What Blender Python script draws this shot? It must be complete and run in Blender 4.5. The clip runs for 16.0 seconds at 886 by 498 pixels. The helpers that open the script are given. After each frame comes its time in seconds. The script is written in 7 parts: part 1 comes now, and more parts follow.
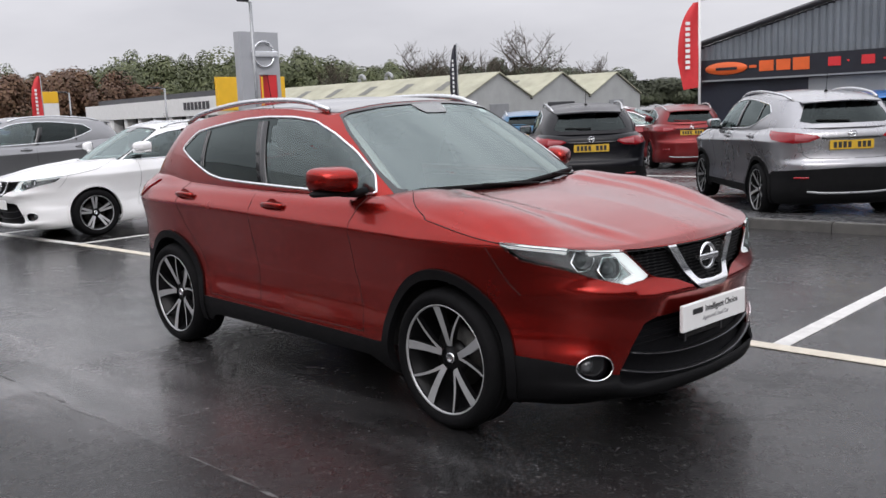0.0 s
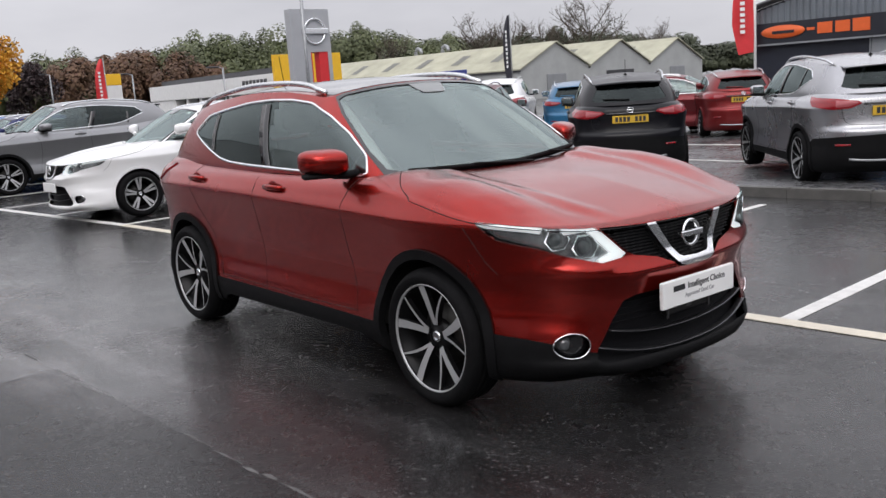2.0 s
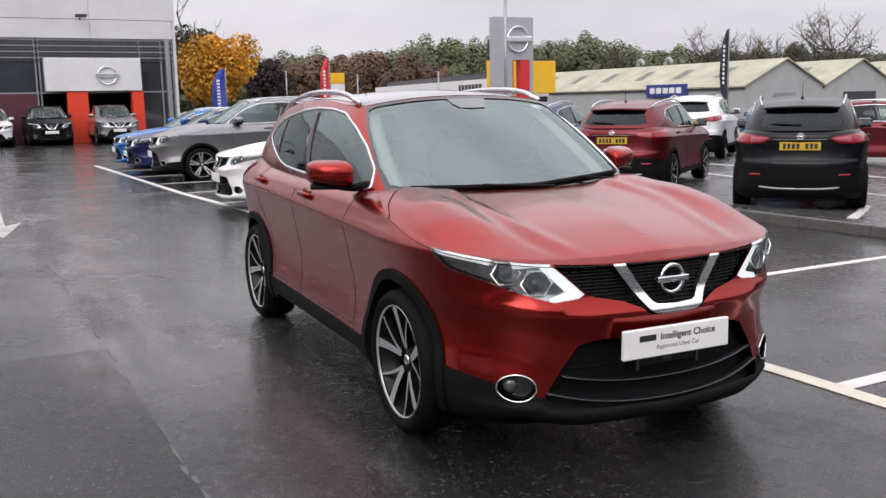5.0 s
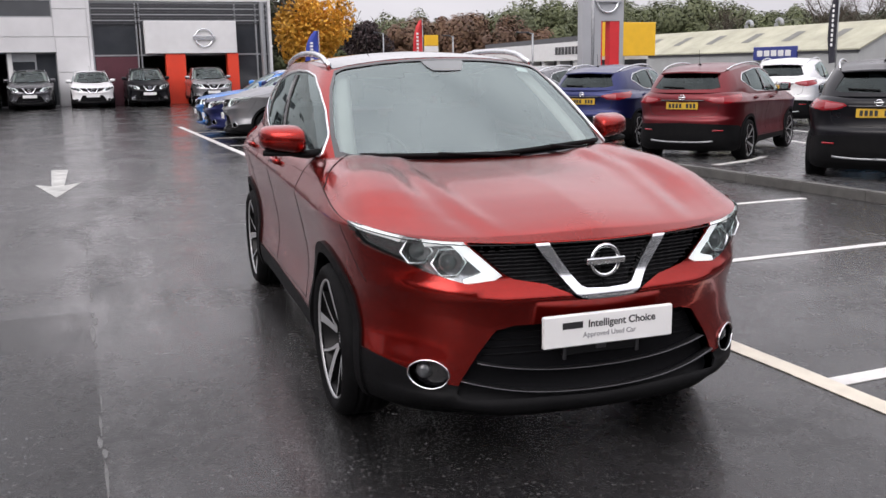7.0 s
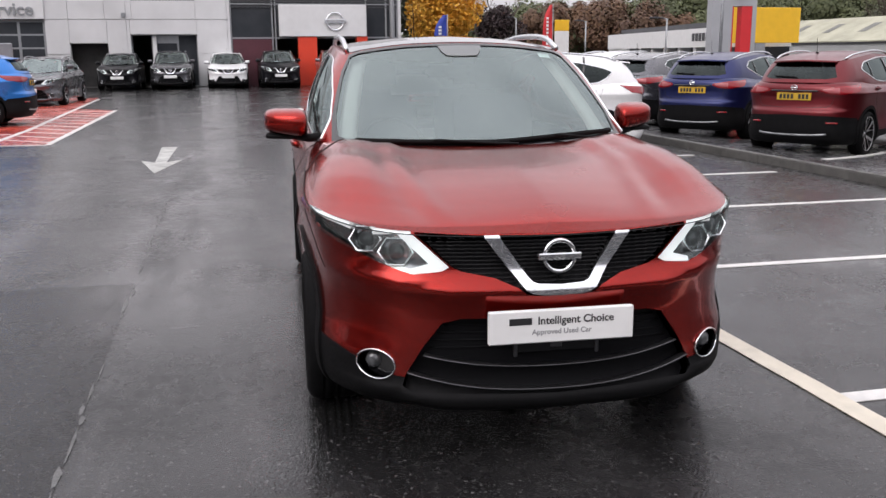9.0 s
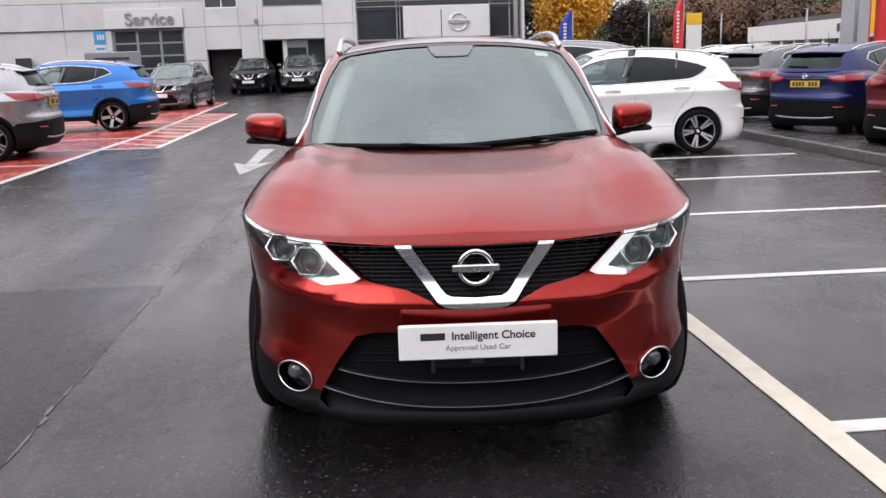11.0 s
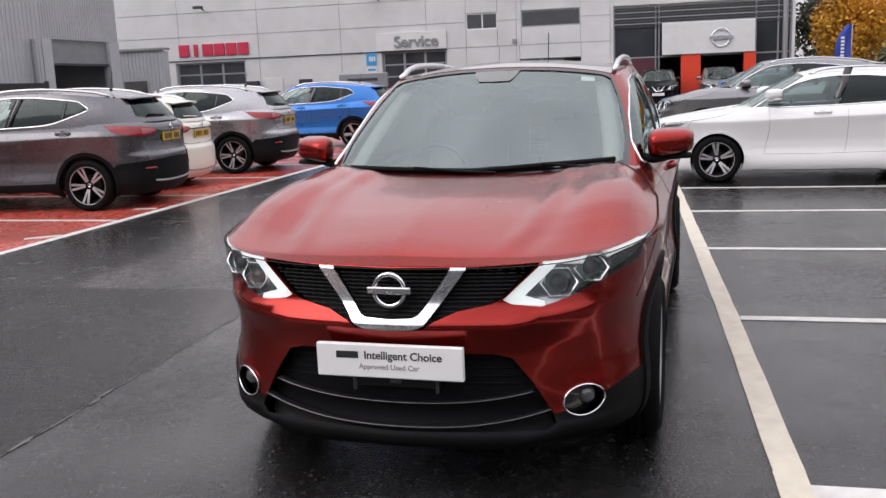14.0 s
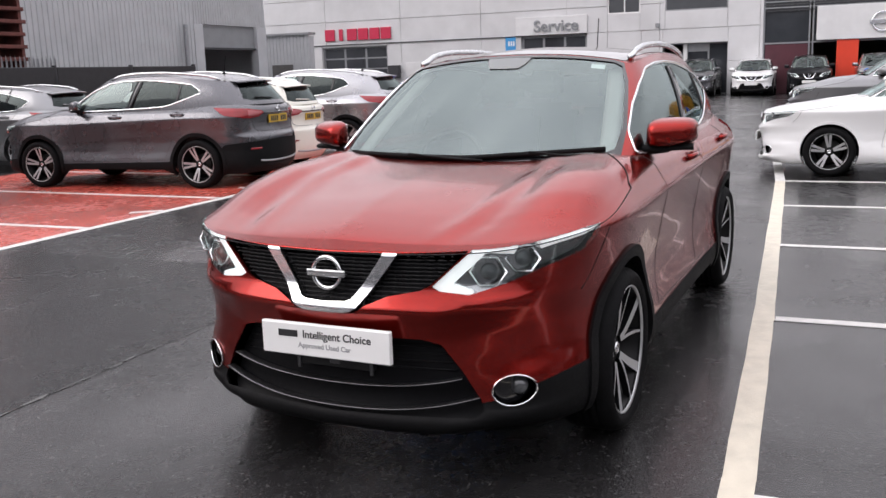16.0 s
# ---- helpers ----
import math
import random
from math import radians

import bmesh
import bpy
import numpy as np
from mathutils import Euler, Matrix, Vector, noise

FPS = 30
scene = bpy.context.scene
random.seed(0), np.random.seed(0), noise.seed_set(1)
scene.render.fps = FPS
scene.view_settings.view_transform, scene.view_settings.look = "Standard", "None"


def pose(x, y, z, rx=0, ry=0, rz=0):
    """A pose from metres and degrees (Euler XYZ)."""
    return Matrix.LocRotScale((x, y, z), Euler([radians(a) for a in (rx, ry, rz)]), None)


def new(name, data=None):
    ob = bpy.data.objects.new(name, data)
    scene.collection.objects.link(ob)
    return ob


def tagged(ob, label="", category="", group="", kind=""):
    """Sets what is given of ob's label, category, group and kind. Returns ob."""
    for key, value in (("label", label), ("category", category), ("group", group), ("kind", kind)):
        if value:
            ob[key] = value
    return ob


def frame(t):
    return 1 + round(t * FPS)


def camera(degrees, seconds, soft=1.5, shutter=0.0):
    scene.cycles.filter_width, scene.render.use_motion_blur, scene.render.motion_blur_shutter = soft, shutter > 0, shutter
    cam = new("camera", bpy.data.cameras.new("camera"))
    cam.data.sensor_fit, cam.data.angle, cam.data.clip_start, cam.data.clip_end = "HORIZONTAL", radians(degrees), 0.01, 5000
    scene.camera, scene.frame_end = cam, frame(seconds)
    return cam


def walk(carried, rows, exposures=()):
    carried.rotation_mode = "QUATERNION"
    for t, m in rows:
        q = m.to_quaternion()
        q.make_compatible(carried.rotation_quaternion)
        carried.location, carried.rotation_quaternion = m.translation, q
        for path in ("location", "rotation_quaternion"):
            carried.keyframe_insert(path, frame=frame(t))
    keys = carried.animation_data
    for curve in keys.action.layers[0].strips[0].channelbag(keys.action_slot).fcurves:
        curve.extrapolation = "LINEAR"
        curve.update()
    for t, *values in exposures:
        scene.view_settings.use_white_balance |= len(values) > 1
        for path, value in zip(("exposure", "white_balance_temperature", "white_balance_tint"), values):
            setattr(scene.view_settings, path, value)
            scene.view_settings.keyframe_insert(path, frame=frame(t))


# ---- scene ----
cam = camera(52.1, 16.0)
METRES, EYE, TILT, LEAN, TURN = 6.173, 1.5, 0.0, 0.0, 43.9
ROWS = [
    (0.0, 0.0, 0.0, 0.0, -0.37, -8.77, 2.38),
    (0.5, -0.0001, 0.0031, 0.0013, -1.62, -7.61, 2.7),
    (1.0, 0.0069, 0.0025, 0.0023, -1.86, -7.86, 2.66),
    (1.5, 0.0352, -0.0033, 0.0027, 0.75, -9.45, 3.13),
    (2.0, 0.0613, -0.0051, 0.0038, 3.46, -10.31, 3.9),
    (2.5, 0.0765, 0.0154, 0.0018, 5.65, -10.26, 3.27),
    (3.0, 0.0966, 0.0414, 0.0014, 7.17, -10.78, 2.81),
    (3.5, 0.1321, 0.0347, 0.0015, 9.65, -10.6, 3.43),
    (4.0, 0.1704, 0.0284, 0.0054, 12.98, -9.72, 2.96),
    (6.5, 0.3059, 0.1177, -0.0006, 22.24, -10.96, 0.18),
    (7.0, 0.3285, 0.1353, 0.0009, 24.26, -11.38, 1.0),
    (7.5, 0.3747, 0.1376, 0.0038, 26.9, -10.51, 2.24),
    (8.0, 0.3958, 0.1436, 0.0052, 28.69, -9.95, 2.28),
    (8.5, 0.4019, 0.1741, 0.0005, 30.75, -11.18, 1.21),
    (11.0, 0.5046, 0.2922, -0.0009, 41.48, -12.12, 1.73),
    (11.5, 0.5476, 0.31, 0.0014, 44.41, -11.39, 3.0),
    (12.0, 0.569, 0.329, 0.0015, 47.61, -10.14, 2.16),
    (12.5, 0.5719, 0.3629, 0.002, 50.62, -9.32, 1.05),
    (13.0, 0.6, 0.3864, 0.0013, 53.11, -9.75, 2.15),
    (13.5, 0.635, 0.407, 0.0018, 55.61, -10.42, 2.58),
    (14.0, 0.6403, 0.4341, -0.001, 58.73, -10.45, 2.22),
    (14.5, 0.6463, 0.4655, -0.0003, 61.18, -10.74, 2.67),
    (15.0, 0.6818, 0.4917, -0.0006, 63.79, -10.9, 3.67),
    (15.5, 0.7038, 0.5102, -0.0004, 66.36, -10.75, 3.36),
    (16.0, 0.6992, 0.5385, -0.0034, 68.19, -11.05, 1.88),
]
walk(cam, [(t, pose(0, 0, EYE, TILT, LEAN, TURN) @ pose(METRES * x, METRES * y, METRES * z, 90 + pitch, roll, yaw)) for t, x, y, z, yaw, pitch, roll in ROWS],
     exposures=[(0.0, -0.1, 6520, 13), (1.0, -0.14, 6520, 13), (2.0, -0.15, 6520, 13), (3.0, -0.12, 6520, 13), (4.0, 0.0, 6600, 14), (6.5, 0.05, 6650, 16), (7.5, 0.1, 6650, 16), (8.5, -0.04, 6650, 16), (11.0, 0.1, 6650, 16), (12.1, 0.03, 6650, 16), (12.6, -0.26, 6650, 16), (13.0, -0.3, 6650, 16), (13.5, -0.2, 6650, 16), (14.0, -0.12, 6650, 16), (14.5, 0.03, 6650, 16), (15.0, 0.1, 6650, 16), (15.5, 0.16, 6650, 16), (16.0, 0.1, 6650, 16)])

# ---- light: overcast afternoon, soft sky, very weak wide sun ----
SUN_ELEVATION, SUN_ROTATION = radians(38), radians(140)
world = bpy.data.worlds.new("overcast_sky")
scene.world = world
world.use_nodes = True
wn, wl = world.node_tree.nodes, world.node_tree.links
wn.clear()
w_out = wn.new("ShaderNodeOutputWorld")
w_bg = wn.new("ShaderNodeBackground")
w_sky = wn.new("ShaderNodeTexSky")
w_sky.sky_type = "NISHITA"
w_sky.sun_disc = False
w_sky.sun_elevation, w_sky.sun_rotation = SUN_ELEVATION, SUN_ROTATION
w_sky.air_density, w_sky.dust_density = 1.0, 4.0
w_hsv = wn.new("ShaderNodeHueSaturation")
w_hsv.inputs["Saturation"].default_value = 0.10
w_hsv.inputs["Value"].default_value = 0.10
w_tc = wn.new("ShaderNodeTexCoord")
w_map = wn.new("ShaderNodeMapping")
w_map.inputs["Scale"].default_value = (1.0, 1.0, 3.2)
w_noise = wn.new("ShaderNodeTexNoise")
w_noise.inputs["Scale"].default_value = 2.3
w_noise.inputs["Detail"].default_value = 5.0
w_noise.inputs["Roughness"].default_value = 0.5
w_ramp = wn.new("ShaderNodeValToRGB")
w_ramp.color_ramp.elements[0].position, w_ramp.color_ramp.elements[0].color = 0.30, (0.60, 0.615, 0.66, 1)
w_ramp.color_ramp.elements[1].position, w_ramp.color_ramp.elements[1].color = 0.68, (0.85, 0.866, 0.91, 1)
w_mix = wn.new("ShaderNodeMixRGB")
w_mix.inputs["Fac"].default_value = 0.88
wl.new(w_tc.outputs["Generated"], w_map.inputs["Vector"])
wl.new(w_map.outputs["Vector"], w_noise.inputs["Vector"])
wl.new(w_noise.outputs["Fac"], w_ramp.inputs["Fac"])
wl.new(w_sky.outputs["Color"], w_hsv.inputs["Color"])
wl.new(w_hsv.outputs["Color"], w_mix.inputs["Color1"])
wl.new(w_ramp.outputs["Color"], w_mix.inputs["Color2"])
# an overcast sky is about three times as bright overhead as at the horizon
w_sep = wn.new("ShaderNodeSeparateXYZ")
w_mul = wn.new("ShaderNodeMath")
w_mul.operation = "MULTIPLY_ADD"
w_mul.use_clamp = False
w_max = wn.new("ShaderNodeMath")
w_max.operation = "MAXIMUM"
w_max.inputs[1].default_value = 0.0
w_mul.inputs[1].default_value = 2.0
w_mul.inputs[2].default_value = 0.93
wl.new(w_tc.outputs["Generated"], w_sep.inputs["Vector"])
wl.new(w_sep.outputs["Z"], w_max.inputs[0])
wl.new(w_max.outputs["Value"], w_mul.inputs[0])
wl.new(w_mul.outputs["Value"], w_bg.inputs["Strength"])
wl.new(w_mix.outputs["Color"], w_bg.inputs["Color"])
wl.new(w_bg.outputs["Background"], w_out.inputs["Surface"])

sun = new("sun", bpy.data.lights.new("sun", "SUN"))
sun.data.energy, sun.data.angle, sun.data.color = 0.9, radians(40), (1.0, 0.97, 0.93)
sun.matrix_world = pose(0, 0, 30, 90 - math.degrees(SUN_ELEVATION), 0, math.degrees(-SUN_ROTATION) + 180)
scene.view_settings.exposure = 0.0

# ---- materials ----
def material(name):
    m = bpy.data.materials.new(name)
    m.use_nodes = True
    nt = m.node_tree
    b = nt.nodes["Principled BSDF"]
    return m, nt, b


def link_noise(nt, scale, detail=4.0, rough=0.55, coord="Object", stretch=None):
    tc = nt.nodes.new("ShaderNodeTexCoord")
    n = nt.nodes.new("ShaderNodeTexNoise")
    n.inputs["Scale"].default_value = scale
    n.inputs["Detail"].default_value = detail
    n.inputs["Roughness"].default_value = rough
    if stretch:
        mp = nt.nodes.new("ShaderNodeMapping")
        mp.inputs["Scale"].default_value = stretch
        nt.links.new(tc.outputs[coord], mp.inputs["Vector"])
        nt.links.new(mp.outputs["Vector"], n.inputs["Vector"])
    else:
        nt.links.new(tc.outputs[coord], n.inputs["Vector"])
    return n


def ramp(nt, src, p0, c0, p1, c1):
    r = nt.nodes.new("ShaderNodeValToRGB")
    e = r.color_ramp.elements
    c0 = c0 if len(c0) == 4 else (*c0, 1)
    c1 = c1 if len(c1) == 4 else (*c1, 1)
    e[0].position, e[0].color = p0, c0
    e[1].position, e[1].color = p1, c1
    nt.links.new(src, r.inputs["Fac"])
    return r


def grey(v):
    return (v, v, v, 1)


def bump(nt, b, src, strength, distance):
    n = nt.nodes.new("ShaderNodeBump")
    n.inputs["Strength"].default_value = strength
    n.inputs["Distance"].default_value = distance
    nt.links.new(src, n.inputs["Height"])
    nt.links.new(n.outputs["Normal"], b.inputs["Normal"])
    return n


def simple(name, col, rough=0.5, metal=0.0, vary=0.12, scale=6.0, bump_s=0.0, bump_scale=60.0, coat=0.0, coord="Object", spec=0.5):
    """A material of one colour with two-scale variation, and an optional fine relief."""
    m, nt, b = material(name)
    n1 = link_noise(nt, scale, 5.0, coord=coord)
    lo = tuple(c * (1 - vary) for c in col)
    hi = tuple(min(1.0, c * (1 + vary)) for c in col)
    r = ramp(nt, n1.outputs["Fac"], 0.3, lo, 0.7, hi)
    nt.links.new(r.outputs["Color"], b.inputs["Base Color"])
    n2 = link_noise(nt, scale * 7, 3.0, coord=coord)
    rr = ramp(nt, n2.outputs["Fac"], 0.3, grey(max(0.02, rough * 0.85)), 0.7, grey(min(1, rough * 1.15)))
    nt.links.new(rr.outputs["Color"], b.inputs["Roughness"])
    b.inputs["Metallic"].default_value = metal
    b.inputs["Coat Weight"].default_value = coat
    b.inputs["Coat Roughness"].default_value = 0.04
    b.inputs["Specular IOR Level"].default_value = spec
    if bump_s:
        n3 = link_noise(nt, bump_scale, 4.0, coord=coord)
        bump(nt, b, n3.outputs["Fac"], bump_s, 0.01)
    return m


def car_paint(name, col, metal=0.35, rough=0.38, coat=0.6):
    """Clear-coated metallic paint with fine flake and a film of rain drops."""
    m, nt, b = material(name)
    flake = link_noise(nt, 900.0, 2.0)
    lo = tuple(c * 0.86 for c in col)
    hi = tuple(min(1.0, c * 1.14) for c in col)
    r = ramp(nt, flake.outputs["Fac"], 0.35, lo, 0.65, hi)
    nt.links.new(r.outputs["Color"], b.inputs["Base Color"])
    b.inputs["Metallic"].default_value = metal
    dirt = link_noise(nt, 3.0, 6.0)
    rr = ramp(nt, dirt.outputs["Fac"], 0.35, grey(rough * 0.9), 0.7, grey(rough * 1.25))
    nt.links.new(rr.outputs["Color"], b.inputs["Roughness"])
    b.inputs["Coat Weight"].default_value = coat
    b.inputs["Coat Roughness"].default_value = 0.035
    b.inputs["Coat IOR"].default_value = 1.5
    drops = link_noise(nt, 260.0, 2.0)
    dr = ramp(nt, drops.outputs["Fac"], 0.60, grey(0.0), 0.72, grey(1.0))
    bn = nt.nodes.new("ShaderNodeBump")
    bn.inputs["Strength"].default_value = 0.08
    bn.inputs["Distance"].default_value = 0.002
    nt.links.new(dr.outputs["Color"], bn.inputs["Height"])
    nt.links.new(bn.outputs["Normal"], b.inputs["Coat Normal"])
    return m


def tinted_glass(name, tint, rough=0.02, ior=1.8):
    """Thin automotive glass: a tinted clear sheet with a mirror-like surface, brighter at grazing angles."""
    m, nt, b = material(name)
    nt.nodes.remove(b)
    out = nt.nodes["Material Output"]
    tr = nt.nodes.new("ShaderNodeBsdfTransparent")
    tr.inputs["Color"].default_value = (*tint, 1)
    gl = nt.nodes.new("ShaderNodeBsdfGlossy")
    gl.inputs["Roughness"].default_value = rough
    fr = nt.nodes.new("ShaderNodeFresnel")
    fr.inputs["IOR"].default_value = ior
    gl.inputs["Color"].default_value = (0.86, 1.0, 0.985, 1)
    mix = nt.nodes.new("ShaderNodeMixShader")
    nt.links.new(fr.outputs["Fac"], mix.inputs["Fac"])
    nt.links.new(tr.outputs["BSDF"], mix.inputs[1])
    nt.links.new(gl.outputs["BSDF"], mix.inputs[2])
    nt.links.new(mix.outputs["Shader"], out.inputs["Surface"])
    return m


def emitting(name, col, strength):
    m, nt, b = material(name)
    b.inputs["Base Color"].default_value = (*col, 1)
    b.inputs["Emission Color"].default_value = (*col, 1)
    b.inputs["Emission Strength"].default_value = strength
    return m


def wet_asphalt(name, base, wet=0.55, worn=0.55, spec=0.85, film=0.0):
    """Dark aggregate with grains of stone, damp sheen, thin pools, paler dried streaks and sky sheen painted along the
    lane.
    """
    m, nt, b = material(name)
    grain = link_noise(nt, 80.0, 4.0, 0.8)
    grain_col = ramp(nt, grain.outputs["Fac"], 0.30, tuple(c * 0.2 for c in base), 0.72, tuple(c * 3.0 for c in base))
    chips = nt.nodes.new("ShaderNodeTexVoronoi")
    chips.inputs["Scale"].default_value = 110.0
    tc = nt.nodes.new("ShaderNodeTexCoord")
    nt.links.new(tc.outputs["Object"], chips.inputs["Vector"])
    chip_mask = ramp(nt, chips.outputs["Color"], 0.80, grey(0.0), 0.99, grey(0.42))
    stone = nt.nodes.new("ShaderNodeMixRGB")
    stone.inputs["Color2"].default_value = (0.21, 0.205, 0.20, 1)
    nt.links.new(chip_mask.outputs["Color"], stone.inputs["Fac"])
    nt.links.new(grain_col.outputs["Color"], stone.inputs["Color1"])
    big = link_noise(nt, 0.35, 6.0, 0.6)
    patch = ramp(nt, big.outputs["Fac"], 0.35, grey(0.72), 0.68, grey(1.28))
    mul = nt.nodes.new("ShaderNodeMixRGB")
    mul.blend_type = "MULTIPLY"
    mul.inputs["Fac"].default_value = 1.0
    nt.links.new(stone.outputs["Color"], mul.inputs["Color1"])
    nt.links.new(patch.outputs["Color"], mul.inputs["Color2"])
    streak = link_noise(nt, 0.55, 5.0, 0.62, stretch=(0.28, 1.7, 1.0))
    st_mask = ramp(nt, streak.outputs["Fac"], 0.49, grey(0.0), 0.70, grey(worn))
    # paler lane between the rows of bays: traffic wear plus sky sheen put into the colour
    sep = nt.nodes.new("ShaderNodeSeparateXYZ")
    nt.links.new(tc.outputs["Object"], sep.inputs["Vector"])
    lane = nt.nodes.new("ShaderNodeMath")
    lane.operation = "MULTIPLY_ADD"
    lane.inputs[1].default_value, lane.inputs[2].default_value = 0.05, 0.5
    nt.links.new(sep.outputs["Y"], lane.inputs[0])
    lane_r = nt.nodes.new("ShaderNodeValToRGB")
    els = lane_r.color_ramp.elements
    els[0].position, els[0].color = 0.38, grey(0.25)
    els[1].position, els[1].color = 0.68, grey(0.15)
    for pos_, val in ((0.46, 1.0), (0.625, 1.0)):
        el = els.new(pos_)
        el.color = grey(val)
    nt.links.new(lane.outputs["Value"], lane_r.inputs["Fac"])
    lane_m = nt.nodes.new("ShaderNodeMixRGB")
    lane_m.blend_type = "MULTIPLY"
    lane_m.inputs["Fac"].default_value = 1.0
    nt.links.new(st_mask.outputs["Color"], lane_m.inputs["Color1"])
    nt.links.new(lane_r.outputs["Color"], lane_m.inputs["Color2"])
    pale = nt.nodes.new("ShaderNodeMixRGB")
    pale.inputs["Color2"].default_value = (0.145, 0.140, 0.142, 1)
    # a broad pale smear follows the joint in the surface
    band = nt.nodes.new("ShaderNodeValToRGB")
    be = band.color_ramp.elements
    be[0].position, be[0].color = 0.572, grey(0.0)
    be[1].position, be[1].color = 0.668, grey(0.0)
    for pos_, val in ((0.594, 1.0), (0.618, 0.9)):
        be.new(pos_).color = grey(val)
    nt.links.new(lane.outputs["Value"], band.inputs["Fac"])
    smear = link_noise(nt, 0.9, 6.0, 0.68, stretch=(0.7, 3.0, 1.0))
    sm_r = ramp(nt, smear.outputs["Fac"], 0.36, grey(0.0), 0.62, grey(0.95))
    sm = nt.nodes.new("ShaderNodeMixRGB")
    sm.blend_type = "MULTIPLY"
    sm.inputs["Fac"].default_value = 1.0
    nt.links.new(sm_r.outputs["Color"], sm.inputs["Color1"])
    nt.links.new(band.outputs["Color"], sm.inputs["Color2"])
    # the smear fades in on the far stretch of the lane only
    far = nt.nodes.new("ShaderNodeMapRange")
    far.inputs["From Min"].default_value, far.inputs["From Max"].default_value = -3.4, -5.2
    nt.links.new(sep.outputs["X"], far.inputs["Value"])
    far_smear = nt.nodes.new("ShaderNodeMixRGB")
    far_smear.blend_type = "MULTIPLY"
    far_smear.inputs["Fac"].default_value = 1.0
    nt.links.new(sm.outputs["Color"], far_smear.inputs["Color1"])
    nt.links.new(far.outputs["Result"], far_smear.inputs["Color2"])
    add = nt.nodes.new("ShaderNodeMixRGB")
    add.blend_type = "LIGHTEN"
    add.inputs["Fac"].default_value = 1.0
    nt.links.new(lane_m.outputs["Color"], add.inputs["Color1"])
    nt.links.new(far_smear.outputs["Color"], add.inputs["Color2"])
    nt.links.new(add.outputs["Color"], pale.inputs["Fac"])
    nt.links.new(mul.outputs["Color"], pale.inputs["Color1"])
    nt.links.new(pale.outputs["Color"], b.inputs["Base Color"])
    damp = link_noise(nt, 0.8, 6.0, 0.6)
    rr = ramp(nt, damp.outputs["Fac"], 0.34, grey(0.09), 0.66, grey(wet))
    mottle = link_noise(nt, 9.0, 5.0, 0.65)
    mr = ramp(nt, mottle.outputs["Fac"], 0.35, grey(0.55), 0.68, grey(1.35))
    rmul = nt.nodes.new("ShaderNodeMixRGB")
    rmul.blend_type = "MULTIPLY"
    rmul.inputs["Fac"].default_value = 1.0
    nt.links.new(rr.outputs["Color"], rmul.inputs["Color1"])
    nt.links.new(mr.outputs["Color"], rmul.inputs["Color2"])
    nt.links.new(rmul.outputs["Color"], b.inputs["Roughness"])
    b.inputs["Specular IOR Level"].default_value = spec
    if film:
        fr = ramp(nt, damp.outputs["Fac"], 0.30, grey(film * 1.5), 0.66, grey(film * 0.45))
        nt.links.new(fr.outputs["Color"], b.inputs["Coat Weight"])
        b.inputs["Coat Roughness"].default_value = 0.16
        b.inputs["Coat IOR"].default_value = 1.33
    rel = nt.nodes.new("ShaderNodeMixRGB")
    rel.inputs["Fac"].default_value = 0.5
    nt.links.new(grain.outputs["Fac"], rel.inputs["Color1"])
    nt.links.new(chips.outputs["Distance"], rel.inputs["Color2"])
    bump(nt, b, rel.outputs["Color"], 0.65, 0.006)
    return m


M_RED = car_paint("paint_red", (0.285, 0.0128, 0.0080), 0.90, 0.23, 0.48)
M_WHITE = car_paint("paint_white", (0.78, 0.78, 0.78), 0.0, 0.35)
M_SILVER = car_paint("paint_silver", (0.36, 0.36, 0.375), 0.8, 0.28)
M_GREY = car_paint("paint_grey", (0.115, 0.115, 0.125), 0.75, 0.26)
M_BLACK = car_paint("paint_black", (0.004, 0.004, 0.006), 0.0, 0.30, 0.18)
M_BLACK.node_tree.nodes["Principled BSDF"].inputs["Specular IOR Level"].default_value = 0.2
M_NAVY = car_paint("paint_navy", (0.010, 0.016, 0.085), 0.6, 0.32, 0.35)
M_BLUE = car_paint("paint_blue", (0.012, 0.165, 0.52), 0.45, 0.30)
M_MAROON = car_paint("paint_maroon", (0.13, 0.008, 0.012), 0.7, 0.36, 0.4)
M_REDFAR = car_paint("paint_bright_red", (0.18, 0.013, 0.014), 0.7, 0.34, 0.4)
M_MIDGREY = car_paint("paint_mid_grey", (0.24, 0.242, 0.25), 0.75, 0.34)
M_CREAM = car_paint("paint_cream", (0.74, 0.72, 0.64), 0.0, 0.36)
M_LIGHTBLUE = car_paint("paint_light_blue", (0.02, 0.12, 0.24), 0.3, 0.35)
M_GLASS = tinted_glass("windscreen_glass", (0.70, 0.80, 0.78), 0.02, 2.35)
M_GLASS_SIDE = tinted_glass("side_glass", (0.60, 0.70, 0.69), 0.02, 1.9)
M_GLASS_DARK = tinted_glass("privacy_glass", (0.05, 0.055, 0.06), 0.02, 1.45)
M_ROOFGLASS = simple("roof_glass", (0.012, 0.013, 0.014), 0.06, 0.0, 0.1, 2.0, coat=1.0)
M_CHROME = simple("chrome", (0.82, 0.83, 0.84), 0.08, 1.0, 0.03, 9.0)
M_SATIN = simple("satin_aluminium", (0.66, 0.67, 0.68), 0.25, 1.0, 0.04, 9.0)
M_VEE = simple("bright_grille_trim", (0.88, 0.89, 0.90), 0.24, 1.0, 0.03, 9.0)
M_PLASTIC = simple("black_plastic", (0.005, 0.005, 0.0055), 0.62, 0.0, 0.2, 14.0, 0.12, 420.0, spec=0.12)
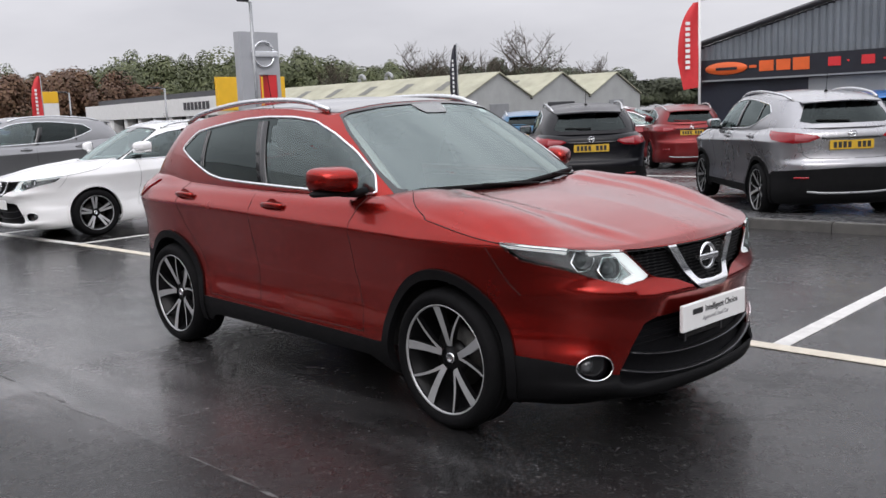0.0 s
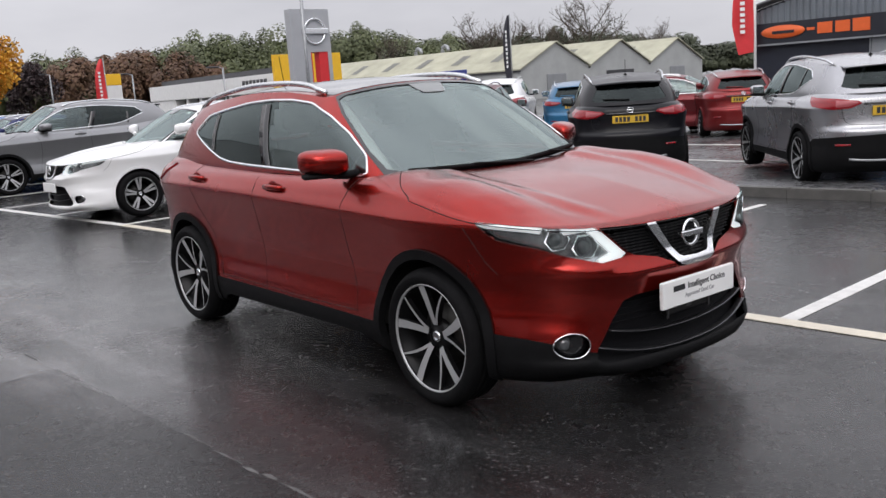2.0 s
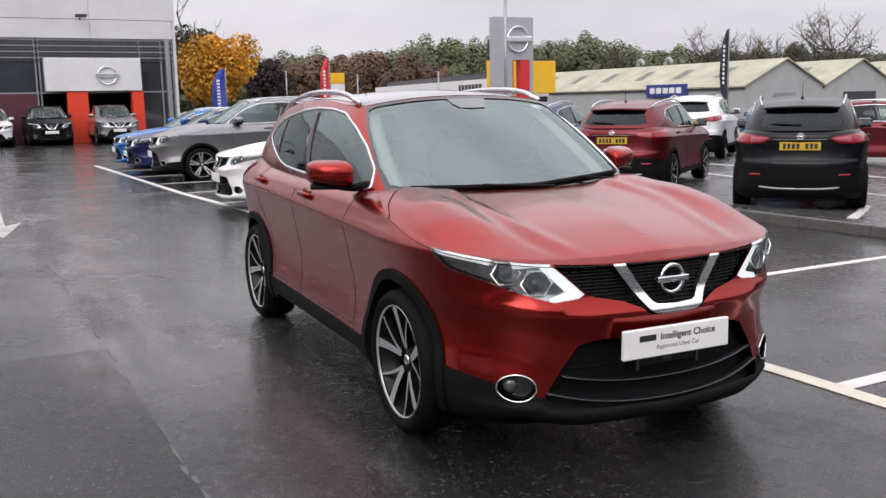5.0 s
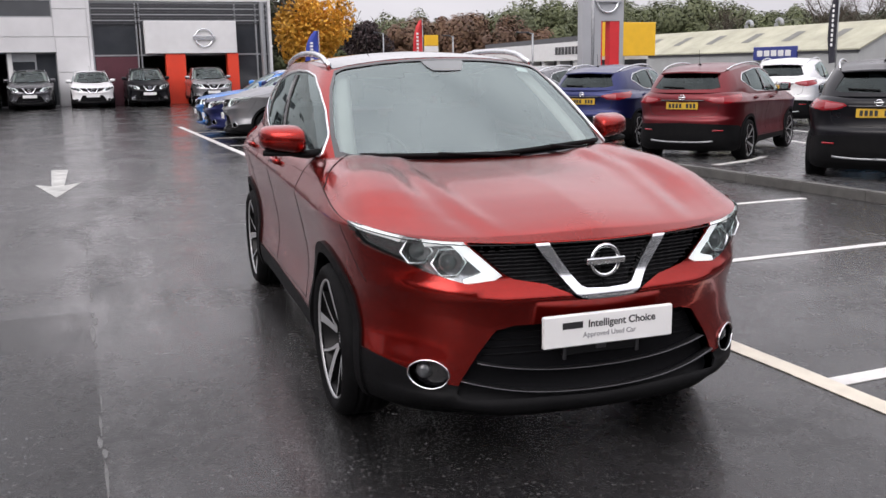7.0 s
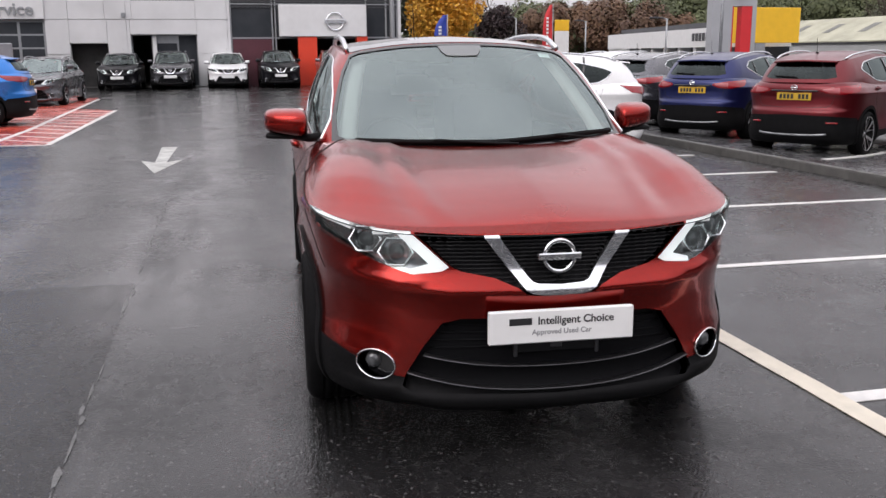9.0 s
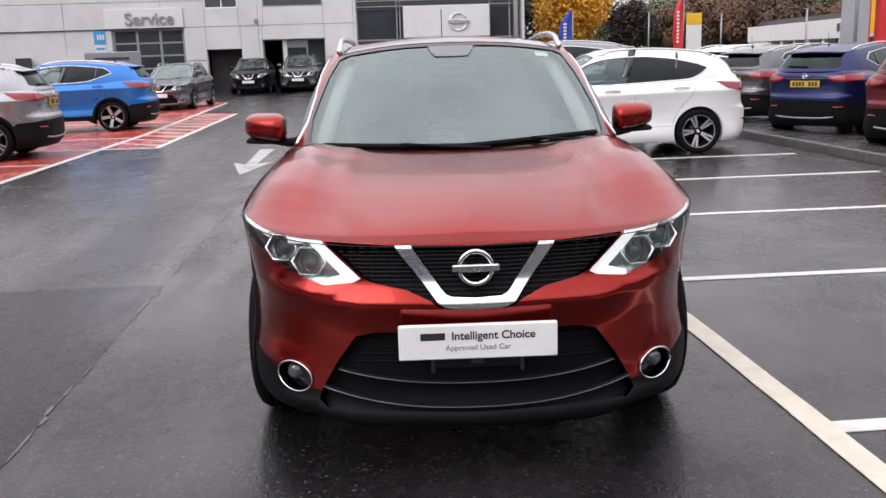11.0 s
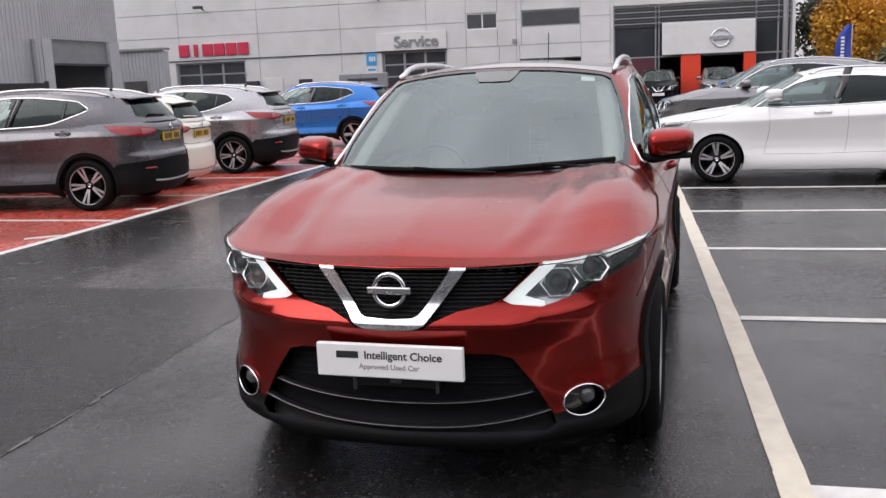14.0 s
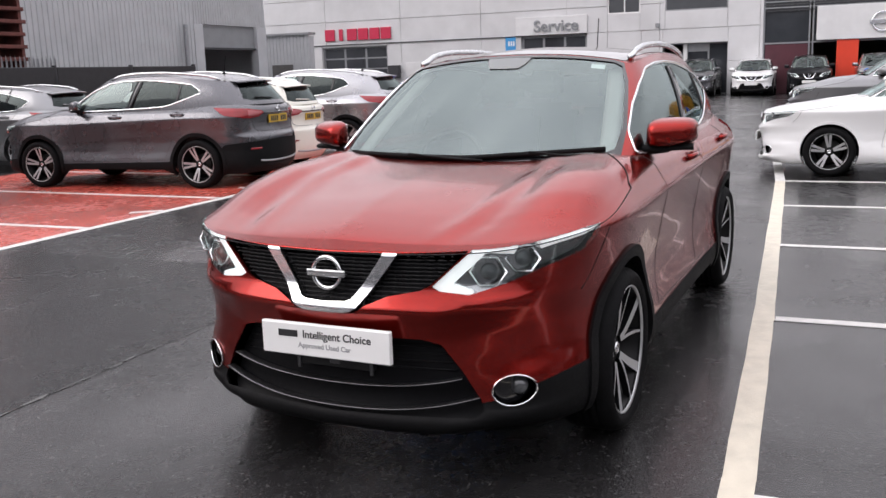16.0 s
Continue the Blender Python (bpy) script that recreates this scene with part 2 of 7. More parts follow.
M_LIPTRIM = simple("dark_satin_trim", (0.10, 0.10, 0.105), 0.35, 0.9, 0.05, 9.0)
M_LATTICE = simple("grille_lattice_black", (0.010, 0.010, 0.011), 0.35, 0.0, 0.1, 10.0, spec=0.25)
M_GLOSSBLACK = simple("gloss_black", (0.006, 0.006, 0.007), 0.12, 0.0, 0.1, 8.0, coat=0.6)
M_RUBBER = simple("tyre_rubber", (0.0055, 0.0055, 0.006), 0.75, 0.0, 0.25, 20.0, 0.2, 160.0, spec=0.10)
M_FRIT = simple("printed_glass_black", (0.10, 0.11, 0.11), 0.10, 0.0, 0.1, 6.0, coat=0.6)
M_SEAM = simple("seam_dark", (0.004, 0.004, 0.004), 0.8, 0.0, 0.1, 10.0)
M_MESH = simple("grille_mesh_black", (0.004, 0.004, 0.005), 0.55, 0.0, 0.1, 10.0, spec=0.15)
M_RIM = simple("machined_rim", (0.42, 0.425, 0.43), 0.36, 0.5, 0.05, 12.0)
M_RIMDARK = simple("rim_black", (0.006, 0.006, 0.0065), 0.35, 0.0, 0.15, 12.0, spec=0.2)
M_DISC = simple("brake_disc", (0.06, 0.058, 0.055), 0.5, 1.0, 0.2, 18.0)
M_LENS = tinted_glass("lamp_lens", (0.93, 0.95, 0.96))
M_LAMPIN = simple("lamp_inner", (0.82, 0.83, 0.84), 0.14, 0.95, 0.1, 20.0)
M_LAMPDARK = simple("lamp_bucket", (0.46, 0.465, 0.47), 0.16, 0.85, 0.1, 20.0)
M_DRL = emitting("light_guide", (0.88, 0.90, 0.90), 0.5)
M_LAMPGLASS = simple("lamp_projector", (0.10, 0.105, 0.11), 0.05, 0.3, 0.1, 20.0, coat=1.0)
M_REDLENS = simple("red_lens", (0.24, 0.004, 0.009), 0.10, 0.0, 0.15, 14.0, coat=0.3)
M_PALELENS = simple("pale_lens", (0.40, 0.10, 0.11), 0.10, 0.2, 0.1, 14.0, coat=0.4)
M_PLATE_W = simple("plate_white", (0.80, 0.80, 0.79), 0.35, 0.0, 0.03, 5.0)
M_PLATE_Y = simple("plate_yellow", (0.58, 0.36, 0.03), 0.4, 0.0, 0.04, 5.0)
M_INK = simple("black_ink", (0.02, 0.02, 0.022), 0.5, 0.0, 0.1, 30.0)
M_INKGREY = simple("grey_ink", (0.28, 0.28, 0.29), 0.5, 0.0, 0.1, 30.0)
M_SEAT = simple("seat_cloth", (0.035, 0.035, 0.038), 0.8, 0.0, 0.25, 22.0, 0.2, 220.0)
M_CABIN = simple("cabin_trim", (0.022, 0.023, 0.025), 0.6, 0.0, 0.2, 12.0)
M_HEADLINER = simple("headliner", (0.42, 0.42, 0.40), 0.85, 0.0, 0.08, 15.0)
M_ASPHALT = wet_asphalt("wet_asphalt", (0.0078, 0.0075, 0.0077), 0.36, 0.68, 0.32, 0.42)
# patch base darkened further to stand in for the car's reflection
M_ASPHALT_NEW = wet_asphalt("patched_asphalt", (0.0048, 0.0047, 0.0049), 0.34, 0.10, 0.28, 0.12)
M_JOINT = simple("pale_joint", (0.085, 0.085, 0.083), 0.35, 0.0, 0.5, 9.0, 0.6, 60.0)
M_LINE = simple("road_paint_white", (0.60, 0.59, 0.57), 0.45, 0.0, 0.16, 9.0, 0.3, 150.0)
M_LINE_OLD = simple("road_paint_worn", (0.36, 0.36, 0.34), 0.45, 0.0, 0.45, 5.0, 0.3, 150.0)
M_LINE_CREAM = simple("road_paint_cream", (0.60, 0.55, 0.45), 0.42, 0.0, 0.12, 9.0, 0.3, 150.0)
M_REDBAY = wet_asphalt("red_surface", (0.30, 0.045, 0.030), 0.42)
M_KERB = simple("kerb_concrete", (0.085, 0.082, 0.076), 0.6, 0.0, 0.25, 7.0, 0.4, 70.0)
M_ASPHALT_UP = wet_asphalt("upper_asphalt", (0.035, 0.035, 0.036), 0.45)
M_PANEL = simple("facade_panel", (0.60, 0.60, 0.605), 0.55, 0.0, 0.08, 0.7, 0.08, 40.0)
M_PANEL_PALE = simple("sign_panel_pale", (0.66, 0.66, 0.66), 0.5, 0.0, 0.05, 2.0)
M_CLAD = simple("corrugated_grey", (0.46, 0.47, 0.485), 0.45, 0.2, 0.08, 1.2)
M_CLADBLUE = simple("corrugated_bluegrey", (0.17, 0.19, 0.21), 0.45, 0.2, 0.1, 1.2)
M_SHEDWALL = simple("shed_wall", (0.35, 0.36, 0.355), 0.7, 0.0, 0.08, 1.0)
M_SHEDROOF = simple("mossy_sheet_roof", (0.36, 0.352, 0.265), 0.75, 0.0, 0.2, 0.6)
M_SKYLIGHT = simple("roof_light_dark", (0.09, 0.09, 0.07), 0.4, 0.0, 0.2, 3.0)
M_DARKSIGN = simple("dark_sign_board", (0.014, 0.015, 0.022), 0.4, 0.0, 0.2, 3.0)
M_NAVYWALL = simple("navy_wall", (0.012, 0.015, 0.026), 0.5, 0.0, 0.2, 2.0)
M_SIGNRED = simple("sign_red", (0.62, 0.03, 0.035), 0.4, 0.0, 0.05, 3.0)
M_LETTERRED = simple("letter_red", (0.55, 0.03, 0.075), 0.4, 0.0, 0.05, 3.0)
M_PORTALRED = simple("portal_red", (0.72, 0.055, 0.022), 0.4, 0.0, 0.04, 3.0)
M_ORANGE = simple("sign_orange", (0.70, 0.12, 0.025), 0.4, 0.0, 0.08, 3.0)
M_YELLOW = simple("sign_yellow", (0.80, 0.46, 0.02), 0.4, 0.0, 0.05, 2.0)
M_SIGNBLUE = simple("sign_blue", (0.03, 0.045, 0.22), 0.4, 0.0, 0.06, 3.0)
M_POSTERBLUE = simple("poster_blue", (0.05, 0.30, 0.62), 0.4, 0.0, 0.06, 3.0)
M_FLAGBLUE = simple("flag_blue", (0.03, 0.06, 0.36), 0.6, 0.0, 0.1, 3.0)
M_FLAGRED = simple("flag_red", (0.60, 0.03, 0.035), 0.6, 0.0, 0.08, 3.0)
M_FLAGDARK = simple("flag_dark", (0.02, 0.02, 0.03), 0.6, 0.0, 0.1, 3.0)
M_WHITEPAINT = simple("white_paint", (0.74, 0.74, 0.73), 0.5, 0.0, 0.05, 3.0)
M_TOTEM = simple("totem_silver", (0.42, 0.43, 0.45), 0.4, 0.3, 0.05, 1.5)
M_STEEL = simple("galvanised_steel", (0.33, 0.34, 0.35), 0.45, 0.7, 0.12, 12.0)
M_DARKMETAL = simple("dark_metal", (0.05, 0.05, 0.055), 0.5, 0.3, 0.15, 10.0)
M_SHUTTER = simple("shutter_grey", (0.26, 0.27, 0.28), 0.5, 0.3, 0.08, 2.0)
M_WINDOW = simple("building_window", (0.042, 0.046, 0.052), 0.08, 0.0, 0.2, 0.8, coat=0.6)
# shade of unlit rooms put into one dark base colour
M_INSIDE = simple("interior_shade", (0.08, 0.077, 0.076), 0.7, 0.0, 0.3, 1.5)
M_MAROONPANEL = simple("showroom_maroon", (0.085, 0.022, 0.032), 0.4, 0.0, 0.2, 1.5)
M_FRAME = simple("frame_grey", (0.30, 0.31, 0.32), 0.4, 0.4, 0.08, 5.0)
M_FENCE = simple("fence_black", (0.018, 0.018, 0.020), 0.6, 0.0, 0.2, 5.0)
M_RUST = simple("rusty_timber", (0.11, 0.030, 0.024), 0.75, 0.0, 0.3, 7.0)
M_BARK = simple("bark", (0.07, 0.055, 0.04), 0.85, 0.0, 0.3, 12.0)


def leaf(name, a, b):
    m, nt, bs = material(name)
    geo = nt.nodes.new("ShaderNodeNewGeometry")
    r = ramp(nt, geo.outputs["Random Per Island"], 0.0, a, 1.0, b)
    n = link_noise(nt, 0.25, 4.0)
    rr = ramp(nt, n.outputs["Fac"], 0.35, grey(0.65), 0.7, grey(1.25))
    mul = nt.nodes.new("ShaderNodeMixRGB")
    mul.blend_type = "MULTIPLY"
    mul.inputs["Fac"].default_value = 1.0
    nt.links.new(r.outputs["Color"], mul.inputs["Color1"])
    nt.links.new(rr.outputs["Color"], mul.inputs["Color2"])
    nt.links.new(mul.outputs["Color"], bs.inputs["Base Color"])
    bs.inputs["Roughness"].default_value = 0.65
    return m


L_GREEN = leaf("leaf_green", (0.080, 0.098, 0.042), (0.125, 0.140, 0.062))
L_DARK = leaf("leaf_dark", (0.035, 0.045, 0.022), (0.07, 0.08, 0.042))
L_RUST = leaf("leaf_rust", (0.10, 0.046, 0.028), (0.15, 0.085, 0.042))
L_ORANGE = leaf("leaf_orange", (0.58, 0.27, 0.02), (0.90, 0.50, 0.06))
L_PURPLE = leaf("leaf_purple", (0.022, 0.014, 0.016), (0.06, 0.035, 0.035))

# ---- building blocks ----
def mesh_from(verts, faces, name="mesh", normals=None, smooth=True):
    me = bpy.data.meshes.new(name)
    me.from_pydata([tuple(v) for v in verts], [], faces)
    if smooth:
        me.polygons.foreach_set("use_smooth", [True] * len(me.polygons))
    if normals is not None:
        me.normals_split_custom_set_from_vertices([tuple(n) for n in normals])
    me.update()
    return me


def mesh_of(bm, name="mesh", smooth=False, angle=None):
    bmesh.ops.recalc_face_normals(bm, faces=bm.faces[:])
    if smooth:
        for f in bm.faces:
            f.smooth = True
        if angle:
            for e in bm.edges:
                if len(e.link_faces) == 2 and e.calc_face_angle(0) > radians(angle):
                    e.smooth = False
    me = bpy.data.meshes.new(name)
    bm.to_mesh(me)
    bm.free()
    return me


def part(name, me, mat, parent=None, label="", m=None):
    """One mesh object under a thing or a part."""
    if isinstance(me, bmesh.types.BMesh):
        me = mesh_of(me, name)
    if not me.materials:
        me.materials.append(mat)
    ob = new(name, me)
    ob.material_slots[0].link = "OBJECT"
    ob.material_slots[0].material = mat
    if parent is not None:
        ob.parent = parent
    if m is not None:
        ob.matrix_basis = m
    if label:
        tagged(ob, label)
    return ob


def box(bm, x0, x1, y0, y1, z0, z1, bevel=0.0, seg=1):
    r = bmesh.ops.create_cube(bm, size=1, matrix=Matrix.Translation(((x0 + x1) / 2, (y0 + y1) / 2, (z0 + z1) / 2)) @ Matrix.Diagonal((x1 - x0, y1 - y0, z1 - z0, 1)))
    if bevel:
        es = list({e for v in r["verts"] for e in v.link_edges})
        bmesh.ops.bevel(bm, geom=es, offset=bevel, segments=seg, affect="EDGES", clamp_overlap=True)
    return bm


def box_mesh(x0, x1, y0, y1, z0, z1, bevel=0.0, seg=1, smooth=False):
    return mesh_of(box(bmesh.new(), x0, x1, y0, y1, z0, z1, bevel, seg), "box", smooth)


def lathe(profile, n=32, axis="y"):
    """Turns (radius, along) pairs about an axis. Returns verts and faces."""
    verts, faces = [], []
    k = len(profile)
    for i in range(n):
        a = 2 * math.pi * i / n
        c, s = math.cos(a), math.sin(a)
        for r, d in profile:
            verts.append((r * c, d, r * s) if axis == "y" else ((r * c, r * s, d) if axis == "z" else (d, r * c, r * s)))
    for i in range(n):
        j = (i + 1) % n
        for p in range(k - 1):
            faces.append((i * k + p, i * k + p + 1, j * k + p + 1, j * k + p))
    return verts, faces


def tube(points, radius, n=6, closed=False, flat=None):
    """A tube along a line of points; flat=(a, b) makes an oval section, b along world z."""
    pts = [Vector(p) for p in points]
    verts, faces = [], []
    m = len(pts)
    for i, p in enumerate(pts):
        a = pts[(i - 1) % m] if (closed or i > 0) else p
        b = pts[(i + 1) % m] if (closed or i < m - 1) else p
        t = (b - a).normalized()
        up = Vector((0, 0, 1)) if abs(t.z) < 0.9 else Vector((1, 0, 0))
        x = t.cross(up).normalized()
        y = x.cross(t).normalized()
        ra, rb = flat if flat else (radius, radius)
        for j in range(n):
            w = 2 * math.pi * j / n
            verts.append(p + x * (ra * math.cos(w)) + y * (rb * math.sin(w)))
    for i in range(m if closed else m - 1):
        j = (i + 1) % m
        for q in range(n):
            r = (q + 1) % n
            faces.append((i * n + q, i * n + r, j * n + r, j * n + q))
    if not closed:
        faces.append(tuple(range(n - 1, -1, -1)))
        faces.append(tuple((m - 1) * n + q for q in range(n)))
    return verts, faces


def merge(*vf):
    verts, faces = [], []
    for v, f in vf:
        o = len(verts)
        verts += [tuple(p) for p in v]
        faces += [tuple(i + o for i in q) for q in f]
    return verts, faces


def curve(*pts):
    """A smooth, monotone-safe line through (x, y) pairs."""
    pts = sorted(pts)
    xs = np.array([p[0] for p in pts], float)
    ys = np.array([p[1] for p in pts], float)
    h = np.diff(xs)
    d = np.diff(ys) / h
    m = np.zeros(len(xs))
    for i in range(1, len(xs) - 1):
        if d[i - 1] * d[i] > 0:
            w1, w2 = 2 * h[i] + h[i - 1], h[i] + 2 * h[i - 1]
            m[i] = (w1 + w2) / (w1 / d[i - 1] + w2 / d[i])
    m[0], m[-1] = d[0], d[-1]

    def f(x):
        x = np.clip(x, xs[0], xs[-1])
        i = np.clip(np.searchsorted(xs, x, "right") - 1, 0, len(xs) - 2)
        t = (x - xs[i]) / h[i]
        t2, t3 = t * t, t * t * t
        return (2 * t3 - 3 * t2 + 1) * ys[i] + (t3 - 2 * t2 + t) * h[i] * m[i] + (-2 * t3 + 3 * t2) * ys[i + 1] + (t3 - t2) * h[i] * m[i + 1]
    return f


def catmull(ctrl, i):
    """A point on the smooth line through ctrl at index i (a fraction between points); the ends are mirrored in y = 0."""
    n = len(ctrl)
    k = min(int(i), n - 2)
    t = i - k

    def at(j):
        if j < 0:
            p = ctrl[-j]
            return np.array((p[0], -p[1], *p[2:]))
        if j >= n:
            p = ctrl[2 * (n - 1) - j]
            return np.array((p[0], -p[1], *p[2:]))
        return np.array(ctrl[j])
    p0, p1, p2, p3 = at(k - 1), at(k), at(k + 1), at(k + 2)
    return 0.5 * (2 * p1 + (p2 - p0) * t + (2 * p0 - 5 * p1 + 4 * p2 - p3) * t * t + (3 * p1 - p0 - 3 * p2 + p3) * t ** 3)


def inside(poly, x, y):
    c = False
    j = len(poly) - 1
    for i in range(len(poly)):
        xi, yi = poly[i]
        xj, yj = poly[j]
        if (yi > y) != (yj > y) and x < (xj - xi) * (y - yi) / (yj - yi) + xi:
            c = not c
        j = i
    return c


def subdivide(poly, step):
    out = []
    for i, a in enumerate(poly):
        b = poly[(i + 1) % len(poly)]
        n = max(1, int(math.hypot(b[0] - a[0], b[1] - a[1]) / step))
        for k in range(n):
            out.append((a[0] + (b[0] - a[0]) * k / n, a[1] + (b[1] - a[1]) * k / n))
    return out


def rounded(poly, r=0.25, n=3):
    """Rounds the corners of a closed outline: r is the share of each side used."""
    out = []
    m = len(poly)
    for i in range(m):
        a, b, c = np.array(poly[i - 1], float), np.array(poly[i], float), np.array(poly[(i + 1) % m], float)
        p, q = b + (a - b) * r, b + (c - b) * r
        for k in range(n + 1):
            t = k / n
            out.append(tuple((1 - t) ** 2 * p + 2 * t * (1 - t) * b + t * t * q))
    return out


class Sheet:
    """A surface given by a function of two parameters, cut along outlines into panels."""

    def __init__(self, fn, us, vs, scale=(1.0, 1.0), flip=False):
        self.fn, self.sc, self.flip = fn, scale, flip
        self.bm = bmesh.new()
        grid = [[self.bm.verts.new((u * scale[0], v * scale[1], 0)) for v in vs] for u in us]
        for i in range(len(us) - 1):
            for j in range(len(vs) - 1):
                self.bm.faces.new((grid[i][j], grid[i + 1][j], grid[i + 1][j + 1], grid[i][j + 1]))
        self.panels = []
        self.cache = {}

    def at(self, u, v):
        key = (round(u, 6), round(v, 6))
        if key not in self.cache:
            e = 1e-4
            p = self.fn(u, v)
            n = np.cross(self.fn(u + e, v) - self.fn(u - e, v), self.fn(u, v + e) - self.fn(u, v - e))
            ln = np.linalg.norm(n)
            if abs(p[1]) < 1e-7:
                n[1], ln = 0.0, math.hypot(n[0], n[2])
            n = n / ln if ln > 1e-14 else np.array((0, 0, -1.0 if self.flip else 1.0))
            self.cache[key] = (p, -n if self.flip else n)
        return self.cache[key]

    def cut(self, name, poly):
        """Cuts along an outline of (u, v) pairs and keeps it as a named panel."""
        poly = [(u * self.sc[0], v * self.sc[1]) for u, v in poly]
        for i, a in enumerate(poly):
            b = poly[(i + 1) % len(poly)]
            dx, dy = b[0] - a[0], b[1] - a[1]
            ln = math.hypot(dx, dy)
            if ln < 1e-7:
                continue
            x0, x1, y0, y1 = min(a[0], b[0]) - 1e-5, max(a[0], b[0]) + 1e-5, min(a[1], b[1]) - 1e-5, max(a[1], b[1]) + 1e-5
            fs = []
            for f in self.bm.faces:
                cs = [v.co for v in f.verts]
                if max(c.x for c in cs) < x0 or min(c.x for c in cs) > x1 or max(c.y for c in cs) < y0 or min(c.y for c in cs) > y1:
                    continue
                fs.append(f)
            if fs:
                geom = fs + list({e for f in fs for e in f.edges}) + list({v for f in fs for v in f.verts})
                bmesh.ops.bisect_plane(self.bm, geom=geom, dist=1e-5, plane_co=(a[0], a[1], 0), plane_no=(-dy / ln, dx / ln, 0))
        self.panels.append((name, poly))

    def sort(self):
        """Gives each face to the last panel that holds its middle."""
        self.sets = {"rest": []}
        for f in self.bm.faces:
            c = f.calc_center_median()
            key = "rest"
            for name, poly in self.panels:
                if inside(poly, c.x, c.y):
                    key = name
            self.sets.setdefault(key, []).append(f)

    def surface(self, names, off=0.0, skirt=None, sides=(1, -1), keep=None):
        """Mesh data of the named panels, raised by off along the surface, with edge walls down to skirt."""
        fs = [f for n in names for f in self.sets.get(n, [])]
        if keep:
            fs = [f for f in fs if keep(f.calc_center_median().x / self.sc[0], f.calc_center_median().y / self.sc[1])]
        verts, faces, norms = [], [], []
        for side in sides:
            idx = {}

            def put(v):
                if v not in idx:
                    p, n = self.at(v.co.x / self.sc[0], v.co.y / self.sc[1])
                    q = p + n * off
                    idx[v] = len(verts)
                    verts.append((q[0], side * q[1], q[2]))
                    norms.append((n[0], side * n[1], n[2]))
                return idx[v]
            for f in fs:
                loop = [put(v) for v in f.verts]
                faces.append(tuple(loop if (side > 0) != self.flip else loop[::-1]))
            if skirt is not None:
                inset = set(fs)
                for f in fs:
                    for l in f.loops:
                        if sum(g in inset for g in l.edge.link_faces) == 1 and not (abs(l.vert.co.x) < 1e-6 and abs(l.link_loop_next.vert.co.x) < 1e-6):
                            quad = []
                            pa, na = self.at(l.vert.co.x / self.sc[0], l.vert.co.y / self.sc[1])
                            pb, nb = self.at(l.link_loop_next.vert.co.x / self.sc[0], l.link_loop_next.vert.co.y / self.sc[1])
                            side_n = np.cross(pb - pa, na)
                            side_n = side_n / (np.linalg.norm(side_n) + 1e-12)
                            for p, n, o in ((pb, nb, off), (pa, na, off), (pa, na, skirt), (pb, nb, skirt)):
                                q = p + n * o
                                quad.append(len(verts))
                                verts.append((q[0], side * q[1], q[2]))
                                norms.append((side_n[0], side * side_n[1], side_n[2]))
                            faces.append(tuple(quad if (side > 0) != self.flip else quad[::-1]))
        return mesh_from(verts, faces, names[0], norms)


def coons(front, rear, inner, outer):
    """A patch between four border lines: front(v), rear(v), inner(u), outer(u)."""
    c00, c01, c10, c11 = front(0), front(1), rear(0), rear(1)

    def f(u, v):
        return (1 - u) * front(v) + u * rear(v) + (1 - v) * inner(u) + v * outer(u) - ((1 - u) * (1 - v) * c00 + (1 - u) * v * c01 + u * (1 - v) * c10 + u * v * c11)
    return f


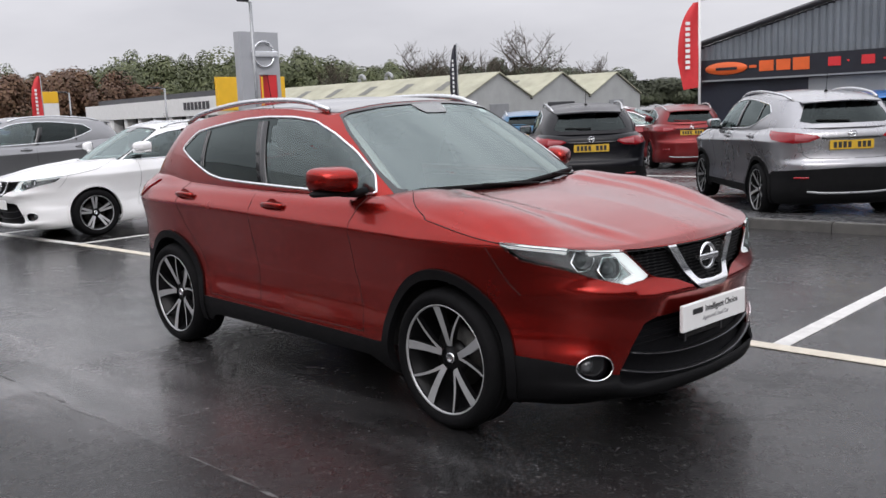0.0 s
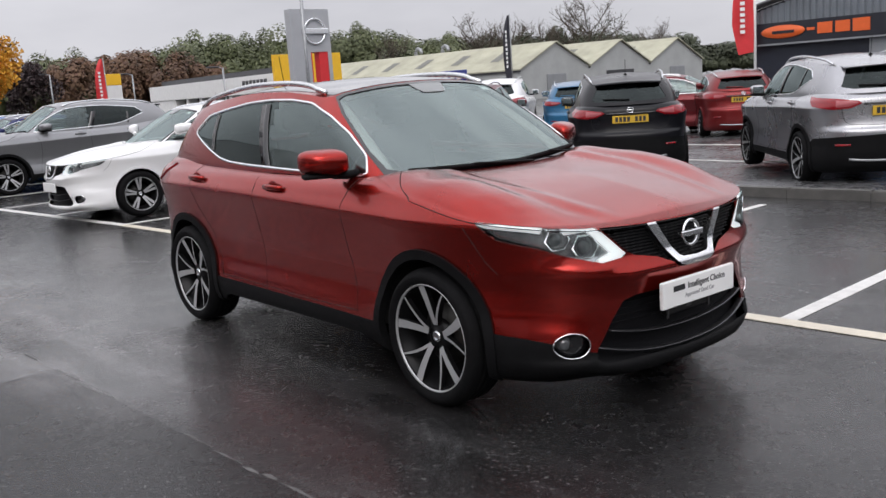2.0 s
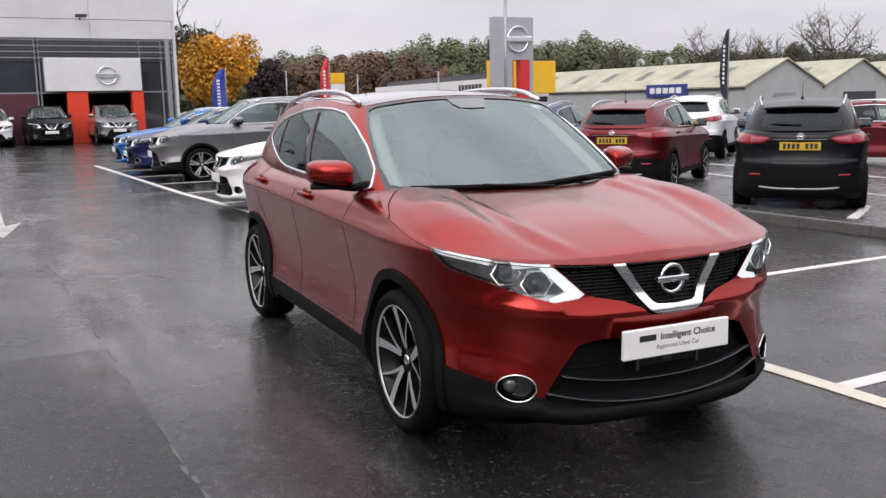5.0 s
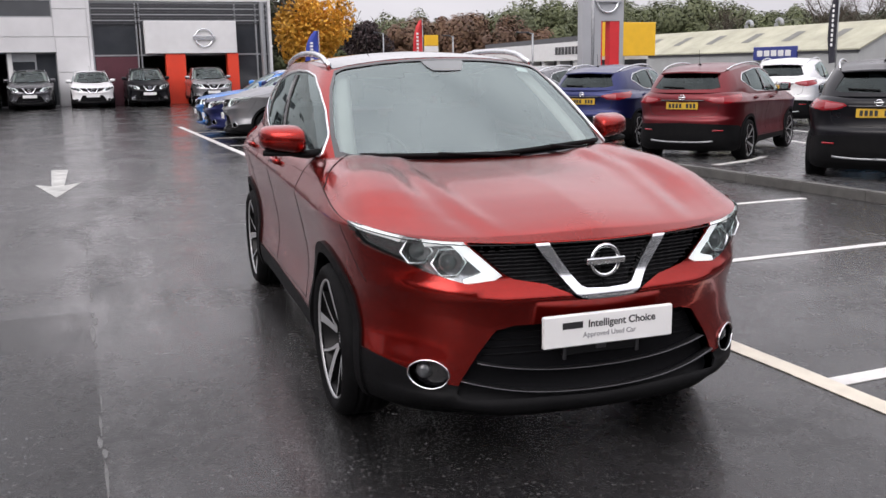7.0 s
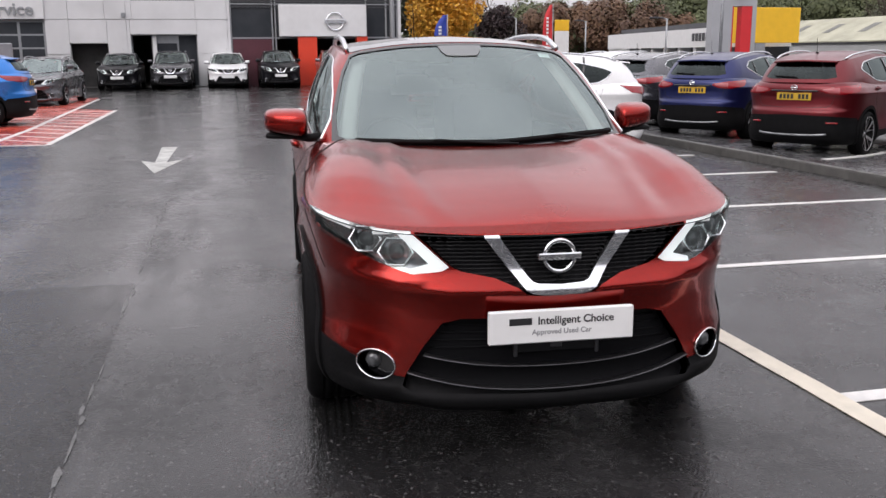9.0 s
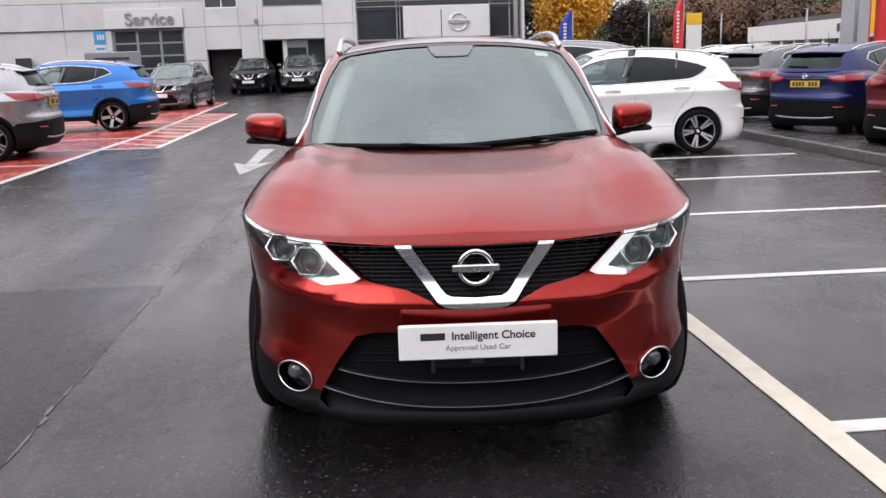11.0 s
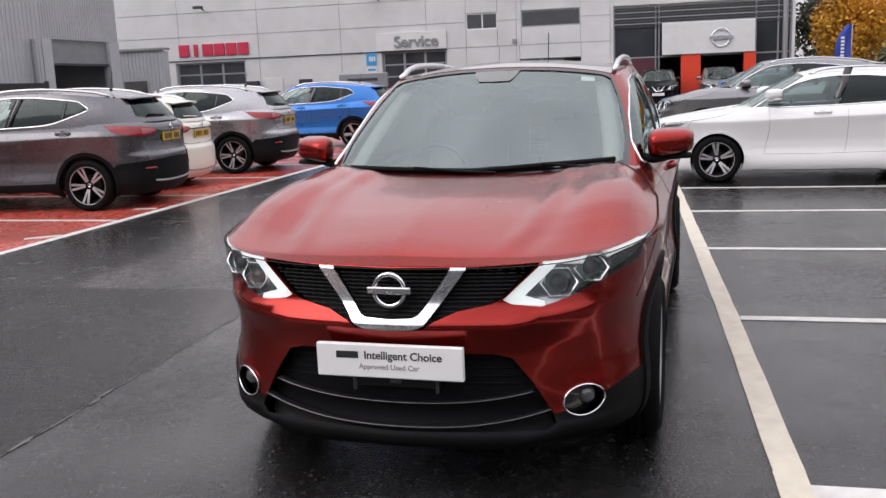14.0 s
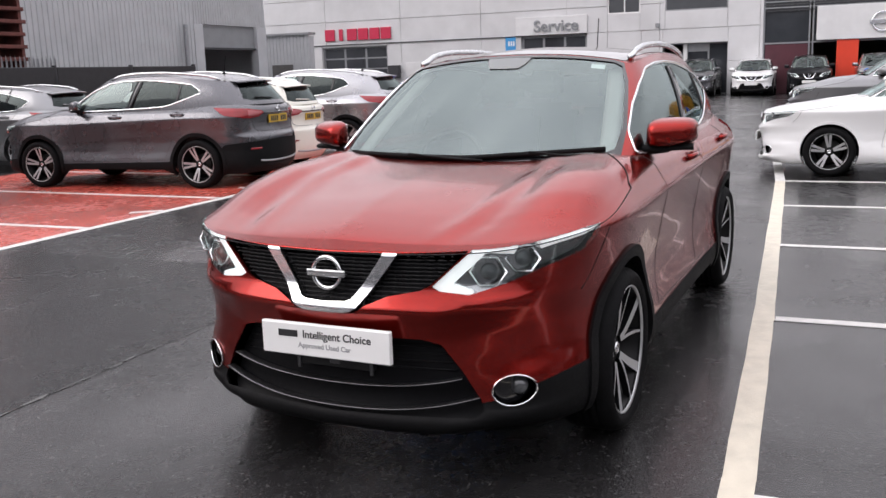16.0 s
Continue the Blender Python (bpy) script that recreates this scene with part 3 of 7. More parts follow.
# ---- the cars ----
# Axes of a car: x ahead from the front axle, y to its left, z up. The compact crossover is 4.4 m long.
CROSSOVER = dict(
    axles=(0.0, -2.667), radius=0.338, arch=0.386, lip=0.048, track=0.775,
    plan=[(0.893, 0), (0.886, 0.16), (0.868, 0.32), (0.832, 0.48), (0.765, 0.63), (0.655, 0.75), (0.48, 0.842), (0.26, 0.887), (0.0, 0.902), (-0.45, 0.900), (-1.3, 0.900), (-2.2, 0.903),
          (-2.7, 0.900), (-3.02, 0.872), (-3.26, 0.79), (-3.41, 0.64), (-3.49, 0.42), (-3.52, 0.2), (-3.53, 0)],
    top=[(0.9, 0.866), (0.80, 0.878), (0.6, 0.905), (0.326, 0.932), (0.0, 0.985), (-0.25, 1.03), (-0.5, 1.082), (-1.5, 1.093), (-2.4, 1.108), (-2.9, 1.14), (-3.3, 1.14), (-3.53, 1.13)],
    bottom=0.195,
    dfront=[(0.18, 0.15), (0.20, 0.075), (0.225, 0.024), (0.255, 0.012), (0.285, 0.034), (0.345, 0.046), (0.45, 0.042), (0.55, 0.040), (0.60, 0.027), (0.642, 0.010), (0.657, 0.002), (0.672, 0.003), (0.70, 0.020), (0.745, 0.040), (0.80, 0.047), (0.85, 0.050), (0.95, 0.06)],
    dside=[(0.18, 0.13), (0.22, 0.05), (0.33, 0.022), (0.41, 0.032), (0.46, 0.043), (0.52, 0.054), (0.60, 0.055), (0.72, 0.040), (0.84, 0.018), (0.905, 0.004), (0.928, 0.001), (0.95, 0.008), (0.98, 0.022), (1.03, 0.047), (1.09, 0.10), (1.14, 0.13)],
    drear=[(0.18, 0.14), (0.30, 0.035), (0.45, 0.004), (0.66, 0.0), (0.70, 0.006), (0.745, 0.040), (0.84, 0.056), (0.90, 0.060), (1.00, 0.040), (1.05, 0.046), (1.10, 0.075), (1.14, 0.11)],
    hood=[(0.86, 0.866), (0.83, 0.892), (0.77, 0.917), (0.6, 0.955), (0.3, 1.0), (0.0, 1.037), (-0.3, 1.072)], cowl=-0.27,
    base=[(-0.27, 0, 1.06), (-0.30, 0.30, 1.062), (-0.37, 0.605, 1.066), (-0.49, 0.758, 1.066), (-0.74, 0.798, 1.07), (-1.35, 0.808, 1.075), (-2.1, 0.80, 1.08), (-2.75, 0.765, 1.105), (-3.2, 0.66, 1.125), (-3.40, 0.38, 1.128), (-3.44, 0, 1.128)],
    roof=[(-1.03, 0, 1.553), (-1.045, 0.28, 1.545), (-1.075, 0.51, 1.518), (-1.13, 0.612, 1.494), (-1.32, 0.632, 1.520), (-1.62, 0.635, 1.542), (-2.1, 0.628, 1.540), (-2.65, 0.598, 1.492), (-2.98, 0.53, 1.452), (-3.12, 0.30, 1.462), (-3.15, 0, 1.470)],
    crown=[(-1.03, 1.553), (-1.3, 1.585), (-1.75, 1.600), (-2.3, 1.590), (-2.8, 1.545), (-3.15, 1.470)],
    dlo=[(-0.555, 1.083), (-0.625, 1.18), (-0.81, 1.298), (-1.0, 1.392), (-1.21, 1.466), (-1.42, 1.490), (-1.69, 1.497), (-1.95, 1.488), (-2.3, 1.452), (-2.55, 1.418), (-2.71, 1.308), (-2.55, 1.250), (-2.365, 1.188), (-2.23, 1.148), (-2.08, 1.125), (-1.8, 1.112), (-1.2, 1.095)],
    pillars=((-1.575, -1.70), (-2.345, -2.36)), divider_foot=1.20,
    lamp=[("f", 0.402, 0.752), ("f", 0.43, 0.738), ("f", 0.53, 0.727), ("f", 0.66, 0.764), ("f", 0.765, 0.808), ("s", 0.465, 0.845), ("s", 0.415, 0.880), ("s", 0.362, 0.923), ("f", 0.80, 0.914), ("f", 0.70, 0.900), ("f", 0.60, 0.890), ("f", 0.545, 0.878)],
    guide=[("f", 0.402, 0.752), ("f", 0.43, 0.738), ("f", 0.545, 0.730), ("f", 0.545, 0.746), ("f", 0.478, 0.763), ("f", 0.590, 0.866), ("f", 0.70, 0.893), ("s", 0.43, 0.915), ("s", 0.362, 0.923), ("f", 0.80, 0.914), ("f", 0.70, 0.900), ("f", 0.60, 0.890), ("f", 0.545, 0.878)],
    grille=[("f", 0.0, 0.862), ("f", 0.30, 0.866), ("f", 0.535, 0.876), ("f", 0.395, 0.754), ("f", 0.36, 0.738), ("f", 0.24, 0.715), ("f", 0.156, 0.680), ("f", 0.125, 0.656), ("f", 0.09, 0.650), ("f", 0.0, 0.649)],
    vee=[("f", 0.0, 0.654), ("f", 0.080, 0.656), ("f", 0.108, 0.661), ("f", 0.130, 0.673), ("f", 0.147, 0.692), ("f", 0.278, 0.862), ("f", 0.222, 0.862), ("f", 0.122, 0.718), ("f", 0.105, 0.699), ("f", 0.085, 0.690), ("f", 0.0, 0.686)],
    mouth=[("f", 0.0, 0.565), ("f", 0.36, 0.562), ("f", 0.43, 0.545), ("f", 0.50, 0.455), ("f", 0.565, 0.345), ("f", 0.575, 0.305), ("f", 0.54, 0.282), ("f", 0.0, 0.272)],
    fog=(0.668, 0.376, 0.066, 0.055), bracket=True, antenna=True,
    tail=[("s", -2.93, 1.100), ("s", -3.10, 1.088), ("r", 0.66, 1.073), ("r", 0.42, 1.043), ("r", 0.38, 1.013), ("r", 0.50, 0.963), ("r", 0.68, 0.948), ("s", -3.12, 0.988)],
    taillight=[("r", 0.66, 1.053), ("r", 0.44, 1.033), ("r", 0.42, 1.013), ("r", 0.52, 0.983), ("r", 0.66, 0.973)],
    rear_low=0.60, rear_plate=(0.92, -3.475), handles=((-1.38, 1.0), (-2.40, 1.022)), handle_y=0.86,
)


def car_shape(spec):
    """Builds the meshes of one kind of car once: a list of (part, mesh, role, parent, place)."""
    plan = [np.array(p) for p in spec["plan"]]
    fine = [catmull(plan, i) for i in np.linspace(0, len(plan) - 1, 721)]
    seg = np.concatenate(([0], np.cumsum([np.linalg.norm(fine[i + 1] - fine[i]) for i in range(len(fine) - 1)])))
    total = seg[-1]
    px, py = np.array([p[0] for p in fine]), np.array([p[1] for p in fine])
    ss = np.linspace(0, 1, 721)
    xs, ys = np.interp(ss * total, seg, px), np.interp(ss * total, seg, py)
    xs[1:-1] = 0.25 * xs[:-2] + 0.5 * xs[1:-1] + 0.25 * xs[2:]
    tx, ty = np.gradient(xs), np.gradient(ys)
    nl = np.hypot(tx, ty)
    nxs, nys = ty / nl, -tx / nl
    top, df, ds, dr = curve(*spec["top"]), curve(*spec["dfront"]), curve(*spec["dside"]), curve(*spec["drear"])
    zb = spec["bottom"]
    a0, a1 = spec["axles"]
    topz = top(xs)
    lift_sill = spec.get("sill_lift", 0.075)
    botz = zb + lift_sill * np.clip((a0 - 0.42 - xs) / 0.12, 0, 1) * np.clip((xs - a1 - 0.42) / 0.12, 0, 1) * np.clip(nys / 0.8, 0, 1)

    def hull(s, h):
        s = min(max(s, 0.0), 1.0)
        x, y, nx, ny, zt, z_low = (float(np.interp(s, ss, q)) for q in (xs, ys, nxs, nys, topz, botz))
        z = z_low + (zt - z_low) * h
        wf, ws, wr = max(nx, 0) ** 2, ny * ny, max(-nx, 0) ** 2
        rise = min(1.0, max(0.0, (y - 0.40) / 0.26)) if nx > 0 else 0.0
        run = min(1.0, max(0.0, (-0.2 - x) / 2.2))
        climb = (0.062 * run - 0.026) * min(1.0, max(0.0, (z - 0.55) / 0.25)) * min(1.0, max(0.0, (1.10 - z) / 0.12))
        d = wf * float(df(z - 0.034 * rise * rise * (3 - 2 * rise))) + ws * float(ds(z - climb)) + wr * float(dr(z))
        d -= 0.013 * 4 * wf * ws * math.exp(-((z - 0.40) / 0.065) ** 2)
        for a in (a0, a1):
            d -= 0.026 * ws * math.exp(-((x - a) / 0.48) ** 2) * math.exp(-((z - 0.47) / 0.15) ** 2)
        back = min(1.0, max(0.0, (-0.25 - x) / 0.3))
        r = 0.014 * wf + (0.014 + 0.036 * back) * ws + 0.05 * wr
        k = (z - zt + r) / r
        if k > 0:
            d += r * (1 - math.sqrt(max(0.0, 1 - min(k, 0.995) ** 2)))
        for a in (a0, a1):
            d -= 0.016 * ws * math.exp(-((x - a) / 0.42) ** 2) * math.exp(-((z - 0.66) / 0.22) ** 2)
        return np.array((x - nx * d, y - ny * d, z))

    ymax = int(np.argmax(ys))
    front_y, front_s = ys[:ymax], ss[:ymax]

    def s_of(mode, q):
        if mode == "f":
            return float(np.interp(q, front_y, front_s))
        if mode == "s":
            return float(np.interp(-q, -xs, ss))
        return float(np.interp(-q, -ys[ymax:], ss[ymax:]))

    def h_of(s, z):
        z_low = float(np.interp(s, ss, botz))
        return (z - z_low) / (float(np.interp(s, ss, topz)) - z_low)

    def outline(pts, step=0.03):
        raw = [(s_of(m, q) * total, z) for m, q, z in pts]
        return [(u / total, min(1.0, h_of(u / total, z))) for u, z in subdivide(raw, step)]

    hs = sorted(set(np.linspace(0, 0.76, 20)) | set(np.linspace(0.76, 0.96, 15)) | {0.03, 0.975, 0.988, 1.0})
    H = Sheet(hull, np.linspace(0, 1, 97), hs, (total, 0.8))
    low_front = [("f", 0.0, 0.15), ("f", 0.0, 0.335), ("f", 0.57, 0.335), ("f", 0.63, 0.345), ("f", 0.71, 0.385), ("f", 0.80, 0.412), ("s", 0.36, 0.430), ("s", 0.30, 0.15)]
    sill = [("s", a0 - 0.20, 0.15), ("s", a0 - 0.20, 0.365), ("s", a0 - 0.5, 0.355), ("s", a1 + 0.5, 0.375), ("s", a1 + 0.2, 0.39), ("s", a1 + 0.2, 0.15)]
    rear = [("s", a1 - 0.25, 0.15), ("s", a1 - 0.25, 0.44), ("s", a1 - 0.42, spec["rear_low"]), ("r", 0.6, spec["rear_low"] + 0.03), ("r", 0.0, spec["rear_low"] + 0.05), ("r", 0.0, 0.15)]
    H.cut("cladding_front", outline(low_front))
    H.cut("cladding_side", outline(sill))
    H.cut("cladding_rear", outline(rear))
    ring = spec["arch"] + spec.get("lip", 0.055)
    for name, r in (("arch_trim", ring), ("hole", spec["arch"])):
        for k, a in enumerate((a0, a1)):
            arc = [(a + r * math.cos(w), spec["radius"] + r * math.sin(w)) for w in np.linspace(radians(-30), radians(210), 40)]
            pts = [(s_of("s", x), max(-0.1, h_of(s_of("s", x), z))) for x, z in arc]
            H.cut(name + "_%d" % k, pts)
    for key in ("mouth", "grille", "lamp", "guide", "vee", "tail", "taillight"):
        if key in spec:
            H.cut(key, outline(spec[key], 0.025))
    fy, fz, fa, fb = spec["fog"]
    H.cut("fog", [(s_of("f", fy + fa * math.cos(w)), h_of(s_of("f", fy), fz + fb * math.sin(w))) for w in np.linspace(0, 2 * math.pi, 29)[:-1]])
    H.sort()
    out = []
    P = lambda name, me, role, parent=None, place=None: out.append((name, me, role, parent, place))
    P("body", H.surface(["rest"], 0.0, -0.012), "paint")
    P("lower_cladding", H.surface(["cladding_front", "cladding_side", "cladding_rear"], 0.004, -0.01), "trim")
    for k in (0, 1):
        for side in (1, -1):
            P("wheel_arch_trim", H.surface(["arch_trim_%d" % k], 0.013, -0.03, (side,)), "trim")
    if "grille" in spec:
        gm = H.surface(["grille"], -0.035, 0.0)
        P("grille", gm, "mesh")
        bars = []
        for zz in np.arange(0.665, 0.872, 0.0135):
            for side in (1, -1):
                line = []
                for yy in np.linspace(0.0, 0.52, 36):
                    s = s_of("f", yy)
                    if inside([(s_of(m, q), z) for m, q, z in spec["grille"]], s, zz):
                        p, n = H.at(s, h_of(s, zz))
                        q = p - n * (0.022 + 0.006 * math.sin(yy * 150 + (zz * 230) % 3.14))
                        line.append((q[0], side * q[1], q[2]))
                if len(line) > 2:
                    bars.append(tube(line, 0.0032, 4))
        if bars:
            P("grille_lattice", mesh_from(*merge(*bars), "bars"), "lattice")
    if "vee" in spec:
        P("chrome_trim", H.surface(["vee"], 0.007, -0.03), "vee")
    P("lower_grille", H.surface(["mouth"], -0.05, 0.0), "mesh")
    bars = []
    for zz in np.arange(0.44, 0.55, 0.028):
        for side in (1, -1):
            line = []
            for yy in np.linspace(0.0, 0.54, 20):
                s = s_of("f", yy)
                if inside([(s_of(m, q), z) for m, q, z in spec["mouth"]], s, zz):
                    p, n = H.at(s, h_of(s, zz))
                    q = p - n * 0.046
                    line.append((q[0], side * q[1], q[2]))
            if len(line) > 2:
                bars.append(tube(line, 0.004, 4))
    P("lower_grille_lattice", mesh_from(*merge(*bars), "bars"), "mesh")
    lips = []
    for z0, z1, off in ((0.374, 0.436, -0.012), (0.292, 0.352, -0.006)):
        for side in (1, -1):
            line = []
            for yy in np.linspace(0.0, 0.50 if z0 > 0.33 else 0.56, 18):
                s = s_of("f", yy)
                p, n = H.at(s, h_of(s, z0 + (z1 - z0) * (yy / 0.55) ** 2.6))
                q = p + n * off
                line.append((q[0], side * q[1], q[2]))
            lips.append(line)
    for up, down in ((lips[0], lips[1]), (lips[2], lips[3])):
        P("bumper_lip", mesh_from(*tube(up[:0:-1] + down, 0.0, 6, flat=(0.020, 0.0026)), "lip"), "lip")
    if spec.get("bracket"):
        q, n = H.at(0.0, h_of(0.0, 0.445))
        P("sensor_bracket", box_mesh(q[0] - 0.045, q[0] - 0.012, -0.16, 0.16, 0.425, 0.468, 0.004), "lattice")
        br = len(out) - 1
        for yy in (-0.155, 0.155):
            P("bracket_clip", box_mesh(q[0] - 0.014, q[0] - 0.006, yy - 0.007, yy + 0.007, 0.412, 0.472, 0.002), "lip", br)
        P("sensor", box_mesh(q[0] - 0.016, q[0] - 0.008, -0.022, 0.022, 0.440, 0.462, 0.003), "lip", br)
    for side in (1, -1):
        P("headlight", H.surface(["lamp", "guide"], -0.030, 0.0, (side,)), "lampdark")
        hl = len(out) - 1
        if "guide" in spec:
            P("light_guide", H.surface(["guide"], -0.008, -0.029, (side,)), "drl", hl)
        cells = []
        for q, z, r in spec.get("cells", ((0.600, 0.802, 0.045), (0.708, 0.840, 0.042))):
            s = s_of("f", q)
            p, n = H.at(s, h_of(s, z))
            f = Vector((0.93, 0.30, 0.1)).normalized()
            m = f.to_track_quat("Z", "Y").to_matrix()
            for prof in (((r * 1.12, 0.004), (r * 1.18, 0.0), (r, -0.012), (r * 0.55, -0.03)), ((r * 0.70, -0.012), (r * 0.66, -0.004), (r * 0.45, 0.004), (0.0005, 0.008))):
                v, fc = lathe(prof, 18, "z")
                pts = []
                for w in v:
                    q3 = m @ Vector(w)
                    c = p - n * 0.016
                    pts.append((c[0] + q3.x, side * (c[1] + q3.y), c[2] + q3.z))
                cells.append((pts, fc if side > 0 else [t[::-1] for t in fc]))
            P("reflector", mesh_from(*cells[-2], "bowl"), "lampin", hl)
            P("projector", mesh_from(*cells[-1], "eye"), "lampglass", hl)
            frame6 = []
            for w in np.linspace(0, 2 * math.pi, 7)[:-1]:
                q3 = m @ Vector((r * 1.42 * math.cos(w), r * 1.22 * math.sin(w), 0.004))
                c = p - n * 0.014
                frame6.append((c[0] + q3.x, side * (c[1] + q3.y), c[2] + q3.z))
            P("cell_frame", mesh_from(*tube(frame6, 0.0045, 6, True), "frame"), "vee", hl)
        P("lens", H.surface(["lamp", "guide"], 0.002, None, (side,)), "lens", hl)
        P("fog_lamp", H.surface(["fog"], -0.035, 0.0, (side,)), "gloss")
        fl = len(out) - 1
        ringp = []
        for w in np.linspace(0, 2 * math.pi, 33)[:-1]:
            s = s_of("f", fy + fa * math.cos(w))
            p, n = H.at(s, h_of(s_of("f", fy), fz + fb * math.sin(w)))
            q = p + n * 0.006
            ringp.append((q[0], side * q[1], q[2]))
        P("fog_lamp_ring", mesh_from(*tube(ringp, 0.0036, 6, True), "ring"), "chrome", fl)
        p, n = H.at(s_of("f", fy + 0.012), h_of(s_of("f", fy), fz))
        v, fc = lathe(((0.036, -0.02), (0.034, 0.0), (0.02, 0.010), (0.0005, 0.014)), 18, "x")
        P("bulb", mesh_from([(p[0] - 0.03 + a, side * (p[1] - 0.012) + b, p[2] + 0.004 + c) for a, b, c in v], fc, "bulb"), "lampglass", fl)
        P("tail_light", H.surface(["tail", "taillight"], 0.008, -0.02, (side,)), "redlens")
        tl = len(out) - 1
        P("light_band", H.surface(["taillight"], 0.011, 0.0, (side,)), "palelens", tl)

    # bonnet
    sh, sc = s_of("f", 0.825), s_of("s", -0.53)
    hood_c = curve(*spec["hood"])
    x0, x1 = hull(0, 1)[0], spec["cowl"]
    corner = hull(sc, 1)
    z0 = hull(0, 1)[2]

    def inner(u):
        e = 1 - (1 - u) ** 1.0
        x = x0 + (x1 - x0) * e
        z = float(hood_c(x))
        return np.array((x, 0, z if u > 0.001 else z0))

    def rear_edge(v):
        p = inner(1.0)
        v = max(v, 0.0)
        return np.array((p[0] + (corner[0] - p[0]) * v ** 2.2, corner[1] * v, p[2] + (corner[2] - p[2]) * v ** 3))
    patch = coons(lambda v: hull(sh * v, 1), rear_edge, inner, lambda u: hull(sh + (sc - sh) * u, 1))

    across = curve((0.0, 0.13), (0.3, 0.17), (0.48, 0.27), (0.60, 0.60), (0.70, 0.93), (0.77, 1.0), (0.86, 0.88), (0.94, 0.52), (1.0, 0.0))
    along = curve((0.0, 0.0), (0.05, 0.004), (0.15, 0.022), (0.24, 0.045), (0.37, 0.070), (0.55, 0.078), (0.73, 0.062), (0.90, 0.044), (1.0, 0.014))

    def hood_fn(u, v):
        """The clamshell bonnet: raised shoulders over the wings, a dip inside them and a fine ridge."""
        p = patch(u, v)
        uu, vv = min(1.0, max(0.0, u)), min(1.0, max(0.0, v))
        f = min(1.0, 6 * uu) * min(1.0, 8 * (1 - uu) + 0.3)
        ridge = 0.40 + 0.22 * uu
        lift = spec.get("shoulders", 1.0) * float(along(uu)) * float(across(vv))
        return p + np.array((0, 0, lift + f * (0.008 * math.exp(-((v - ridge) / 0.05) ** 2) - 0.004 * math.exp(-((v - ridge - 0.09) / 0.05) ** 2)) + 0.010 * math.sin(math.pi * uu) * (1 - v * v)))
    B = Sheet(hood_fn, np.concatenate((np.linspace(0, 0.12, 9)[:-1], np.linspace(0.12, 1, 30))), np.linspace(0, 1, 41), (1, 1), True)
    B.sort()
    bm_me = B.surface(["rest"], 0.0, None)
    P("bonnet", bm_me, "paint")
    seams = []
    for side in (1, -1):
        line = [hull(s, 0.988) for s in np.linspace(s_of("f", 0.0), s_of("s", -0.10 + spec["cowl"] + 0.27), 64)]
        u0 = (s_of("s", -0.10 + spec["cowl"] + 0.27) - sh) / (sc - sh)
        line += [hood_fn(u0 + (1 - u0) * t, 1 - 0.17 * t ** 1.6) for t in np.linspace(0.08, 1, 9)]
        seams.append(tube([(p[0] + 0.001, side * (p[1] + 0.002), p[2] + (0.001 if k >= 64 else 0)) for k, p in enumerate(line)], 0.0022, 4))

    # cabin
    base, roof = [np.array(p) for p in spec["base"]], [np.array(p) for p in spec["roof"]]
    last = len(base) - 1

    def cabin(i, h):
        i = min(max(i, 0.0), last)
        b, t = catmull(base, i), catmull(roof, i)
        p = b + (t - b) * h
        mid = np.array((-1.9, 0, 0))
        o = p - mid
        o[2] = 0
        side_w = min(1.0, max(0.0, (i - 2.2) / 1.2)) * min(1.0, max(0.0, (8.4 - i) / 1.0))
        amt = (0.028 * side_w + 0.020 * (1 - side_w)) * 4 * h * (1 - h)
        n = np.array((0, 1.0, 0.35)) if side_w > 0.5 else np.array((0.7 if i < 4 else -0.7, 0, 0.7))
        return p + (side_w * np.array((0, 1.0, 0.3)) + (1 - side_w) * np.array((0.6 if i < 5 else -0.7, 0.0, 0.5))) * amt

    def find(x, z, i0=5.0):
        i, h = i0, 0.5
        for _ in range(40):
            p = cabin(i, h)
            e = np.array((x - p[0], z - p[2]))
            if abs(e).max() < 1e-6:
                break
            a = (cabin(i + 1e-4, h) - p) / 1e-4
            b = (cabin(i, h + 1e-4) - p) / 1e-4
            J = np.array(((a[0], b[0]), (a[2], b[2])))
            st = np.linalg.solve(J, e)
            st = np.clip(st, -0.4, 0.4)
            i, h = min(max(i + st[0], 2.2), last - 1.0), h + st[1]
        return i, h
    us = np.concatenate((np.linspace(0, 2, 11)[:-1], np.linspace(2, 4, 21)[:-1], np.linspace(4, 7, 28)[:-1], np.linspace(7, 9, 17)[:-1], np.linspace(9, last, 7)))
    C = Sheet(cabin, us, np.linspace(0, 1, 15), (0.35, 0.5))
    dlo = subdivide(rounded(spec["dlo"], 0.16, 2), 0.06)
    dlo_uv = [find(x, z, max(2.6, min(8.5, 2.6 + (-x - 0.4) * 2.2))) for x, z in dlo]
    C.cut("side_glass", dlo_uv)
    ws = [(0.0, 0.05), (2.1, 0.055), (2.55, 0.10), (2.70, 0.30), (2.68, 0.75), (2.52, 0.94), (2.2, 0.965), (0.0, 0.97)]
    C.cut("border", subdivide([(0.0, 0.0), (2.2, 0.0), (2.74, 0.04), (2.83, 0.28), (2.80, 0.78), (2.60, 0.985), (2.2, 0.995), (0.0, 0.995)], 0.2))
    C.cut("windscreen", subdivide(ws, 0.2))
    C.cut("frit", subdivide([(0.0, 0.85), (0.28, 0.855), (0.36, 0.90), (0.42, 0.968), (0.0, 0.969)], 0.15))
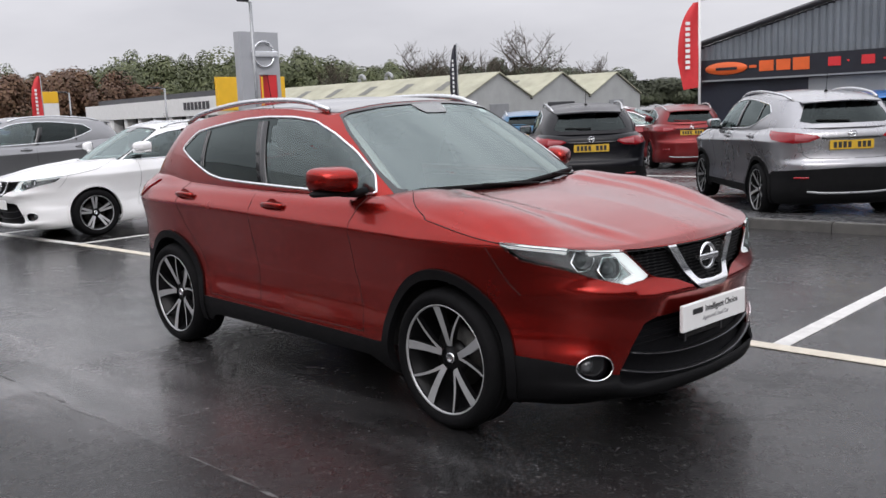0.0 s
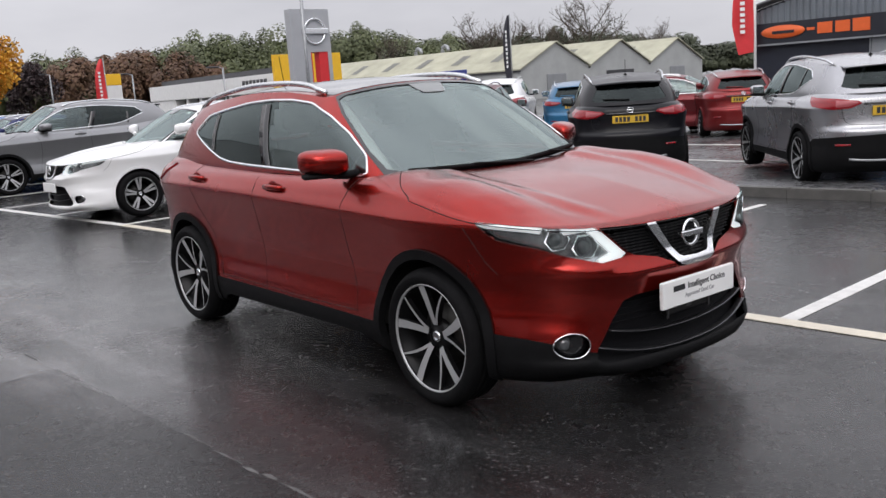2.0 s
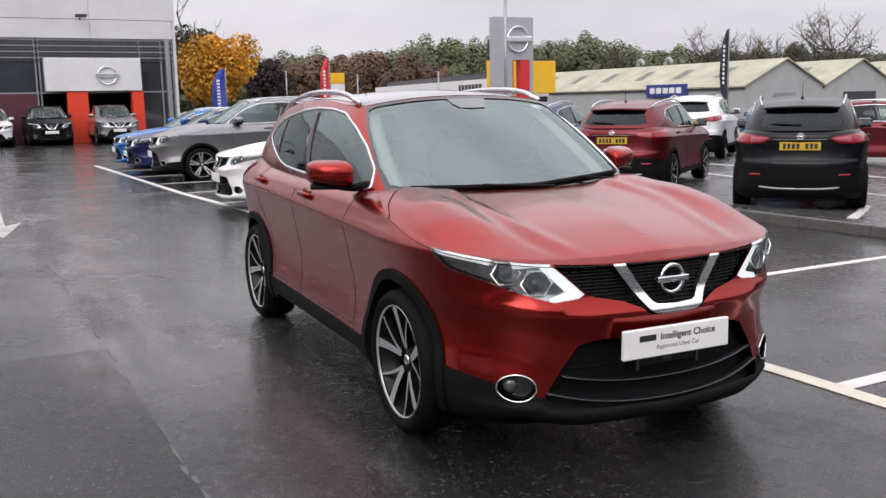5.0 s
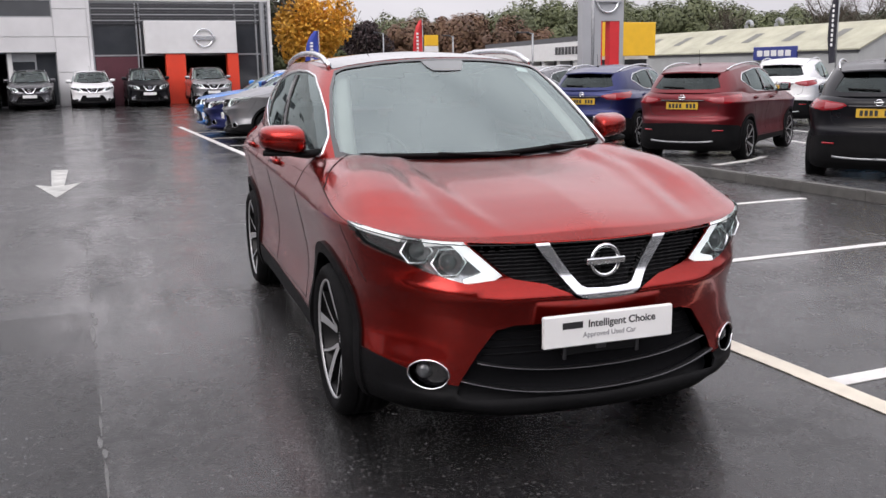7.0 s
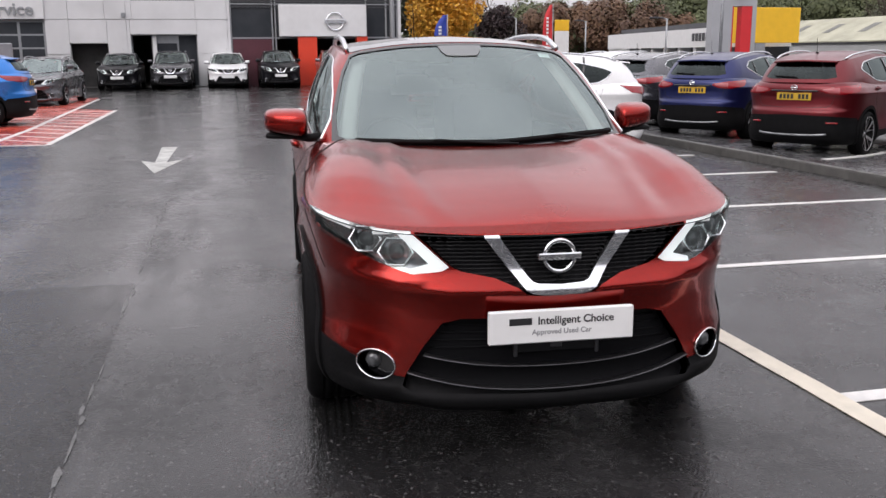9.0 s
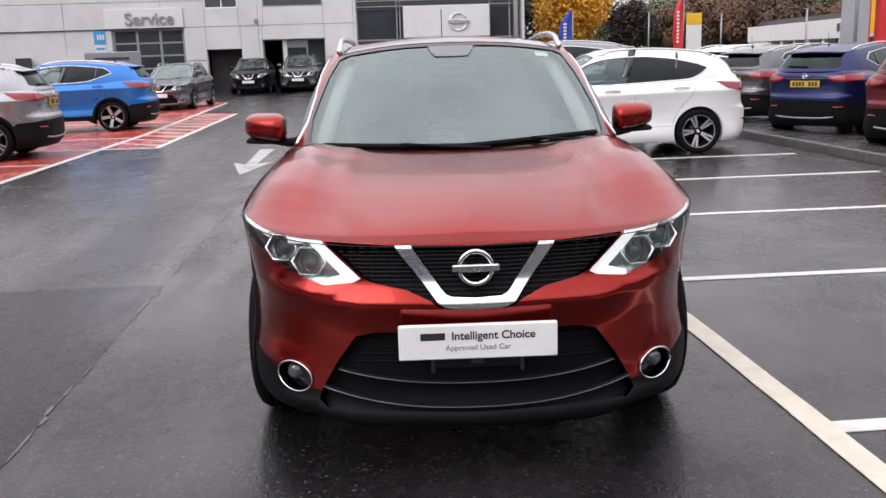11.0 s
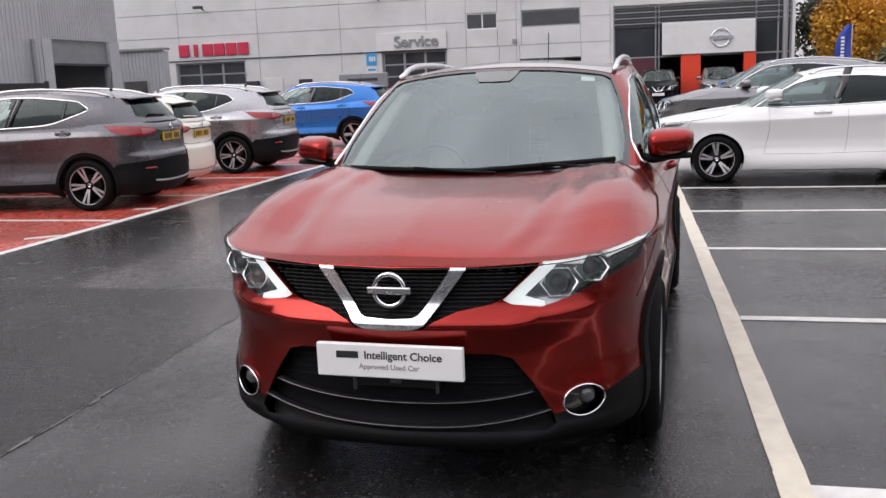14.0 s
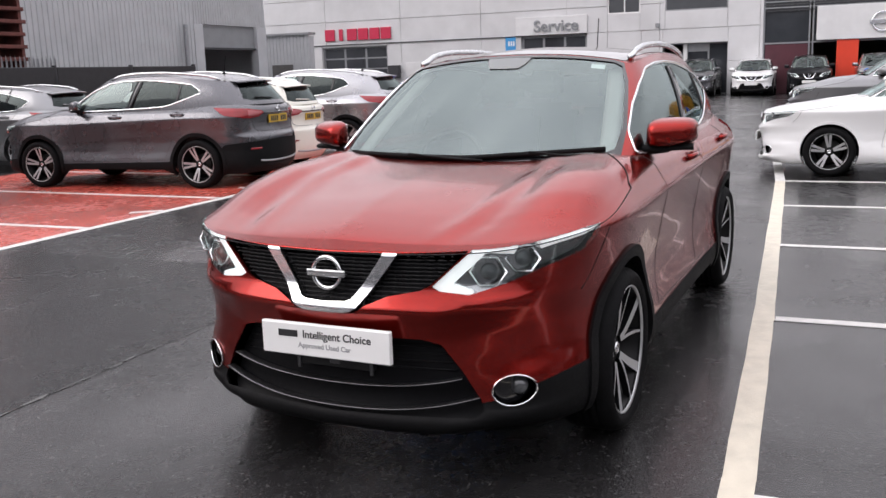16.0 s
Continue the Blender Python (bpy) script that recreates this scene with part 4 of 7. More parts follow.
    C.cut("sticker", subdivide([(1.62, 0.885), (1.95, 0.885), (1.95, 0.935), (1.62, 0.935)], 0.15))
    rw = [(last + 0.0, 0.13), (last - 1.2, 0.14), (last - 1.62, 0.22), (last - 1.5, 0.86), (last - 1.0, 0.93), (last + 0.0, 0.94)]
    C.cut("rear_window", subdivide(rw, 0.2))
    C.sort()
    P("pillar_frame", C.surface(["rest"], 0.0, -0.02), "paint")
    P("windscreen", C.surface(["windscreen", "frit", "sticker"], -0.004, None), "glass")
    P("windscreen_border", C.surface(["border"], 0.001, -0.01), "gloss")
    P("sensor_housing", C.surface(["frit"], 0.0005, None), "frit")
    P("windscreen_sticker", C.surface(["sticker"], -0.0055, None, (1,)), "plate")
    for side in (1, -1):
        line = []
        for h in np.linspace(0.04, 0.96, 12):
            p, n = C.at(2.50, h)
            q = p - n * 0.035 + np.array((-0.06, 0, 0))
            line.append((q[0], side * (q[1] - 0.03), q[2]))
        P("pillar_lining", mesh_from(*tube(line, 0.0, 6, False, (0.045, 0.02)), "lining"), "headliner")
    P("rear_window", C.surface(["rear_window"], -0.004, None), "glassdark")
    (b0, b1), (q0, q1) = spec["pillars"]
    for side in (1, -1):
        P("front_side_window", C.surface(["side_glass"], -0.006, None, (side,), lambda u, v: C.at(u, v)[0][0] > b0 - 0.02), "glassside")
        P("rear_side_window", C.surface(["side_glass"], -0.006, None, (side,), lambda u, v: b0 - 0.02 >= C.at(u, v)[0][0]), "glassdark")
        line = []
        for i, h in dlo_uv:
            p, n = C.at(i, h)
            q = p - n * 0.002
            line.append((q[0], side * q[1], q[2]))
        P("window_trim", mesh_from(*tube(line, 0.0, 6, True, (0.006, 0.011)), "trim"), "windowtrim")
        for xa, xb, w in ((b0, b1, 0.05), (q0, q1, 0.018)):
            band = [find(xa, 1.10 if w > 0.03 else spec.get("divider_foot", 1.10), 5.0), find((xa + xb) / 2 - 0.01, 1.28, 5.5), find(xb - 0.02, 1.475 if w > 0.03 else 1.425, 6.0)]
            pts = []
            for t in np.linspace(0, 1, 9):
                a, b, c = (np.array(q) for q in band)
                i, h = (1 - t) ** 2 * a + 2 * t * (1 - t) * (2 * b - 0.5 * (a + c)) + t * t * c
                p, n = C.at(i, h)
                q = p - n * 0.002
                pts.append((q[0], side * q[1], q[2]))
            P("pillar_cover", mesh_from(*_strip(pts, w, side), "cover"), "gloss")
    # roof
    crown = curve(*spec["crown"])
    iside0, iside1 = 3.0, last - 2.0
    rp = coons(lambda v: catmull(roof, iside0 * v), lambda v: catmull(roof, last - (last - iside1) * v),
               lambda u: np.array((roof[0][0] + (roof[-1][0] - roof[0][0]) * u, 0, float(crown(roof[0][0] + (roof[-1][0] - roof[0][0]) * u)))),
               lambda u: catmull(roof, iside0 + (iside1 - iside0) * u))
    R = Sheet(rp, np.linspace(0, 1, 33), np.linspace(0, 1, 15), (1, 1), True)
    R.cut("panel", [(0.012, 0.0), (0.012, 0.80), (0.03, 0.84), (0.62, 0.86), (0.64, 0.83), (0.64, 0.0)])
    R.sort()
    P("roof", R.surface(["rest"], 0.0, -0.01), "paint")
    P("roof_panel", R.surface(["panel"], 0.002, -0.01), "roofpanel")
    P("headliner", R.surface(["rest", "panel"], -0.035, None), "headliner")
    # roof spoiler
    v, f = [], []
    ii = np.linspace(last - 1.75, last, 11)
    for side in (1, -1):
        o = len(v)
        for i in ii:
            p = catmull(roof, i)
            back = 0.115
            for dx, dz in ((0.06, 0.006), (-back, -0.012), (-back - 0.006, -0.024), (-back + 0.01, -0.036), (0.0, -0.03)):
                v.append((p[0] + dx, side * p[1] * (1 + 0.0 * dx), p[2] + dz))
        for a in range(len(ii) - 1):
            for b in range(4):
                q = (o + a * 5 + b, o + a * 5 + b + 1, o + (a + 1) * 5 + b + 1, o + (a + 1) * 5 + b)
                f.append(q if side > 0 else q[::-1])
    P("roof_spoiler", mesh_from(v, f, "spoiler"), "paint")
    if spec.get("antenna"):
        zr = float(crown(-2.66))
        P("roof_antenna", mesh_from(*tube([(-2.66 - 0.045 * t, 0, zr + 0.24 * t) for t in np.linspace(0, 1, 5)], 0.0032, 6), "mast"), "trim")
        foot_me = mesh_from(*lathe(((0.030, -0.012), (0.026, 0.006), (0.010, 0.022), (0.0005, 0.026)), 14, "z"))
        foot_me.transform(pose(-2.66, 0, zr))
        P("antenna_foot", foot_me, "trim", len(out) - 1)
    # roof rails
    for side in (1, -1):
        line = []
        for t in np.linspace(0, 1, 27):
            i = 3.55 + (last - 2.35 - 3.55) * t
            p = catmull(roof, i)
            lift = 0.034 * (1 - abs(2 * t - 1) ** 7) * (1.0 if 0.0 < t < 1 else 0)
            line.append((p[0] + (0.05 if t == 0 else (-0.03 if t == 1 else 0)), side * (p[1] - 0.035), p[2] + 0.016 + lift))
        P("roof_rail", mesh_from(*tube(line, 0.0, 8, False, (0.014, 0.017)), "rail"), "rail")
    # doors: seams and handles
    for side in (1, -1):
        def on(x, z, off=0.0015):
            s = s_of("s", x)
            p, n = H.at(s, min(0.995, h_of(s, z)))
            q = p + n * off
            return (q[0], side * q[1], q[2])
        for pts in ([(-0.60, 1.07), (-0.66, 0.95), (-0.665, 0.7), (-0.62, 0.5), (-0.60, 0.385)], [(-1.61, 1.085), (-1.625, 0.8), (-1.61, 0.5), (-1.58, 0.385)],
                    [(-2.47, 1.10), (-2.50, 0.98), (-2.42, 0.82), (-2.27, 0.66), (-2.18, 0.5), (-2.16, 0.40)], [(-0.60, 0.385), (-1.2, 0.38), (-2.16, 0.40)],
                    [(0.30, 0.90), (0.36, 0.80), (0.40, 0.74), (0.455, 0.69)]):
            dense = []
            for a in range(len(pts) - 1):
                for t in np.linspace(0, 1, 9)[: -1 if a < len(pts) - 2 else None]:
                    dense.append(on(pts[a][0] + (pts[a + 1][0] - pts[a][0]) * t, pts[a][1] + (pts[a + 1][1] - pts[a][1]) * t, -0.0005))
            seams.append(tube(dense, 0.0024, 4))
        for hx, hz in spec["handles"]:
            c = on(hx, hz, 0.0)
            v, f = tube([(hx + 0.105 - 0.21 * t, c[1] + side * (0.006 + 0.030 * math.sin(math.pi * min(1, max(0, t))) ** 0.5), hz + 0.008 * math.sin(math.pi * t)) for t in np.linspace(0.0, 1, 11)], 0.0, 8, False, (0.009, 0.016))
            P("door_handle", mesh_from(v, f, "handle"), "paint")
            v, f = lathe(((0.045, 0.0), (0.03, -0.002), (0.0005, -0.004)), 16, "y")
            P("handle_recess", mesh_from([(hx + a * 1.5, c[1] + side * 0.003, hz - 0.006 + d) for a, b, d in v], f, "cup"), "paint")
    # mirrors
    for side in (1, -1):
        my, mx, mz = spec.get("mirror", (0.938, -0.725, 1.166))
        # the left mirror is swung in a little
        if side > 0:
            my, mx = my - 0.04, mx - 0.04
        bm = bmesh.new()
        bmesh.ops.create_uvsphere(bm, u_segments=24, v_segments=14, radius=1)
        for v in bm.verts:
            x, y, z = v.co
            x, y, z = (math.copysign(abs(q) ** e, q) for q, e in ((x, 0.75), (y, 0.55), (z, 0.52)))
            k = 1.0 + 0.12 * y
            v.co = (mx + (0.105 * x if x > 0 else 0.055 * x) - 0.045 * y, side * (my + 0.108 * y), mz + z * 0.071 * (1.0 - 0.10 * y) * (1.0 - 0.18 * max(0, x)) * (1.0 if z > 0 else 0.92) + 0.006 * y)
        P("mirror", mesh_of(bm, "mirror", True), "paint")
        mi = len(out) - 1
        P("mirror_base", mesh_from(*merge(tube([(mx + 0.08, side * 0.765, mz - 0.065), (mx + 0.05, side * 0.82, mz - 0.075), (mx + 0.0, side * 0.875, mz - 0.07)], 0.0, 8, False, (0.035, 0.022)),
                                          tube([(mx + 0.01, side * (my - 0.11), mz - 0.072), (mx - 0.03, side * (my + 0.09), mz - 0.066)], 0.0, 8, False, (0.055, 0.016))), "base"), "trim", mi)
        glass = box_mesh(-0.004, 0.004, -0.086, 0.086, -0.052, 0.052, 0.003)
        glass.transform(pose(mx - 0.053, side * my, mz, 0, 0, side * 22))
        P("mirror_glass", glass, "chrome", mi)
    # wipers: slim blades lying along the foot of the windscreen, each on an arm
    def foot(y, h, off):
        i = abs(y) / 0.30 if abs(y) < 0.3 else (1 + (abs(y) - 0.3) / 0.305 if abs(y) < 0.605 else 2 + (abs(y) - 0.605) / 0.153)
        p, n = C.at(min(i, 2.5), h)
        q = p + n * off
        return (q[0], y, q[2])
    for ya, yb, h0, h1, pivot in ((-0.62, 0.10, 0.045, 0.030, 0.14), (0.02, 0.66, 0.030, 0.085, 0.62)):
        P("wiper", mesh_from(*tube([foot(ya + (yb - ya) * t, h0 + (h1 - h0) * t, 0.012) for t in np.linspace(0, 1, 14)], 0.0, 6, False, (0.010, 0.013)), "blade"), "trim")
        wi = len(out) - 1
        ym = (ya + yb) / 2
        P("wiper_arm", mesh_from(*tube([foot(pivot + (ym - pivot) * t, -0.005 + ((h0 + h1) / 2 + 0.005) * t, 0.024) for t in np.linspace(0, 1, 7)], 0.0, 5, False, (0.005, 0.007)), "arm"), "trim", wi)
    # cowl panel below the windscreen
    v, f = [], []
    ys_ = np.linspace(-0.72, 0.72, 25)
    for y in ys_:
        i = abs(y) / 0.30 if abs(y) < 0.3 else (1 + (abs(y) - 0.3) / 0.305 if abs(y) < 0.605 else 2 + (abs(y) - 0.605) / 0.153)
        p = cabin(i, 0.08)
        q = rear_edge(abs(y) / corner[1])
        v += [(p[0] - 0.02, y, p[2] - 0.003), (q[0] + 0.02, y, q[2] - 0.016)]
    for a in range(len(ys_) - 1):
        f.append((2 * a, 2 * a + 1, 2 * a + 3, 2 * a + 2))
    P("cowl_panel", mesh_from(v, f, "cowl"), "trim")
    # number plates
    pz = spec.get("front_marks", (0.787, 0.541))[1]
    p, n = H.at(0.0, h_of(0.0, pz + 0.06))
    px = spec["plan"][0][0] + 0.002
    P("number_plate", box_mesh(px - 0.012, px + 0.010, -0.27, 0.27, pz - 0.061, pz + 0.061, 0.004), "plate")
    rz, _ = spec["rear_plate"]
    p, n = H.at(1.0, h_of(1.0, rz))
    P("rear_number_plate", box_mesh(p[0] - 0.014, p[0] + 0.004, -0.262, 0.262, rz - 0.056, rz + 0.056, 0.003), "plate_rear")
    rp_i = len(out) - 1
    blocks = []
    for k, w in enumerate((0.052, 0.052, 0.052, 0.052, 0.0, 0.052, 0.052, 0.052)):
        if w:
            y = 0.20 - k * 0.0575
            bb = box(bmesh.new(), p[0] - 0.0165, p[0] - 0.013, y - 0.020, y + 0.020, rz - 0.036, rz + 0.036)
            me = mesh_of(bb)
            P("plate_mark", me, "ink", rp_i)
    bz = rz + 0.132
    p2, _ = H.at(1.0, h_of(1.0, bz))
    v, f = lathe(((0.046, -0.004), (0.050, 0.004), (0.046, 0.011), (0.038, 0.004)), 28, "x")
    P("badge", mesh_from(*merge(([(p2[0] - 0.004 - a, b, bz + c * 0.92) for a, b, c in v], f), tube([(p2[0] - 0.008, -0.056, bz), (p2[0] - 0.008, 0.056, bz)], 0.0, 6, False, (0.006, 0.011))), "badge"), "chrome")
    # tailgate: shut lines, handle bar, wiper, high brake light; bumper: reflectors and skid trim
    lo = spec["rear_low"]
    for side in (1, -1):
        def back(y, z, off):
            s = s_of("r", y)
            q, n = H.at(s, min(0.99, h_of(s, z)))
            q = q + n * off
            return (q[0], side * q[1], q[2])
        gate = [(0.60, 1.0 * rz + 0.05), (0.585, rz - 0.06), (0.56, lo + 0.20), (0.50, lo + 0.165), (0.25, lo + 0.155), (0.0, lo + 0.155)]
        seams.append(tube([back(gate[k][0] + (gate[k + 1][0] - gate[k][0]) * t, gate[k][1] + (gate[k + 1][1] - gate[k][1]) * t, 0.0) for k in range(len(gate) - 1) for t in np.linspace(0, 1, 7)[:-1]], 0.0035, 4))
        P("rear_reflector", mesh_from(*tube([back(y, lo - 0.07, 0.008) for y in np.linspace(0.50, 0.66, 7)], 0.0, 6, False, (0.008, 0.014)), "reflector"), "redlens")
        P("rear_skid_trim", mesh_from(*tube([back(y, lo - 0.26 + 0.02 * (y / 0.5) ** 3, 0.008) for y in np.linspace(0.0, 0.52, 12)], 0.0, 6, False, (0.010, 0.016)), "skid"), "skid")
        P("tailgate_handle_bar", mesh_from(*tube([back(y, rz + 0.085, 0.006) for y in np.linspace(0.0, 0.36, 9)], 0.0, 6, False, (0.010, 0.013)), "bar"), "gloss")
    line = [C.at(last - 1.05 * t, 0.19 + 0.05 * t) for t in np.linspace(0.0, 1, 9)]
    P("rear_wiper", mesh_from(*tube([tuple(q + n * 0.012) for q, n in line], 0.0, 5, False, (0.008, 0.010)), "blade"), "trim")
    line = [C.at(last - 0.5 * abs(t), 0.945) for t in np.linspace(-1, 1, 9)]
    P("high_brake_light", mesh_from(*tube([(q[0] - 0.02, math.copysign(q[1], t), q[2]) for (q, n), t in zip(line, np.linspace(-1, 1, 9))], 0.0, 6, False, (0.008, 0.009)), "lamp"), "redlens")
    for one in seams:
        P("panel_gap_line", mesh_from(*one, "gap"), "seam")
    # front badge: a ring and a crossing bar
    eb, _ = spec.get("front_marks", (0.787, 0.541))
    p, n = H.at(0.0, h_of(0.0, eb))
    v, f = lathe(((0.057, -0.006), (0.066, 0.006), (0.060, 0.016), (0.050, 0.008)), 40, "x")
    fx = p[0] + 0.006
    P("badge", mesh_from(*merge(([(fx + a, b, eb + c) for a, b, c in v], f)), "badge"), "chrome")
    bi = len(out) - 1
    P("badge_bar", box_mesh(fx - 0.006, fx + 0.020, -0.080, 0.080, eb - 0.013, eb + 0.013, 0.004), "satin", bi)
    # dark underside, wheel wells and cabin floor
    bm = bmesh.new()
    box(bm, a1 - 0.55, a0 + 0.50, -0.56, 0.56, 0.25, 0.60)
    box(bm, a1 + 0.48, a0 - 0.48, -0.74, 0.74, 0.30, 0.58)
    box(bm, a0 - 0.46, a0 + 0.62, -0.56, 0.56, 0.60, 0.82)
    P("underbody", mesh_of(bm), "seam")
    for a in (a0, a1):
        for side in (1, -1):
            bm = bmesh.new()
            r = spec["arch"] + 0.012
            vs = [[bm.verts.new((a + r * math.cos(w), side * y, spec["radius"] + r * math.sin(w))) for w in np.linspace(0, math.pi, 17)] for y in (0.56, 0.845)]
            for k in range(16):
                bm.faces.new((vs[0][k], vs[0][k + 1], vs[1][k + 1], vs[1][k]))
            c = bm.verts.new((a, side * 0.56, spec["radius"]))
            for k in range(16):
                bm.faces.new((vs[0][k], vs[0][k + 1], c))
            P("wheel_well", mesh_of(bm), "seam")
    
    # interior
    bm = bmesh.new()
    box(bm, -0.95, -0.36, -0.70, 0.70, 0.80, 1.045, 0.05, 2)
    P("dashboard", mesh_of(bm, smooth=True), "cabin")
    st = lathe(((0.185, -0.012), (0.197, 0.0), (0.185, 0.012), (0.173, 0.0), (0.185, -0.012)), 28, "x")
    rot = Matrix.Rotation(radians(-22), 3, "Y")
    P("steering_wheel", mesh_from([tuple(Vector((-1.02, -0.37, 0.98)) + rot @ Vector(q)) for q in st[0]], st[1], "steering"), "cabin")
    for x, y, rear_seat in ((-1.62, -0.37, 0), (-1.62, 0.37, 0), (-2.45, -0.38, 1), (-2.45, 0.38, 1)):
        bm = bmesh.new()
        box(bm, x - 0.05, x + 0.45, y - 0.25, y + 0.25, 0.58, 0.76, 0.05, 2)
        r = bmesh.new()
        box(r, -0.09, 0.06, -0.25, 0.25, 0.0, 0.56, 0.05, 2)
        box(r, -0.07, 0.03, -0.13, 0.13, 0.60, 0.79, 0.035, 2)
        me = mesh_of(r)
        me.transform(Matrix.Translation((x - 0.05, y, 0.70)) @ Matrix.Rotation(radians(-14), 4, "Y"))
        bm.from_mesh(me)
        P("seat", mesh_of(bm, smooth=True), "seat")
    bm = bmesh.new()
    box(bm, -3.15, -0.9, -0.72, 0.72, 0.56, 0.62)
    box(bm, -2.95, -0.60, -0.735, -0.705, 0.62, 1.05)
    box(bm, -2.95, -0.60, 0.705, 0.735, 0.62, 1.05)
    box(bm, -3.20, -2.75, -0.62, 0.62, 0.96, 1.0)
    P("cabin_tub", mesh_of(bm), "cabin")
    bm = bmesh.new()
    box(bm, -1.40, -1.32, -0.13, 0.13, 1.36, 1.43, 0.02, 2)
    P("rear_view_mirror", mesh_of(bm, smooth=True), "cabin")
    H.bm.free(), B.bm.free(), C.bm.free(), R.bm.free()
    # the cabin keeps the proportions of its car
    fit_in = Matrix.Diagonal(((a0 - a1) / 2.667, base[5][1] / 0.805, spec["crown"][2][1] / 1.60, 1))
    for nm, me, role, parent, place in out:
        if nm in ("dashboard", "steering_wheel", "seat", "cabin_tub", "rear_view_mirror", "underbody"):
            me.transform(fit_in)
    return out


def _strip(pts, w, side):
    """A flat cover strip of width 2w along the car's length, through points up a pillar."""
    v, f = [], []
    for p in pts:
        for dx, dy in ((-w, -0.004), (-w, 0.004), (w, 0.004), (w, -0.004)):
            v.append((p[0] + dx, p[1] + side * dy, p[2]))
    for a in range(len(pts) - 1):
        for b in range(4):
            c = (b + 1) % 4
            f.append((a * 4 + b, a * 4 + c, a * 4 + 4 + c, a * 4 + 4 + b))
    return v, f


def wheel_meshes(radius, rim, width=0.225, style="blades"):
    """Tyre, rim and spokes, with the outer face towards +y and the centre at the hub."""
    h = width / 2
    prof = [(rim - 0.012, -h + 0.02), (rim + 0.012, -h + 0.005), ((rim + radius) / 2, -h - 0.008), (radius - 0.018, -h + 0.006), (radius - 0.004, -h + 0.03), (radius, -h * 0.55), (radius, -h * 0.52), (radius - 0.007, -h * 0.5), (radius - 0.007, -h * 0.44), (radius, -h * 0.42),
            (radius, -0.022), (radius - 0.007, -0.019), (radius - 0.007, -0.008), (radius, -0.005), (radius, 0.005), (radius - 0.007, 0.008), (radius - 0.007, 0.019), (radius, 0.022), (radius, h * 0.42), (radius - 0.007, h * 0.44), (radius - 0.007, h * 0.5), (radius, h * 0.52), (radius, h * 0.55),
            (radius - 0.004, h - 0.03), (radius - 0.018, h - 0.006), ((rim + radius) / 2, h + 0.008), (rim + 0.012, h - 0.005), (rim - 0.012, h - 0.02)]
    tyre = mesh_from(*lathe(prof, 48), "tyre")
    barrel = mesh_from(*lathe([(rim - 0.005, h - 0.021), (rim - 0.020, h - 0.05), (rim - 0.05, 0.0), (rim - 0.04, -h + 0.03), (0.05, -h + 0.03)], 48), "barrel")
    lip = mesh_from(*lathe([(rim - 0.006, h - 0.020), (rim - 0.004, h - 0.012), (rim + 0.003, h - 0.006), (rim + 0.005, h - 0.012)], 56), "lip")
    face_v = []

    def blade(a, r0, r1, w0, w1, twist, y0, y1, face, skew=0.0):
        n = 7
        rows = []
        for k in range(n):
            t = k / (n - 1)
            r = r0 + (r1 - r0) * t
            w = w0 + (w1 - w0) * t ** 1.2
            y = y0 + (y1 - y0) * t ** 0.8
            ang = a + skew * t ** 0.75
            c, s = math.cos(ang), math.sin(ang)
            rows.append([(r * c - q * s, y + dy, r * s + q * c) for q, dy in ((-w * 0.8, -0.03), (-w, 0.0), (w, 0.0), (w * 0.8, -0.03))])
        v = [p for row in rows for p in row]
        f = []
        for k in range(n - 1):
            for b in ((0, 1), (2, 3), (3, 0)):
                f.append((k * 4 + b[0], k * 4 + b[1], k * 4 + 4 + b[1], k * 4 + 4 + b[0]))
        face_n = [(k * 4 + 1, k * 4 + 2, k * 4 + 6, k * 4 + 5) for k in range(n - 1)]
        sides = f + [(0, 1, 2, 3), (n * 4 - 4, n * 4 - 3, n * 4 - 2, n * 4 - 1)]
        me = mesh_from(v, face_n + sides, "spoke", smooth=False)
        me.materials.append(M_RIM)
        me.materials.append(M_RIMDARK)
        me.polygons.foreach_set("material_index", [0] * len(face_n) + [1] * len(sides))
        face_v.append(me)
    n = 5
    for k in range(n):
        a = 2 * math.pi * k / n + math.pi / 2
        if style == "blades":
            blade(a - 0.10, 0.058, rim - 0.004, 0.015, 0.023, 0, h - 0.052, h - 0.016, True, -0.16)
            blade(a + 0.08, 0.062, rim - 0.004, 0.0085, 0.0050, 0, h - 0.052, h - 0.016, True, 0.29)
        elif style == "pairs":
            blade(a - 0.16, 0.055, rim - 0.012, 0.013, 0.017, 0, h - 0.055, h - 0.020, True, 0.02)
            blade(a + 0.16, 0.055, rim - 0.012, 0.013, 0.017, 0, h - 0.055, h - 0.020, True, -0.02)
        else:
            blade(a, 0.05, rim - 0.012, 0.030, 0.038, 0, h - 0.050, h - 0.020, True)
    hub = mesh_from(*lathe([(0.085, h - 0.095), (0.078, h - 0.072), (0.050, h - 0.062), (0.030, h - 0.060), (0.028, h - 0.056), (0.0005, h - 0.055)], 24), "hub")
    cap = mesh_from(*lathe([(0.027, h - 0.056), (0.024, h - 0.050), (0.017, h - 0.049), (0.015, h - 0.052), (0.0005, h - 0.052)], 20), "cap")
    disc = mesh_from(*lathe([(0.15, -0.02), (0.15, 0.0), (0.07, 0.0), (0.06, 0.02)], 32), "disc")
    return dict(tyre=tyre, barrel=barrel, lip=lip, faces=face_v, hub=hub, cap=cap, disc=disc)


WHEELS = {}
SHAPES = {}


